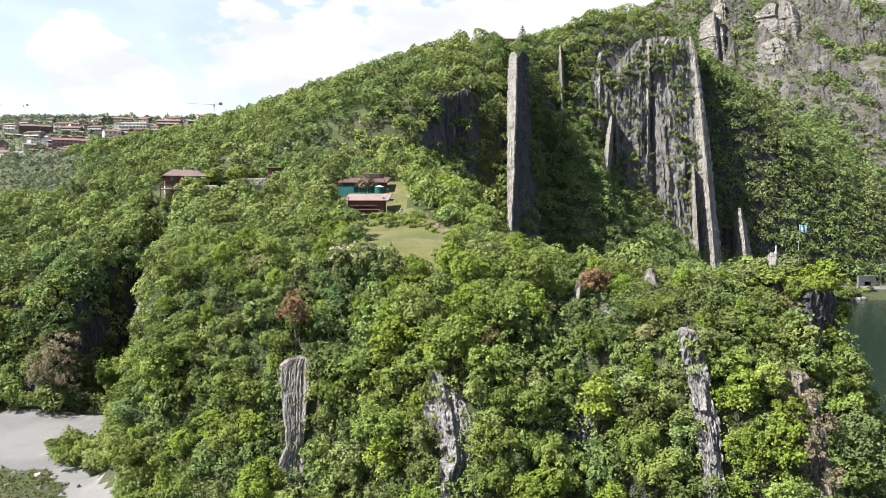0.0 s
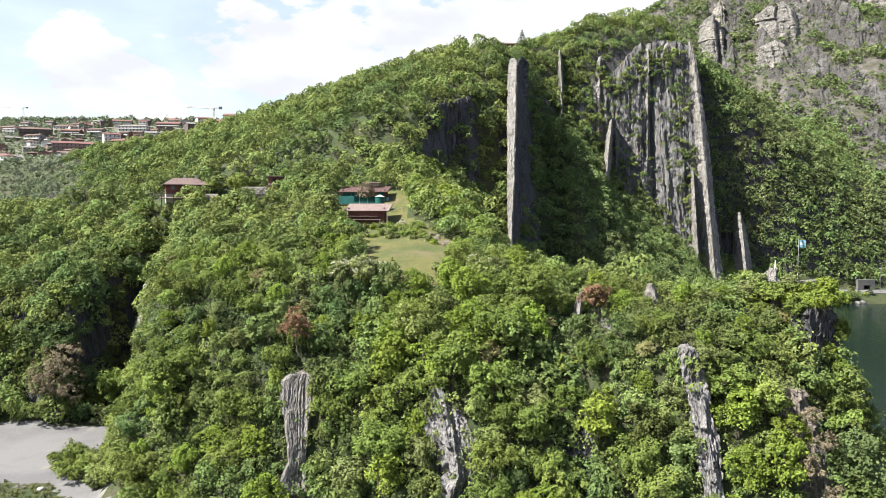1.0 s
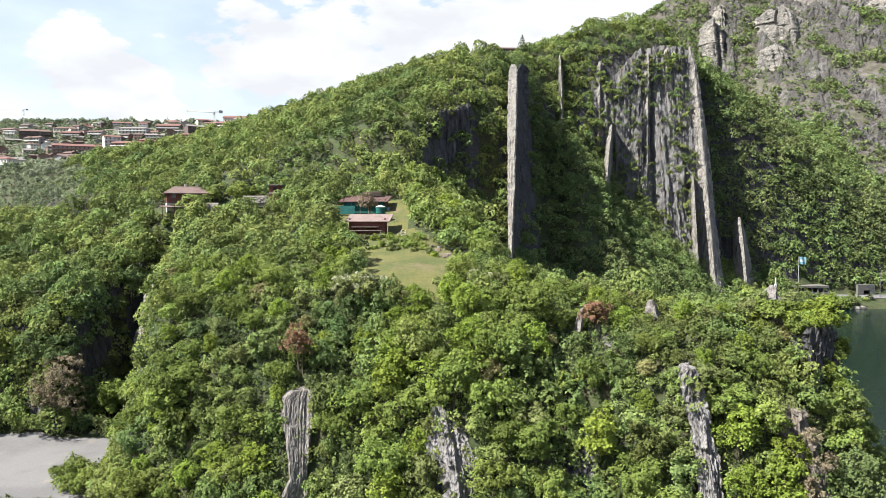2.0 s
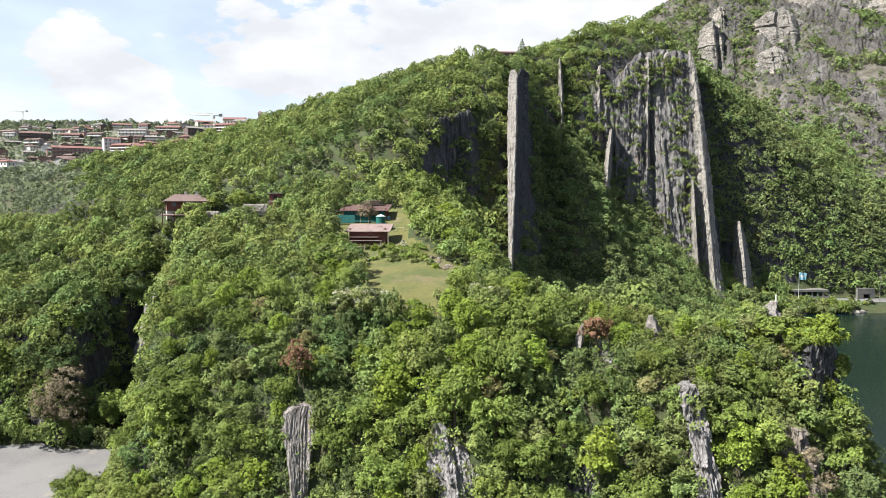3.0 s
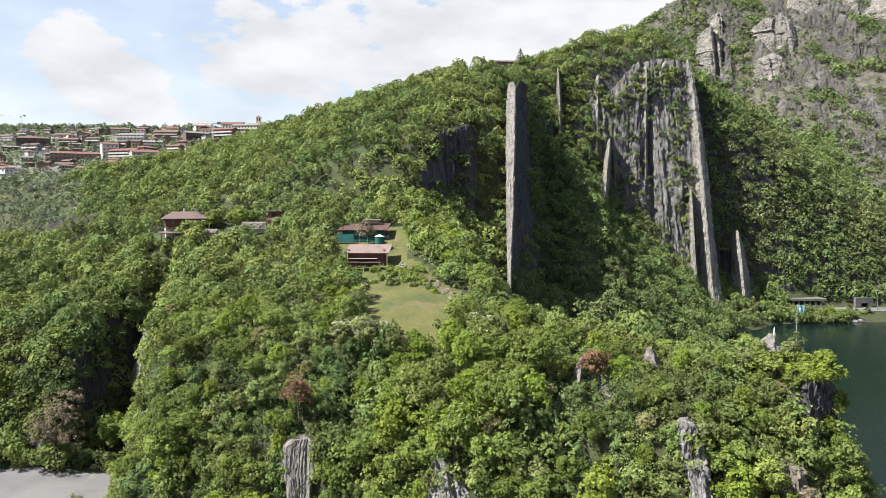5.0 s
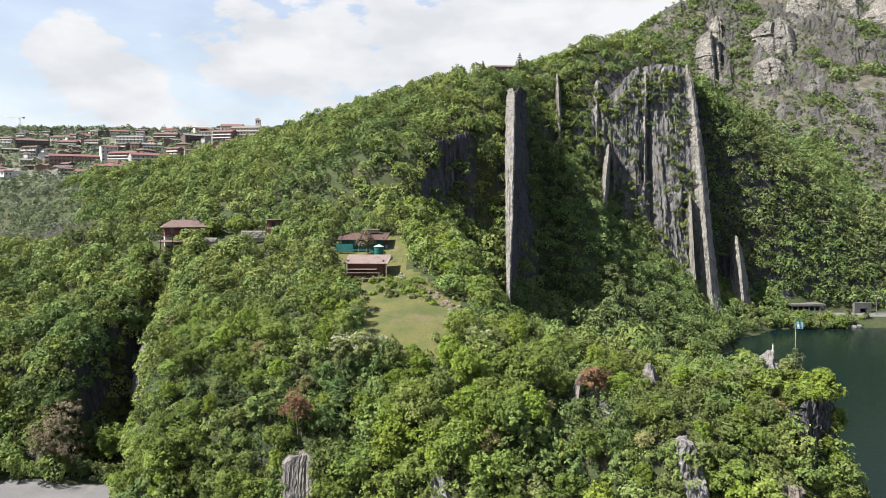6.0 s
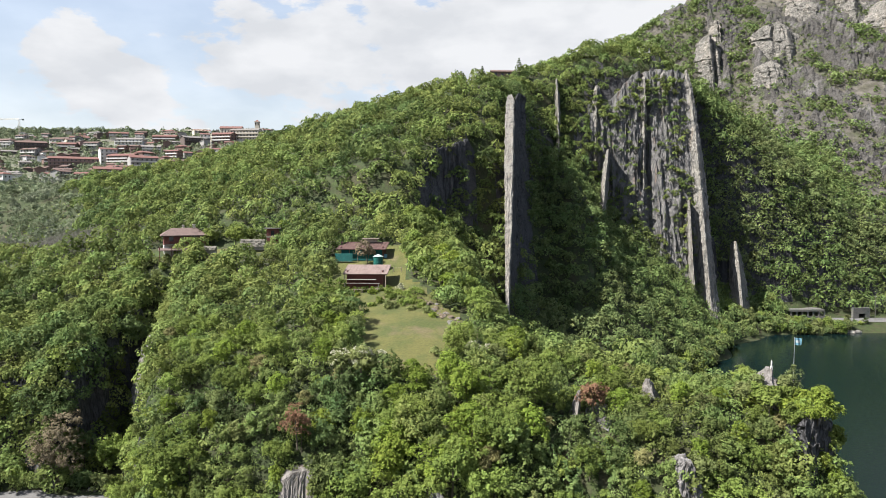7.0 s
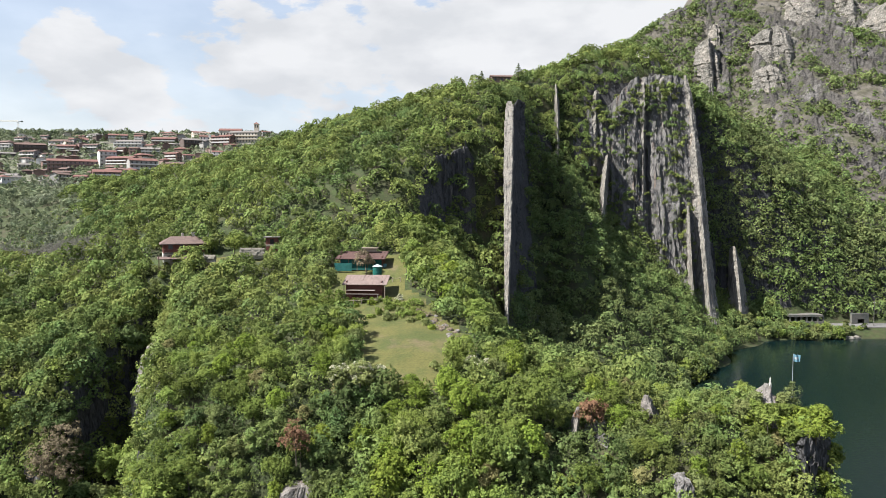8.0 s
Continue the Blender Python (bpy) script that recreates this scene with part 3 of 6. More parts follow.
rock("rock_pinnacle", 127.0, 322.0, 14, [(2, 2.0, -4, 34, 9.0), (20, 0.8, 6, 32, 8.4), (45, -1.0, 14, 28, 7.4), (72, -2.6, 24, 18, 6.8), (95, -4.4, 31, 12, 5.6), (115, -6.0, 38, 8, 4.2), (128, -7.4, 43, 6, 2.7), (135, -8.2, 46, 4, 1.1)],
     "tallest pale limestone fin beside the cliff", apex=0.55, wedge=(0.20, 0.24), seed=11, sides=64, striae=0.9, rough=0.42, group="limestone fins")
rock("rock_pinnacle", 118.0, 318.0, 14, [(2, 3.0, 2, 30, 4.0), (30, 1.0, 10, 30, 3.6), (52, 0.2, 18, 26, 2.6), (66, -0.2, 24, 20, 1.2)],
     "lower pale slab leaning on the tallest fin", seed=12, group="limestone fins")
rock("rock_pinnacle", 150.0, 338.0, 14, [(-2, 0.6, -3, 24, 13.0), (10, 0.4, 0, 24, 11.0), (24, -0.4, 4, 20, 8.6), (36, -1.4, 7, 16, 5.8), (42, -2.0, 9, 12, 3.4), (45, -2.4, 10, 8, 1.2)],
     "short pale limestone tooth above the shore trees", seed=13, group="limestone fins")
# the broad cliff: one weathered face, and a few ribs that stand out of it
def cliff_face(p0, p1, foot, head, lean, label, mat="rock_cliff", size=1.0, gully=None, seed=0, cell=0.4, rows=190, thick=4.0):
    """A near-vertical face over the line p0 p1, looking to the right of that line; foot and head give its lower and upper edge as pairs of metres
    along the line and z; lean: metres that it falls back for each metre of height above the foot's lowest point."""
    p0, p1 = np.array(p0, float), np.array(p1, float)
    length = np.hypot(*(p1 - p0))
    along = (p1 - p0) / length
    back = np.array([-along[1], along[0]])
    U, V = np.meshgrid(np.arange(0, length, cell), np.linspace(0, 1, rows))
    z = np.interp(U, foot[0::2], foot[1::2]) * (1 - V) + np.interp(U, head[0::2], head[1::2]) * V
    z = z + V * 1.5 * fbm(U / 1.7, U * 0, 14 + seed)
    warp = (U + 1.2 * fbm(z / 14, U / 9, 15 + seed)) / size
    dep = (z - min(foot[1::2])) * lean + np.abs(2 * vnoise(warp / 4.2, z / 70, 16 + seed) - 1) * 1.9 * size + np.abs(2 * vnoise(warp / 1.5, z / 34, 17 + seed) - 1) * 1.1 * size
    dep = dep + 1.0 * size * fbm(U / 2.2, z / 5.0, 18 + seed) + 4.0 * size * fbm(U / 11, z / 26, 21 + seed) + 0.8 * size * hash2(np.floor(warp / 1.3), np.floor(z / 9 + 5 * hash2(np.floor(warp / 1.3), 3)), 5) + 0.6 * size * hash2(np.floor(warp / 0.8), np.floor(z / 3.1), 6)
    if gully:
        dep = dep + 5.0 * np.exp(-((U - gully) / 1.6) ** 2)
    x, y = p0[0] + along[0] * U + back[0] * dep, p0[1] + along[1] * U + back[1] * dep
    v = np.stack([x.ravel(), y.ravel(), z.ravel()], 1)
    ny, nx = U.shape
    rear = v.copy()
    rear[:, :2] += back * thick
    k = np.arange(ny * nx).reshape(ny, nx)
    f = np.stack([k[:-1, :-1], k[:-1, 1:], k[1:, 1:], k[1:, :-1]], -1).reshape(-1, 4)
    n = ny * nx
    rim = [(k[-1, i], k[-1, i + 1], n + k[-1, i + 1], n + k[-1, i]) for i in range(nx - 1)] + [(n + k[i, 0], k[i, 0], k[i + 1, 0], n + k[i + 1, 0]) for i in range(ny - 1)] + [(k[i, -1], n + k[i, -1], n + k[i + 1, -1], k[i + 1, -1]) for i in range(ny - 1)]
    return tagged(mesh_object("cliff", np.concatenate([v, rear]), np.concatenate([f, np.array(rim)]), [M[mat]]), label, "cliff")


cliff_face((77, 329), (131, 329), [0, 84, 7, 66, 15, 46, 23, 36, 35, 22, 48, 6, 54, 2], [0, 116, 6, 118, 13, 118, 20, 127, 27, 134, 48, 135, 54, 132], 0.283, "broad weathered limestone cliff streaked grey, black and rust", gully=30)
# shade of the shoulder cliff is put into its rock colour
cliff_face((-6.0, 220.0), (13.0, 246.0), [0, 54, 10, 50, 20, 52, 32, 62], [0, 71, 5, 77, 12, 82, 20, 84, 32, 87], 0.05, "cliff on the wooded shoulder of the hill, with its shade in the colour", mat="rock_dark_shade", size=0.55, seed=40, rows=80, thick=0.5)
# four of the ribs take the darkened rock with shade in its colour
for i, (x, w, z0, z1, yy, mt) in enumerate([(80, 3.5, 92, 126, 357, "rock"), (99, 3.2, 40, 100, 345, "rock_dark_shade"), (102.5, 3.4, 40, 131, 348, "rock"), (113.0, 4.6, 30, 134, 348, "rock"), (113, 6, 18, 62, 341, "rock"), (121, 5, 8, 46, 341, "rock_dark_shade"), (136, 9, 2, 48, 347, "rock_dark_shade"), (146, 8, 2, 40, 350, "rock_dark_shade")]):
    h = z1 - z0
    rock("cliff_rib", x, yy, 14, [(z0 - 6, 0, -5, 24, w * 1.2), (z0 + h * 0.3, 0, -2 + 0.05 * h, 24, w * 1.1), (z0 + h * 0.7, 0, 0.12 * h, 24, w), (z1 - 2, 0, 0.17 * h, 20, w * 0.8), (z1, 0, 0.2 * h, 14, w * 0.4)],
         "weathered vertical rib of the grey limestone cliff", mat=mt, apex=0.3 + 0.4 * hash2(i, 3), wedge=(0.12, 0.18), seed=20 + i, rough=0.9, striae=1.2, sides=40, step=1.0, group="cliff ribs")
# crags of the mountain across the lake
for i, (x, y, z0, z1, w, dp, yaw) in enumerate([(211, 538, 136, 196, 24, 30, 10), (222, 560, 160, 214, 16, 30, 20), (244, 505, 122, 170, 36, 34, 5), (256, 528, 140, 204, 46, 34, 20), (262, 560, 170, 214, 26, 34, 30),
                                               (292, 555, 190, 236, 40, 40, 10), (318, 545, 190, 232, 36, 40, 25), (282, 470, 112, 132, 30, 30, 5), (198, 588, 186, 212, 18, 26, 0), (336, 520, 175, 220, 40, 40, 20)]):
    h = z1 - z0
    rock("crag", x, y, yaw, [(z0 - 14, 0, -10, dp, w * 1.15), (z0 + 0.3 * h, 1, -9, dp, w), (z0 + 0.65 * h, 0, -5, dp, w * 0.85), (z0 + 0.9 * h, -1, 1, dp, w * 0.55), (z1, -1, 5, dp * 0.8, w * 0.2)],
         "bare grey crag on the mountainside", mat="rock_crag", apex=0.3 + 0.4 * hash2(i, 8), wedge=(0.35, 0.45), rough=1.9, striae=4.4, seed=72 + i, sides=80, step=0.8, block=13.0, group="mountain crags")
# broken rock of the mountainside
def green_edge(x, y):
    """Above 0 where the woods of the lower mountainside stand, below it on the bare rock."""
    low = np.interp(y, [380, 400, 417, 452, 490, 535, 560, 620], [266, 244, 232, 231, 229, 208, 202, 182]) - x + 9 * fbm(x / 22, y / 22, 61)
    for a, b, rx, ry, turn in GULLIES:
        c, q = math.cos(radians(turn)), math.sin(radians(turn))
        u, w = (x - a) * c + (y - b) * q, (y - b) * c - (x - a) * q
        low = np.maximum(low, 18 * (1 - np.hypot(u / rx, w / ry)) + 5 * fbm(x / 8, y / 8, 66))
    return low


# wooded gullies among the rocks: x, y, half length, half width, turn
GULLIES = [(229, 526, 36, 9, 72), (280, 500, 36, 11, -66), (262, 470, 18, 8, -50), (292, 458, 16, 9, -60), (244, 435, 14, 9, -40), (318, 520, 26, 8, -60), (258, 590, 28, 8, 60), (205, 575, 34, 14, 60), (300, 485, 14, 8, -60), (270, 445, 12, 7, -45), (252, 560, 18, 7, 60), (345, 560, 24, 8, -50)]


def rock_height(x, y):
    """Height of the broken rock sheet over the mountainside."""
    wx, wy = x + 5 * fbm(x / 20, y / 20, 81), y + 5 * fbm(x / 20, y / 20, 82)
    ridge = 1 - np.abs(2 * vnoise(wx / 11, wy / 17, 83) - 1)
    step = hash2(np.floor(wx / 4.3), np.floor(wy / 5.2), 84)
    small = hash2(np.floor((wx + wy) / 2.1), np.floor((wy - wx) / 2.6), 85)
    big = fbm(x / 38, y / 38, 86)
    bump = 9.0 * (ridge - 0.5) + 4.6 * (step - 0.5) + 2.4 * (small - 0.5) + 4.5 * big + 3.0 * fbm(x / 5, y / 5, 87)
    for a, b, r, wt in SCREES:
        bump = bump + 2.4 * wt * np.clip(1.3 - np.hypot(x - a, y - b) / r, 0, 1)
    edge = np.clip(np.minimum(np.minimum(x - 172, 452 - x), np.minimum(y - 400, 652 - y)) / 22, 0, 1)
    left = np.clip(0.7 - green_edge(x, y) / 12, 0, 1)
    return lay(x, y) - 0.6 + bump * edge * (0.25 + 0.75 * left) - 4 * (1 - edge) - 5 * (1 - left)


def rocky_slope():
    X, Y = np.meshgrid(np.arange(172, 452, 1.5), np.arange(400, 652, 1.5))
    x, y = X.ravel(), Y.ravel()
    z = rock_height(x, y)
    k = np.arange(len(x)).reshape(X.shape)
    f = np.stack([k[:-1, :-1], k[:-1, 1:], k[1:, 1:], k[1:, :-1]], -1).reshape(-1, 4)
    return tagged(mesh_object("mountain_rock", np.stack([x, y, z], 1), f, [M["rock_slope"]]), "rough broken grey rock of the steep mountainside", "rock slope", kind="structure")


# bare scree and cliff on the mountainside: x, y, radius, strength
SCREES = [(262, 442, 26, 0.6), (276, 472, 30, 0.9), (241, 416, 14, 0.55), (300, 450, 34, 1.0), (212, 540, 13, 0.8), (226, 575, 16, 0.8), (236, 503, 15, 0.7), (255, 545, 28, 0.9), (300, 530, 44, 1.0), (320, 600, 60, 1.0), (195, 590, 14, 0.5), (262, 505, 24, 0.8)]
rocky_slope()
# outcrops of the near slope
rock("rock_slab", -22.3, 101.0, -6, [(1, -0.6, -9, 12, 4.6), (5.6, -0.2, -6.8, 10, 4.0), (8.5, 0.1, -5.2, 9, 3.4), (10.8, 0.6, -4.2, 9, 2.2), (13.4, 0.6, -3.0, 8, 2.5), (16, 0.4, -1.7, 8, 3.2), (18.5, 0.1, -0.4, 8, 4.6), (20.5, 0.1, 0.6, 7, 4.9), (21.3, 0.2, 0.9, 6.6, 4.7), (21.9, 0.6, 1.3, 6, 3.8), (22.3, 0.9, 1.7, 5, 2.8)], "smooth grey-brown slab of bedded limestone between trees", mat="rock_near", apex=0.10, wedge=(0.05, 0.10), rough=0.22, striae=0.55, seed=51, step=0.28, block=2.6, sides=124)
rock("rock_outcrop", 0.8, 91.0, 2, [(2, 0, -6.5, 10, 4.4), (7, 0, -4.8, 10, 3.8), (9.6, 0, -3.6, 9, 3.7), (12.2, 1.5, -2.4, 9, 3.8), (14.6, 1.1, -1.3, 8, 5.0), (16.2, 0.1, -0.5, 8, 6.2), (18, -0.4, 0.9, 7, 5.8), (19.6, -1.0, 1.9, 6, 4.4), (20.6, -1.6, 2.6, 5, 2.9), (21.6, -2.2, 3.1, 3.6, 1.5), (22.4, -2.4, 3.4, 2, 0.6)], "jagged pale limestone outcrop with grassy ledges", mat="rock_pale", apex=0.42, wedge=(0.22, 0.25), rough=0.7, striae=1.0, seed=53, step=0.28, sides=124)
rock("rock_ridge", 32.6, 85.0, 6, [(9, 0.6, -6, 9, 2.4), (13.4, 0.5, -4, 9, 2.0), (17.7, 0.3, -2.2, 9, 2.2), (21.6, 0.1, -0.4, 9, 2.0), (25.7, -0.9, 1.2, 8, 2.3), (28.0, -1.3, 1.8, 6, 1.9), (29.2, -1.1, 2.1, 4, 1.0)], "narrow broken limestone ridge with mossy foot", mat="rock_pale", apex=0.5, wedge=(0.08, 0.1), rough=0.9, striae=0.5, seed=55, step=0.28, sides=124)
rock("rock_outcrop", 44.8, 82.5, 5, [(6, 0.6, -5, 9, 6.0), (12, 0.4, -2.6, 8, 5.8), (17, 0, -0.6, 8, 5.2), (21, -0.8, 0.8, 6, 4.4), (24.6, -1.2, 2.0, 4, 2.2)], "brownish crag with dry ivy", mat="rock_brown", apex=0.6, wedge=(0.3, 0.2), rough=0.9, striae=0.7, seed=57, step=0.22, sides=76)
# this wall's shade comes from the darkened rock colour
rock("cliff_rib", 50.6, 88.6, 6, [(12, 0.4, -2, 9, 6.0), (20, 0.2, -0.4, 9, 5.6), (28, 0, 0.4, 8, 5.8), (32.5, -0.3, 1.0, 7, 5.4), (34, -0.6, 1.8, 5, 4.0)], "rock wall of the promontory over the lake, coloured darker for its shade", mat="rock_dark_shade", apex=0.08, wedge=(0.05, 0.6), rough=0.8, striae=1.0, seed=59, step=0.4, sides=44)
rock("cliff_rib", 55.8, 90.4, 6, [(-3, 0, -5.5, 10, 11), (6, 0, -3.4, 9, 10), (11, -0.3, -1.6, 8, 9), (14.5, -0.6, 0.2, 6, 7), (16, -0.8, 1.2, 4, 4)], "pale streaked cliff at the water's edge", mat="rock_pale", apex=0.4, wedge=(0.1, 0.2), rough=0.7, striae=0.8, seed=61, step=0.4, sides=48)
rock("rock_tooth", 32.6, 104.0, 0, [(29, 0.2, -0.6, 4.2, 3.0), (32.5, 0, 0.3, 3.2, 2.4), (34.0, -0.3, 0.7, 2.4, 1.6), (35.6, -0.7, 1.1, 1.2, 0.5)], "small broken limestone crag among bushes", mat="rock_near", seed=63, step=0.3, rough=0.8, striae=0.5)
rock("rock_tooth", 19.9, 101.0, 0, [(25, 0.3, -3.0, 5, 2.2), (29, 0.1, -1.4, 4, 1.4), (31.5, 0.2, 0, 3, 1.1), (33.6, 0.5, 0.5, 2, 0.8), (34.8, 0.7, 0.8, 1, 0.4)], "narrow grey pillar beside the rust red tree", mat="rock_near", seed=64, step=0.25, rough=0.6, striae=0.4)
rock("rock_tooth", 24.3, 99.6, 0, [(24, 0.2, -2.4, 4, 2.0), (28, 0, -1.0, 3, 1.7), (30.4, 0, 0, 2.4, 1.4), (31.2, 0, 0.3, 1.6, 0.9)], "small white block of limestone below the rust red tree", mat="rock_pale", seed=66, step=0.25, rough=0.6, striae=0.4)
rock("rock_outcrop", 24.0, 102.5, 0, [(20, 0.4, -6.5, 9, 5.8), (25, 0.2, -4.0, 7, 5.2), (29.5, 0, -1.4, 5, 4.2), (32, -0.4, 0.4, 3, 2.6)], "pale crag below the rust red tree", mat="rock_pale", seed=65, step=0.3, rough=0.9, striae=0.3)
rock("rock_outcrop", -69.5, 165.0, 20, [(14, 0, -5, 14, 15), (20, 0, -3.4, 13, 14), (26, 0.5, -2, 11, 12), (31, 0.8, 0, 8, 9), (33.5, 1.2, 2, 5, 5)], "grey crag above the shaded quarry recess", apex=0.5, wedge=(0.3, 0.2), rough=1.2, striae=0.8, seed=67, step=0.6, sides=44)
rock("rock_outcrop", 48.9, 101.2, 0, [(33, -0.8, -4.0, 7, 5.6), (35.4, -0.6, -2.4, 5.0, 4.0), (36.8, -0.2, -0.9, 3.4, 2.2), (37.7, 0.3, 0.1, 2.0, 1.2), (38.3, 0.4, 0.5, 1.2, 0.8)], "bare rocky top of the promontory", mat="rock_near", wedge=(0.5, 0.5), seed=69, step=0.25, rough=1.1, striae=0.5)


# ---------------------------------------------------------------- trees
def crown_leaves(rng, n, radius, height, leaf, lumps=12, low=0.0, gap=0.0):
    """Corner points of n leaves on a crown that stands on z = 0: boughs carry flat drooping sprays, and each spray a rosette of leaves."""
    c, r = [], []
    for i in range(lumps):
        a, t = rng.uniform(0, 2 * math.pi), rng.uniform(0.0, 1.0)
        q = math.sqrt(rng.uniform(0, 1)) * radius * 0.70 * math.sin(math.pi * (0.20 + 0.66 * t)) ** 0.7
        c.append((q * math.cos(a), q * math.sin(a), height * (0.18 + 0.64 * t)))
        r.append(radius * rng.uniform(0.18, 0.44))
    c, r = np.array(c), np.array(r)
    flat = np.array([1, 1, 0.85])
    m = max(6, n // (15 if n > 200 else 6))
    at_, out = [], []
    have = 0
    while have < m:
        k = rng.integers(0, lumps, m * 3)
        d = rng.normal(size=(m * 3, 3))
        d /= np.linalg.norm(d, axis=1)[:, None]
        p = c[k] + d * (r[k] * rng.uniform(0.62, 1.18, m * 3))[:, None] * flat
        inside = (np.linalg.norm((p[:, None] - c[None]) / flat, axis=2) < r[None] * 0.74).sum(1) > 0
        ok = (~inside | (rng.uniform(size=m * 3) < 0.12)) & (p[:, 2] > low) & (d[:, 2] > -0.42)
        if gap:
            ok &= fbm(p[:, 0] / radius * 3 + p[:, 2], p[:, 1] / radius * 3, 7) > gap - 0.5
        at_.append(p[ok])
        out.append(d[ok])
        have += ok.sum()
    p, d = np.concatenate(at_)[:m], np.concatenate(out)[:m]
    up = d * 0.75 + rng.normal(size=(m, 3)) * 0.30 + np.array([0, 0, 0.55])
    up /= np.linalg.norm(up, axis=1)[:, None]
    t1 = np.cross(up, rng.normal(size=(m, 3)))
    t1 /= np.linalg.norm(t1, axis=1)[:, None]
    t2 = np.cross(up, t1)
    wide = leaf * rng.uniform(1.1, 2.7, m) * (1.0 if n > 200 else 0.8)
    k = rng.integers(0, m, n)
    q, a = np.sqrt(rng.uniform(0.02, 1, n)), rng.uniform(0, 2 * math.pi, n)
    spoke = t1[k] * np.cos(a)[:, None] + t2[k] * np.sin(a)[:, None]
    pos = p[k] + spoke * (q * wide[k])[:, None] + up[k] * (wide[k] * (rng.normal(size=n) * 0.22 - 0.38 * q * q))[:, None]
    nn = up[k] + spoke * (0.55 * q)[:, None] + rng.normal(size=(n, 3)) * 0.36
    nn /= np.linalg.norm(nn, axis=1)[:, None]
    tip = spoke + rng.normal(size=(n, 3)) * 0.6
    tip -= nn * (tip * nn).sum(1)[:, None]
    tip /= np.linalg.norm(tip, axis=1)[:, None]
    side = np.cross(nn, tip)
    sz = leaf * rng.uniform(0.6, 1.35, n)[:, None]
    return np.stack([pos - tip * sz * 0.35 - side * sz * 0.5, pos - tip * sz * 0.30 + side * sz * 0.5, pos + tip * sz * 0.70 - nn * sz * 0.12], 1)


def dome_leaves(rng, n, radius, height, leaf, lumps=9):
    """Corner points of n leaf sprays on a rounded crown of bulging boughs, for woods seen from afar."""
    c, r = [(0, 0, height * 0.52)], [radius * 0.62]
    for i in range(lumps):
        a, e = 2.4 * i + rng.uniform(-0.5, 0.5), math.asin(min(0.98, (i + 0.3) / lumps))
        q = radius * rng.uniform(0.50, 0.72) * math.cos(e)
        c.append((q * math.cos(a), q * math.sin(a), height * (0.30 + 0.48 * math.sin(e)) * rng.uniform(0.85, 1.12)))
        r.append(radius * rng.uniform(0.28, 0.44))
    c, r = np.array(c), np.array(r)
    got, out, have = [], [], 0
    while have < n:
        k = rng.choice(len(r), n * 3, p=r ** 2 / (r ** 2).sum())
        d = rng.normal(size=(n * 3, 3))
        d /= np.linalg.norm(d, axis=1)[:, None]
        p = c[k] + d * (r[k] * rng.uniform(0.86, 1.10, n * 3))[:, None]
        ok = ((np.linalg.norm(p[:, None] - c[None], axis=2) < r[None] * 0.84).sum(1) == 0) & (d[:, 2] > -0.35) & (p[:, 2] > 0.1 * height)
        got.append(p[ok])
        out.append(d[ok])
        have += ok.sum()
    p, d = np.concatenate(got)[:n], np.concatenate(out)[:n]
    nn = d + rng.normal(size=(n, 3)) * 0.42 + np.array([0, 0, 0.2])
    nn /= np.linalg.norm(nn, axis=1)[:, None]
    t1 = np.cross(nn, rng.normal(size=(n, 3)))
    t1 /= np.linalg.norm(t1, axis=1)[:, None]
    t2 = np.cross(nn, t1)
    sz = leaf * rng.uniform(0.6, 1.35, n)[:, None]
    return np.stack([p - t1 * sz * 0.52 - t2 * sz * 0.34, p + t1 * sz * 0.52 - t2 * sz * 0.30, p + t2 * sz * 0.66], 1)


def leaf_mesh(name, quads, mat):
    v = quads.reshape(-1, 3)
    return mesh_object(name, v, np.arange(len(v)).reshape(-1, quads.shape[1]), [mat])


def trunk_mesh(rng, height, radius, limbs=4):
    lean = rng.normal(size=2) * 0.10 * height
    top = Vector((lean[0], lean[1], height))
    bms = [tube((0, 0, -1.2), top * 0.55, radius, radius * 0.7), tube(top * 0.55, top, radius * 0.7, radius * 0.25)]
    for i in range(limbs):
        a = 2 * math.pi * (i + rng.uniform(0, 0.6)) / limbs
        s = top * rng.uniform(0.4, 0.75)
        bms.append(tube(s, s + Vector((math.cos(a), math.sin(a), rng.uniform(0.6, 1.1))) * height * 0.34, radius * 0.45, radius * 0.12, 5))
    return joined(*bms)


def tree(name, rng, mat, label, category="tree", radius=2.8, height=4.8, stem=1.3, n=3200, leaf=0.24, group="", lumps=24, gap=0.0, low=0.0, trunk_r=0.14, limbs=4):
    """A tree with trunk and crown; the crown's foot is stem metres up."""
    top = new(name)
    part("trunk", trunk_mesh(rng, stem + height * 0.6, trunk_r, limbs), M["bark"], top)
    crown = leaf_mesh("crown", crown_leaves(rng, n, radius, height, leaf, lumps, low, gap) + np.array([0, 0, stem]), M[mat])
    crown.parent = top
    return tagged(top, label, category, group)


def scatter(rng, x0, x1, y0, y1, step, keep):
    """Jittered spots on a grid where keep(x, y) holds."""
    xs, ys = np.arange(x0, x1, step), np.arange(y0, y1, step * 0.87)
    X, Y = np.meshgrid(xs, ys)
    X = X + (np.arange(len(ys)) % 2)[:, None] * step / 2
    X, Y = X.ravel() + rng.uniform(-0.42, 0.42, X.size) * step, Y.ravel() + rng.uniform(-0.42, 0.42, X.size) * step
    k = keep(X, Y)
    return X[k], Y[k]


def slope(x, y):
    return np.hypot(lay(x + 1, y) - lay(x - 1, y), lay(x, y + 1) - lay(x, y - 1)) / 2


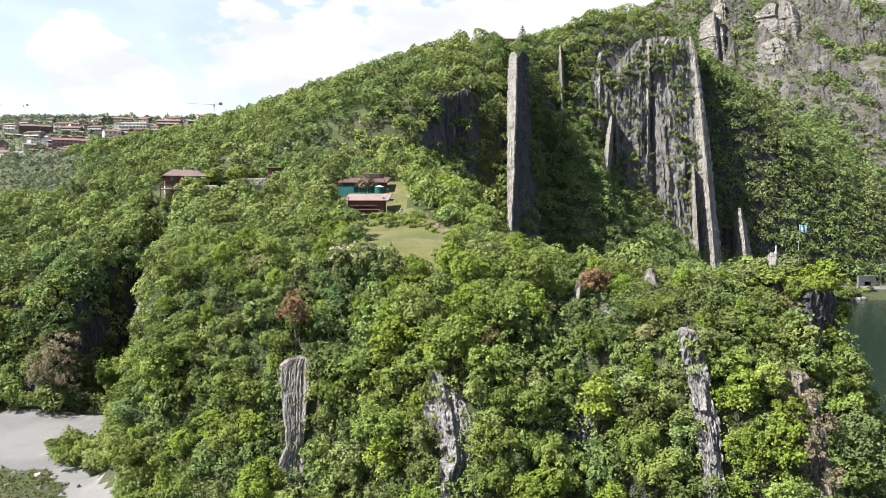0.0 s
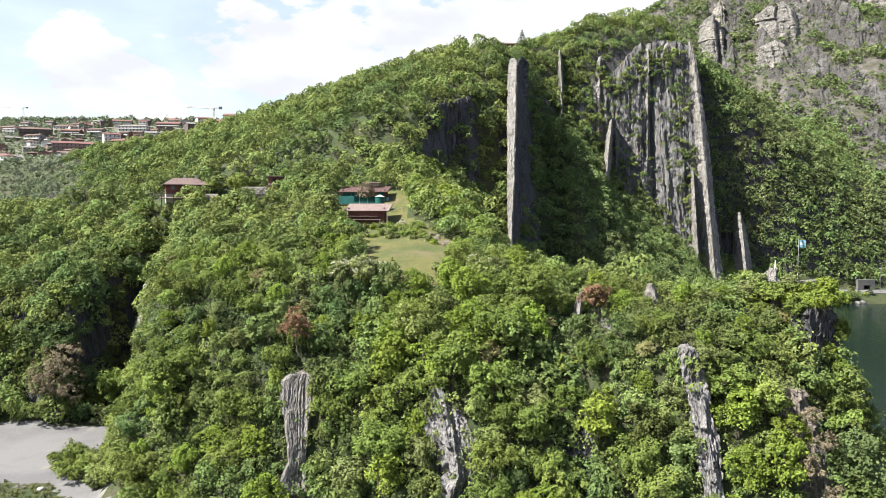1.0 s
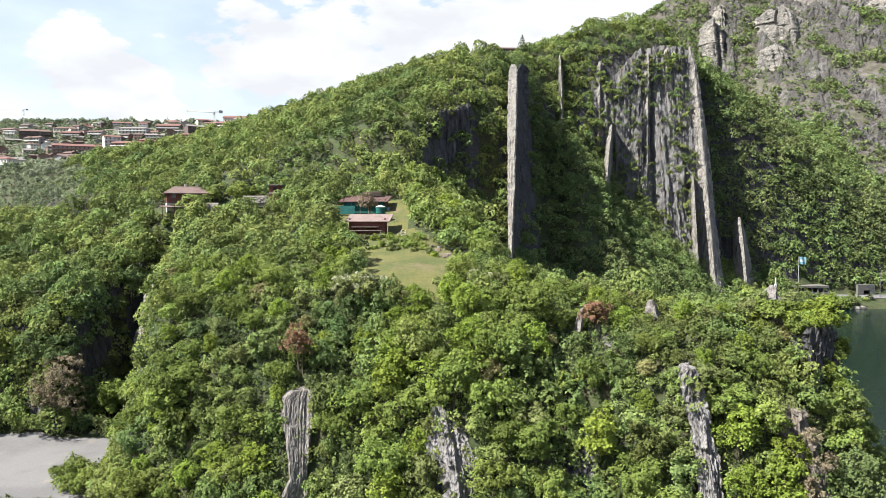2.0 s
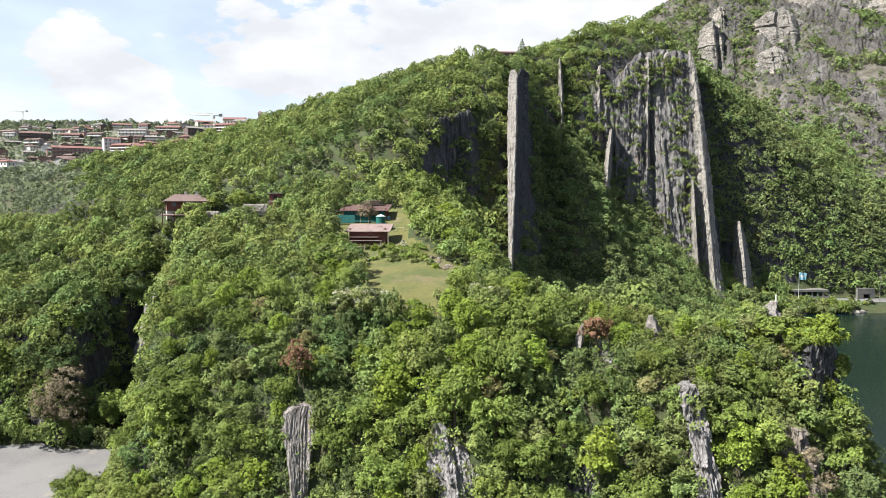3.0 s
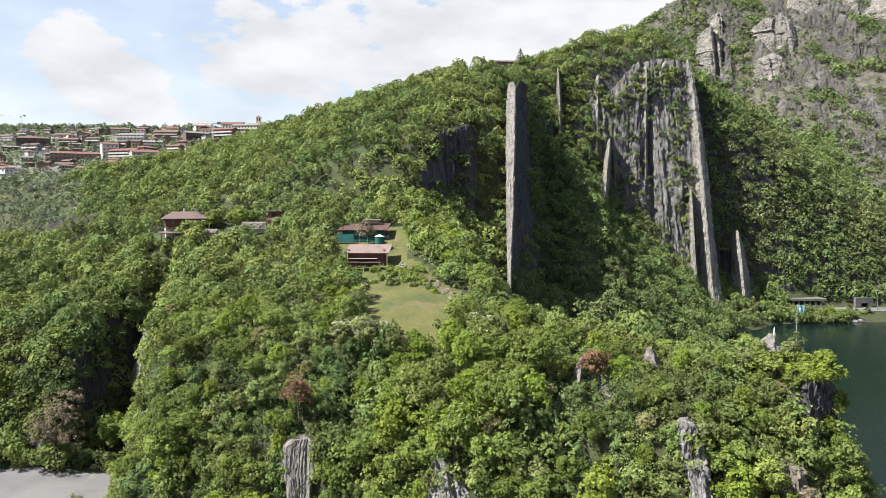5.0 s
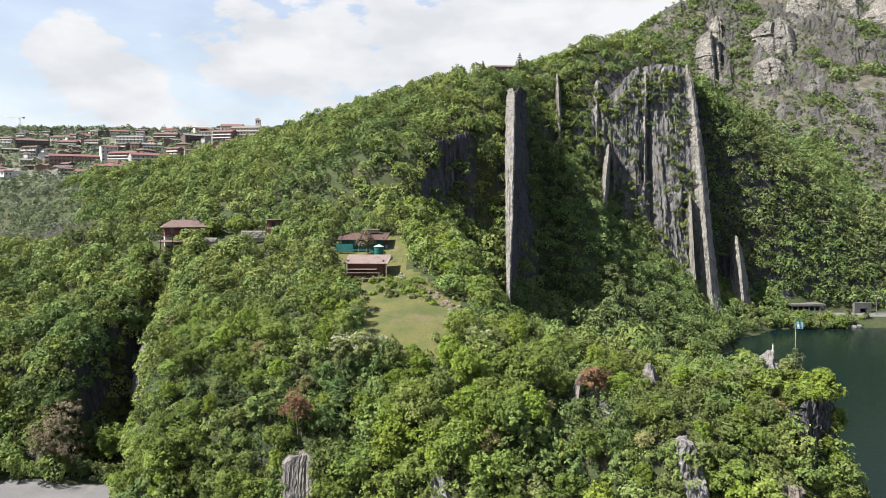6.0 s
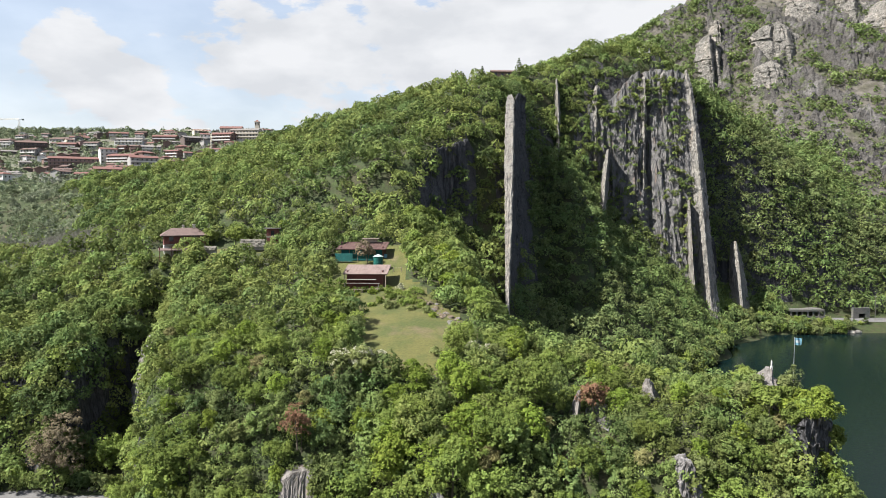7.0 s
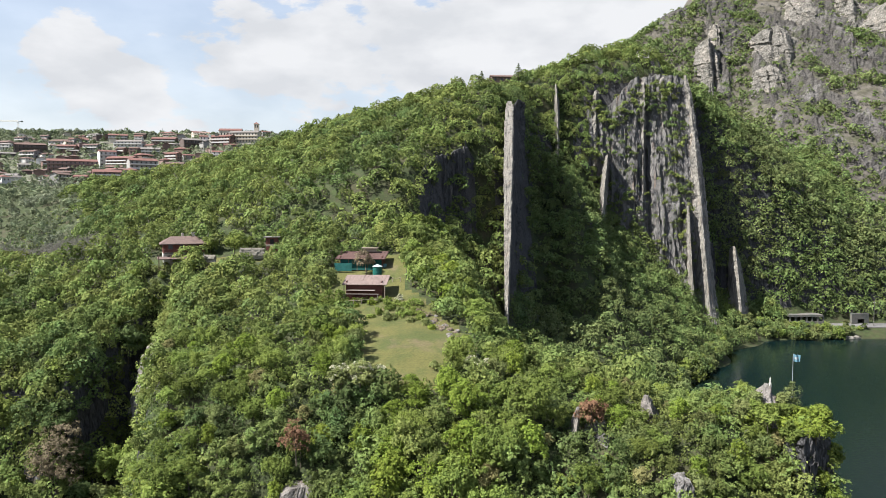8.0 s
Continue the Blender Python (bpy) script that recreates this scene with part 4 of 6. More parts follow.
ROCKY = [(54.5, 85.6, 3.0), (57.5, 86.0, 2.6), (-70.5, 161.0, 6.5), (-66.5, 158.5, 3.0), (17.5, 196, 3.2), (16.5, 190, 3.0), (18.5, 186, 2.4), (20, 206, 3.0), (20.6, 213, 2.6), (3.4, 88.6, 2.4), (-19.6, 97, 1.8), (-19.8, 93.4, 1.8), (1.5, 86.6, 2.4), (22.5, 97.4, 2.3), (-54.5, 124, 4.2), (-57, 130, 4.0), (-22.0, 93.5, 2.4), (-22.2, 90.5, 2.2), (59.5, 84.5, 1.8), (62.0, 85.5, 1.8), (-22.3, 97, 3.4), (-22.3, 100.5, 3.3), (1, 88.5, 3.2), (0.6, 91.5, 3.2), (32.8, 83.5, 2.0), (31.6, 86, 1.8), (45, 82, 2.6), (59, 87.5, 3.0), (46.5, 100.5, 2.0), (51, 87.5, 3.2), (49, 85.5, 2.6), (53, 86.5, 2.6), (32.6, 103, 1.5), (24, 100.5, 2.8), (24, 97.5, 2.2), (-71, 165, 4), (48.8, 100, 3.6), (18.5, 203, 2.5), (20, 212, 2.5), (21.3, 222, 2.8), (22.8, 232, 3), (24, 241, 3), (25.2, 250, 3), (26.5, 260, 3), (28, 270, 3), (29.5, 280, 3), (22.6, 101.5, 2.6), (-22.4, 103.5, 2.0), (150, 338, 5), (150, 332, 5), (151, 345, 5), (152, 350, 4), (128, 326, 4)]


def clear_of(x, y, share=1.0):
    ok = np.ones(len(x), bool)
    for a, b, r in ROCKY:
        ok &= np.hypot(x - a, y - b) > r * share
    return ok


def house_plots(x, y):
    """False on the building plots and gardens of the upper hill."""
    ok = np.ones(len(x), bool)
    for a, b, rx, ry in [(-79, 205.5, 8.5, 7.5), (-79, 195, 9, 5), (-58, 191, 13, 5), (-60, 199.5, 12, 6), (-49, 197.5, 4, 4), (-19.5, 181, 9.5, 6.5), (-17, 165, 8, 6.5), (-160, 259, 11, 9), (-148, 252, 11, 9), (-136, 245, 11, 9), (-124, 238, 11, 9), (-156, 249, 11, 8), (-144, 242, 11, 8), (-132, 235, 11, 8), (-120, 228, 11, 8), (-168, 258, 10, 9), (-134, 226, 10, 4), (-58, 199.5, 11, 5)]:
        ok &= ((x - a) / rx) ** 2 + ((y - b) / ry) ** 2 > 1
    return ok


def near_keep(x, y):
    d = y - np.interp(x, FACE_X, FACE_Y)
    z = lay(x, y)
    return (lawn(x, y) < 0.5) & (lot(x, y) < 0.5) & clear_of(x, y) & (z > 0.5) & (d > -17) & (d < 32) & (x < 66)


rng = np.random.default_rng(11)
KINDS = [("leaf", "leafy green broadleaf tree on the steep slope", dict(radius=3.3, height=5.8)), ("leaf_light", "yellow-green young broadleaf tree on the slope", dict(radius=2.7, height=5.4)),
         ("leaf_dark", "dark green oak on the steep slope", dict(radius=3.3, height=5.6)), ("leaf", "spreading green tree among the rocks", dict(radius=3.9, height=5.2, n=4600)),
         ("leaf_olive", "grey-green airy tree on the slope", dict(radius=2.8, height=5.0, gap=0.45)), ("leaf_light", "bright fresh-leaved tree on the slope", dict(radius=3.1, height=5.8)), ("leaf_tan", "brownish young-leaved tree on the slope", dict(radius=2.5, height=4.4, gap=0.4))]
PICK = [0, 0, 0, 0, 1, 1, 2, 3, 3, 3, 4, 4, 5, 5, 5, 6]
templates = [tree("tree", rng, m, lab, group="trees of the near slope", **kw) for m, lab, kw in KINDS]
used = set()


def spaced(rng, x, y, gap):
    """Thins spots so that they stand gap metres apart along the slope."""
    p = np.stack([x, y, lay(x, y)], 1)
    kept, m = np.empty_like(p), 0
    for i in rng.permutation(len(p)):
        if m == 0 or ((kept[:m] - p[i]) ** 2).sum(1).min() > gap * gap:
            kept[m] = p[i]
            m += 1
    return kept[:m, 0], kept[:m, 1], kept[:m, 2]


tx, ty, tz = spaced(rng, *scatter(rng, -62, 66, 70, 150, 1.3, near_keep), 3.0)
spare = []
for i, (x, y, z) in enumerate(zip(tx, ty, tz)):
    k = PICK[rng.integers(len(PICK))]
    s = rng.uniform(0.6, 1.3) * (0.55 if x > 28 and y > 95 else 0.66 if x > 14 and y > 90 else 0.72 if y > 112 else 1.0)
    if len(tx) - i > 0 and i >= 290:
        spare.append((x, y, z, s))
        continue
    m = Matrix.Translation((x, y, z - 0.4)) @ Matrix.Rotation(rng.uniform(0, 6.28), 4, 'Z') @ Matrix.Diagonal((s, s, s * rng.uniform(0.85, 1.1), 1))
    if k not in used:
        used.add(k)
        templates[k].matrix_basis = m
    else:
        copy_thing(templates[k], Matrix.Identity(4)).matrix_basis = m


def tufts(rng, spots, n, radius, height, leaf, variants=6, lumps=7, sink=0.6, dome=False):
    """Leaf sprays of many plants at (x, y, z, size)."""
    kinds = [(dome_leaves if dome else crown_leaves)(rng, n, radius, height, leaf, lumps) for _ in range(variants)]
    out = []
    for x, y, z, s in spots:
        a = rng.uniform(0, 6.28)
        R = np.array([[math.cos(a), -math.sin(a), 0], [math.sin(a), math.cos(a), 0], [0, 0, rng.uniform(0.85, 1.2)]]) * s
        out.append(kinds[rng.integers(variants)] @ R.T + np.array([x, y, z - sink]))
    return np.concatenate(out).astype(np.float32)


tagged(leaf_mesh("woods", tufts(rng, [(x, y, z + 1.2, s) for x, y, z, s in spare], 1500, 2.9, 5.0, 0.28, lumps=18), M["woods"]), "green broadleaf thicket filling the steep slope", "trees", kind="stuff")


def under_keep(x, y):
    d = y - np.interp(x, FACE_X, FACE_Y)
    return (lawn(x, y) < 0.5) & (lot(x, y) < 0.5) & clear_of(x, y, 0.3) & (lay(x, y) > 0.5) & (d > -20) & (d < 30) & (x < 66)


ux, uy, uz = spaced(rng, *scatter(rng, -64, 66, 68, 150, 1.2, under_keep), 1.5)
tagged(leaf_mesh("undergrowth", tufts(rng, [(x, y, z, rng.uniform(0.8, 1.8)) for x, y, z in zip(ux, uy, uz)], 120, 1.5, 1.9, 0.22, lumps=7, sink=0.2), M["woods"]), "ivy and brambles under the trees of the slope", "undergrowth", kind="stuff")


ux, uy, uz = spaced(rng, *scatter(rng, 13, 57, 84, 113, 1.2, lambda x, y: clear_of(x, y, 0.78) & (lay(x, y) > 6)), 2.1)
tagged(leaf_mesh("undergrowth", tufts(rng, [(x, y, z, rng.uniform(0.7, 1.4)) for x, y, z in zip(ux, uy, uz)], 250, 1.5, 2.2, 0.2, lumps=9, sink=0.2), M["woods"]), "bushes between the small trees of the upper slope", "shrubs", kind="stuff")


def woods(name, rng, x, y, mat, label, n, radius, height, leaf, variants=9, size=(0.6, 1.3), lumps=7, sink=0.6):
    """Many trees as one sheet of leaf sprays."""
    q = tufts(rng, [(xi, yi, zi, rng.uniform(*size)) for xi, yi, zi in zip(x, y, lay(x, y))], n, radius, height, leaf, variants, lumps, sink, True)
    ob = leaf_mesh(name, q, M[mat])
    return tagged(ob, label, "trees", kind="stuff")


ledge = []
for i in range(330):
    x = 78 + 46 * hash2(i, 31)
    lo, hi = np.interp(x, [77, 84, 92, 100, 112, 125], [84, 66, 46, 36, 22, 6]), np.interp(x, [77, 90, 104, 125], [124, 114, 130, 132])
    z = lo + (hi - lo) * (hash2(i, 32) ** 1.6 if i % 3 else 0.84 + 0.15 * hash2(i, 34))
    ledge.append((x, 344 + (z - 45) * 0.283 - 3.2, z, 0.35 + 0.55 * hash2(i, 33)))
for i in range(30):
    x = -4 + 16 * hash2(i, 36)
    z = 54 + 30 * hash2(i, 37)
    ledge.append((x, 222 + 1.37 * (x + 6) + 0.05 * (z - 50), z, 0.3 + 0.4 * hash2(i, 38)))
for i in range(80):
    z = 28 + 104 * hash2(i, 42)
    ledge.append((117.0 + 10.5 * hash2(i, 41), 329 + 0.283 * (z - 6) + 1.5, z, 0.45 + 0.6 * hash2(i, 43)))
for i in range(120):
    x, y = 62 + 40 * hash2(i, 46), 340 + 34 * hash2(i, 47)
    ledge.append((x, y, float(lay(x, y)[0]), 0.5 + 0.7 * hash2(i, 48)))
tagged(leaf_mesh("ledge_scrub", tufts(rng, ledge, 110, 2.2, 2.8, 0.6, lumps=6, dome=True), M["woods"]), "shrubs rooted on the ledges of the cliff", "shrubs", kind="stuff")


def hill_keep(x, y):
    d = y - np.interp(x, FACE_X, FACE_Y)
    z = lay(x, y)
    return (lawn(x, y) < 0.5) & (lot(x, y) < 0.5) & clear_of(x, y) & (z > 0.8) & ((d >= 32) | (x < -62)) & (d > -14) & ((slope(x, y) < 3.0) | ((x < 80) & (x > 30) & (slope(x, y) < 3.6)) | ((x > 74) & (x < 124) & (y > np.where((x > 88) & (x < 118), 371.5, 363)) & (slope(x, y) < 6)) & ~((x < -56) & (y < 186))) & (house_plots(x, y)) & (y < 392 - np.where(x < -60, 0.1, 0.35) * np.abs(x - 80)) & (x > -0.69 * y) & (x < 0.69 * y) & ~((x > 26) & (y > 150) & (y < 200))


hx, hy, hz = spaced(rng, *scatter(rng, -150, 66, 118, 200, 1.7, hill_keep), 4.1)
woods("woods", rng, hx, hy, "woods", "dense spring-green broadleaf woods on the hillside", 580, 3.5, 6.2, 0.46, lumps=10)
ux, uy, uz = spaced(rng, *scatter(rng, -180, 90, 118, 330, 2.6, hill_keep), 3.0)
tagged(leaf_mesh("undergrowth", tufts(rng, [(x, y, z, rng.uniform(0.7, 1.3)) for x, y, z in zip(ux, uy, uz)], 12, 1.8, 1.4, 0.8, lumps=4, sink=0.4), M["woods"]), "bushes and brambles on the floor of the woods", "undergrowth", kind="stuff")


def left_keep(x, y):
    d = y - np.interp(x, FACE_X, FACE_Y)
    return (x < -56) & (y < 186) & (lot(x, y) < 0.5) & (lay(x, y) > 0.5) & (d > -12) & clear_of(x, y) & (x > -0.69 * y)


hx, hy, hz = spaced(rng, *scatter(rng, -130, -54, 120, 190, 1.5, left_keep), 3.7)
woods("woods", rng, hx, hy, "woods", "dark green woods round the quarry recess", 480, 3.4, 5.8, 0.48, lumps=10)
hx, hy, hz = spaced(rng, *scatter(rng, -230, 176, 200, 392, 2.0, hill_keep), 4.5)
grey = (hx < -0.50 * hy - 4 + 16 * fbm(hx / 18, hy / 18, 62)) & (hy > 262)
woods("scrub", rng, hx[grey], hy[grey], "woods_olive", "grey-green olive scrub on old terraces", 150, 2.6, 3.8, 0.56, lumps=7)
hx, hy = hx[~grey], hy[~grey]
# trees of the ravine take a darker, bluer leaf than the ridge woods
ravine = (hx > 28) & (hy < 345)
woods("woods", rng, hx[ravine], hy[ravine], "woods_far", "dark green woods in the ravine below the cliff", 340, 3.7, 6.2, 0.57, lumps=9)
hx, hy = hx[~ravine], hy[~ravine]
woods("woods", rng, hx, hy, "woods", "dense green woods climbing to the ridge", 340, 3.7, 6.2, 0.57, lumps=9)



def mountain_keep(x, y):
    z = lay(x, y)
    bare = 0.5 * fbm(x / 40, y / 40, 57) + 0.5 * fbm(x / 14, y / 14, 58) + 0.40
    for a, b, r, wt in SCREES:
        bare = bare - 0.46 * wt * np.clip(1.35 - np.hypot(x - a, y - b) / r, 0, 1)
    bare = bare - 0.25 + 0.95 * np.clip(green_edge(x, y) / 9, -0.25, 1)
    return (x > 0.1 * y) & (x < 0.8 * y) & (z > 2) & (bare > 0) & ~((x > 196) & (x < 300) & (y < 352))


hx, hy, hz = spaced(rng, *scatter(rng, 16, 126, 380, 428, 2.4, lambda x, y: (np.hypot(x - 35, y - 376) > 7) & (np.hypot(x - 83, y - 388) > 6) & (np.hypot(x - 113, y - 385) > 5)), 4.0)
woods("woods", rng, hx, hy, "woods", "green trees on the crest of the ridge", 260, 3.8, 7.0, 0.66, lumps=9)


def shore_keep(x, y):
    return (lay(x, y) > 1.5) & ~((x > 178) & (y < 357)) & (y > 352 - 0.1 * (x - 140)) & clear_of(x, y)


hx, hy, hz = spaced(rng, *scatter(rng, 130, 246, 338, 452, 2.0, shore_keep), 3.5)
sx, sy, sz = spaced(rng, *scatter(rng, 140, 250, 350, 376, 1.1, lambda x, y: (lay(x, y) > 3) & ~((x > 176) & (y < 358)) & clear_of(x, y)), 3.0)
hx, hy = np.concatenate([hx[hy > 376], sx]), np.concatenate([hy[hy > 376], sy])
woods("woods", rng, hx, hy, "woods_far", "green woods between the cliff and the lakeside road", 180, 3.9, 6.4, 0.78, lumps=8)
hx, hy = scatter(rng, 60, 480, 340, 730, 4.8, lambda x, y: mountain_keep(x, y) & ((x > 246) | (y > 452)))
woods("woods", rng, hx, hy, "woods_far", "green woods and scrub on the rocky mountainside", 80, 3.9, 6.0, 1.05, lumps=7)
hx, hy = scatter(rng, 190, 440, 400, 650, 3.7, lambda x, y: (x > 0.3 * y) & (x < 0.68 * y) & (fbm(x / 16, y / 16, 59) > -0.16 + 0.0012 * np.maximum(0, y - 480)))
hz = np.maximum(rock_height(hx, hy), lay(hx, hy))
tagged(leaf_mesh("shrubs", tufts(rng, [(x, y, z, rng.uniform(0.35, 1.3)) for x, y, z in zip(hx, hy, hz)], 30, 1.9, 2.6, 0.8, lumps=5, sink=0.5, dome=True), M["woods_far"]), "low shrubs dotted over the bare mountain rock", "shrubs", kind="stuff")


def house_gap(x, y):
    """Keeps the trees of the village in lanes between the rows of houses."""
    return (np.mod(y + 0.12 * x, 34) < 27) | (y < 560) | (y > 850)


def valley_keep(x, y):
    return (x < -0.12 * y) & (x > -0.69 * y) & (y > 372 + 0.1 * x) & (fbm(x / 40, y / 40, 67) + 0.5 * fbm(x / 12, y / 12, 68) > -0.38 + 0.12 * ((y > 560) & (y < 860))) & house_gap(x, y)


hx, hy = scatter(rng, -720, -60, 330, 1000, 6.6, valley_keep)
woods("woods", rng, hx, hy, "woods_olive", "scattered grey-green trees between the houses of the village", 26, 3.0, 5.4, 1.5, lumps=5)

hx, hy = scatter(rng, -700, -90, 860, 1050, 13.0, lambda x, y: (x > -0.69 * y) & (x < -0.12 * y) & (fbm(x / 30, y / 30, 69) > -0.1))
woods("woods", rng, hx, hy, "woods_olive", "tall trees along the skyline behind the village", 110, 5.0, 9.0, 1.5, size=(0.5, 1.3))
# ---------------------------------------------------------------- building materials
WALL = dict(rough=0.9, coords="Object")
M["plaster"] = [material("plaster_" + n, c, tints=[(tuple(v * 0.8 for v in c), 0.35, 0.5, 0.7)], grain=(2.5, 0.08), **WALL) for n, c in
                [("rose", (0.222, 0.152, 0.141)), ("brown", (0.0888, 0.0703, 0.0651)), ("terracotta", (0.163, 0.111, 0.0962)), ("white", (0.50, 0.49, 0.48)), ("grey", (0.24, 0.236, 0.232)), ("cream", (0.43, 0.395, 0.34))]]
TILES = dict(rough=0.85, coords="Object", stretch=(1, 1, 1))
M["tiles"] = [material("roof_" + n, c, tints=[(tuple(v * 0.7 for v in c), 0.5, 0.48, 0.66)], grain=(4.0, 0.2), bump=0.04, bump_scale=5.0, **TILES) for n, c in
              [("red_tile", (0.133, 0.0666, 0.0577)), ("brown_tile", (0.104, 0.0681, 0.0592)), ("pink_sheet", (0.167, 0.126, 0.115)), ("dark_red_sheet", (0.0777, 0.0444, 0.0400)), ("grey_tile", (0.148, 0.137, 0.130)), ("pale_tile", (0.111, 0.0777, 0.0703))]]
M["glass"] = material("window_glass", (0.0222, 0.0259, 0.0296), rough=0.12, spec=0.6)
M["timber"] = material("dark_red_timber", (0.115, 0.0444, 0.0370), grain=(5.0, 0.3), stretch=(0.4, 0.4, 3), bump=0.01, bump_scale=10)
M["grey_wood"] = material("weathered_wood", (0.237, 0.200, 0.163), grain=(6.0, 0.25), stretch=(0.5, 3, 3))
M["teal"] = material("teal_netting", (0.0104, 0.0777, 0.0740), tints=[((0.0148, 0.111, 0.104), 0.7, 0.45, 0.65)], grain=(9.0, 0.3), rough=0.8)
M["tank"] = material("teal_tank", (0.0118, 0.0925, 0.0777), grain=(3.0, 0.12), rough=0.45)
M["tank_lid"] = material("pale_lid", (0.266, 0.326, 0.326), grain=(3.0, 0.1), rough=0.5)
M["concrete"] = material("concrete", (0.107, 0.102, 0.0947), tints=[((0.0629, 0.0777, 0.0703), 0.3, 0.48, 0.68)], grain=(1.5, 0.2), bump=0.05, bump_scale=2.0)
M["steel"] = material("painted_steel", (0.407, 0.414, 0.422), rough=0.5, metal=0.4, grain=(4.0, 0.1))
M["crane_paint"] = material("crane_paint", (0.459, 0.429, 0.355), rough=0.6, grain=(2.0, 0.15))
M["white_stone"] = material("white_stone", (0.407, 0.392, 0.370), rough=0.7, grain=(8.0, 0.08))
M["flag_cloth"] = material("flag_blue", (0.118, 0.244, 0.311), rough=0.8, grain=(6.0, 0.1))
M["flag_pale"] = material("flag_white", (0.370, 0.392, 0.400), rough=0.8, grain=(6.0, 0.1))
M["canvas"] = material("pale_canvas", (0.185, 0.159, 0.141), rough=0.8, grain=(4.0, 0.12))
# Near-black colour stands in for the unlit depth of openings.
M["dark_void"] = material("unlit_opening", (0.0222, 0.0222, 0.0222), grain=(2.0, 0.3))
M["drystone"] = material("drystone", (0.222, 0.207, 0.181), tints=[((0.163, 0.148, 0.126), 1.2, 0.46, 0.62)], grain=(3.0, 0.3), bump=0.12, bump_scale=2.5)


# ---------------------------------------------------------------- houses
def gable_roof(w, d, z, rise, over=0.6, thick=0.25, hip=0.0):
    """A tiled roof with its ridge along x; hip: how far the ridge's ends stand back."""
    bm = bmesh.new()
    X, Y = w / 2 + over, d / 2 + over
    drop = rise * over / (d / 2)
    rings = []
    for dz in (0, thick):
        a = [bm.verts.new(p) for p in ((-X, -Y, z - drop + dz), (X, -Y, z - drop + dz), (X, Y, z - drop + dz), (-X, Y, z - drop + dz), (-X + hip, 0, z + rise + dz), (X - hip, 0, z + rise + dz))]
        rings.append(a)
    lo, hi = rings
    for a, flip in ((hi, False), (lo, True)):
        for q in ((0, 1, 5, 4), (2, 3, 4, 5), (3, 0, 4), (1, 2, 5)):
            if len(q) == 3 and not hip:
                continue
            vs = [a[i] for i in q]
            bm.faces.new(vs[::-1] if flip else vs)
    edge = [0, 1, 2, 3] if hip else [0, 1, 5, 2, 3, 4]
    for i, j in zip(edge, edge[1:] + edge[:1]):
        bm.faces.new((lo[i], lo[j], hi[j], hi[i]))
    bmesh.ops.recalc_face_normals(bm, faces=bm.faces)
    return bm


def gable_walls(w, d, h, rise, hip):
    """The outer walls, with gable ends up to the roof."""
    bm = bmesh.new()
    v = [bm.verts.new(p) for p in ((-w / 2, -d / 2, -3), (w / 2, -d / 2, -3), (w / 2, d / 2, -3), (-w / 2, d / 2, -3), (-w / 2, -d / 2, h), (w / 2, -d / 2, h), (w / 2, d / 2, h), (-w / 2, d / 2, h))]
    for q in ((0, 1, 5, 4), (1, 2, 6, 5), (2, 3, 7, 6), (3, 0, 4, 7), (0, 3, 2, 1), (4, 5, 6, 7)):
        bm.faces.new([v[i] for i in q])
    if not hip:
        for x in (-w / 2, w / 2):
            t = [bm.verts.new(p) for p in ((x, -d / 2, h), (x, d / 2, h), (x, 0, h + rise))]
            t2 = [bm.verts.new(p) for p in ((x * 0.96, -d / 2, h), (x * 0.96, d / 2, h), (x * 0.96, 0, h + rise))]
            bm.faces.new(t), bm.faces.new(t2[::-1])
            for i in range(3):
                j = (i + 1) % 3
                bm.faces.new((t[i], t2[i], t2[j], t[j]))
    bmesh.ops.recalc_face_normals(bm, faces=bm.faces)
    return bm


def mesh_of(name, bm, mat):
    me = bpy.data.meshes.new(name)
    bm.to_mesh(me)
    bm.free()
    me.materials.append(mat)
    return me


def placed(name, me, parent, x, y, z, rz=0.0):
    ob = new(name, me)
    ob.parent = parent
    ob.matrix_basis = pose(x, y, z, 0, 0, rz)
    return ob


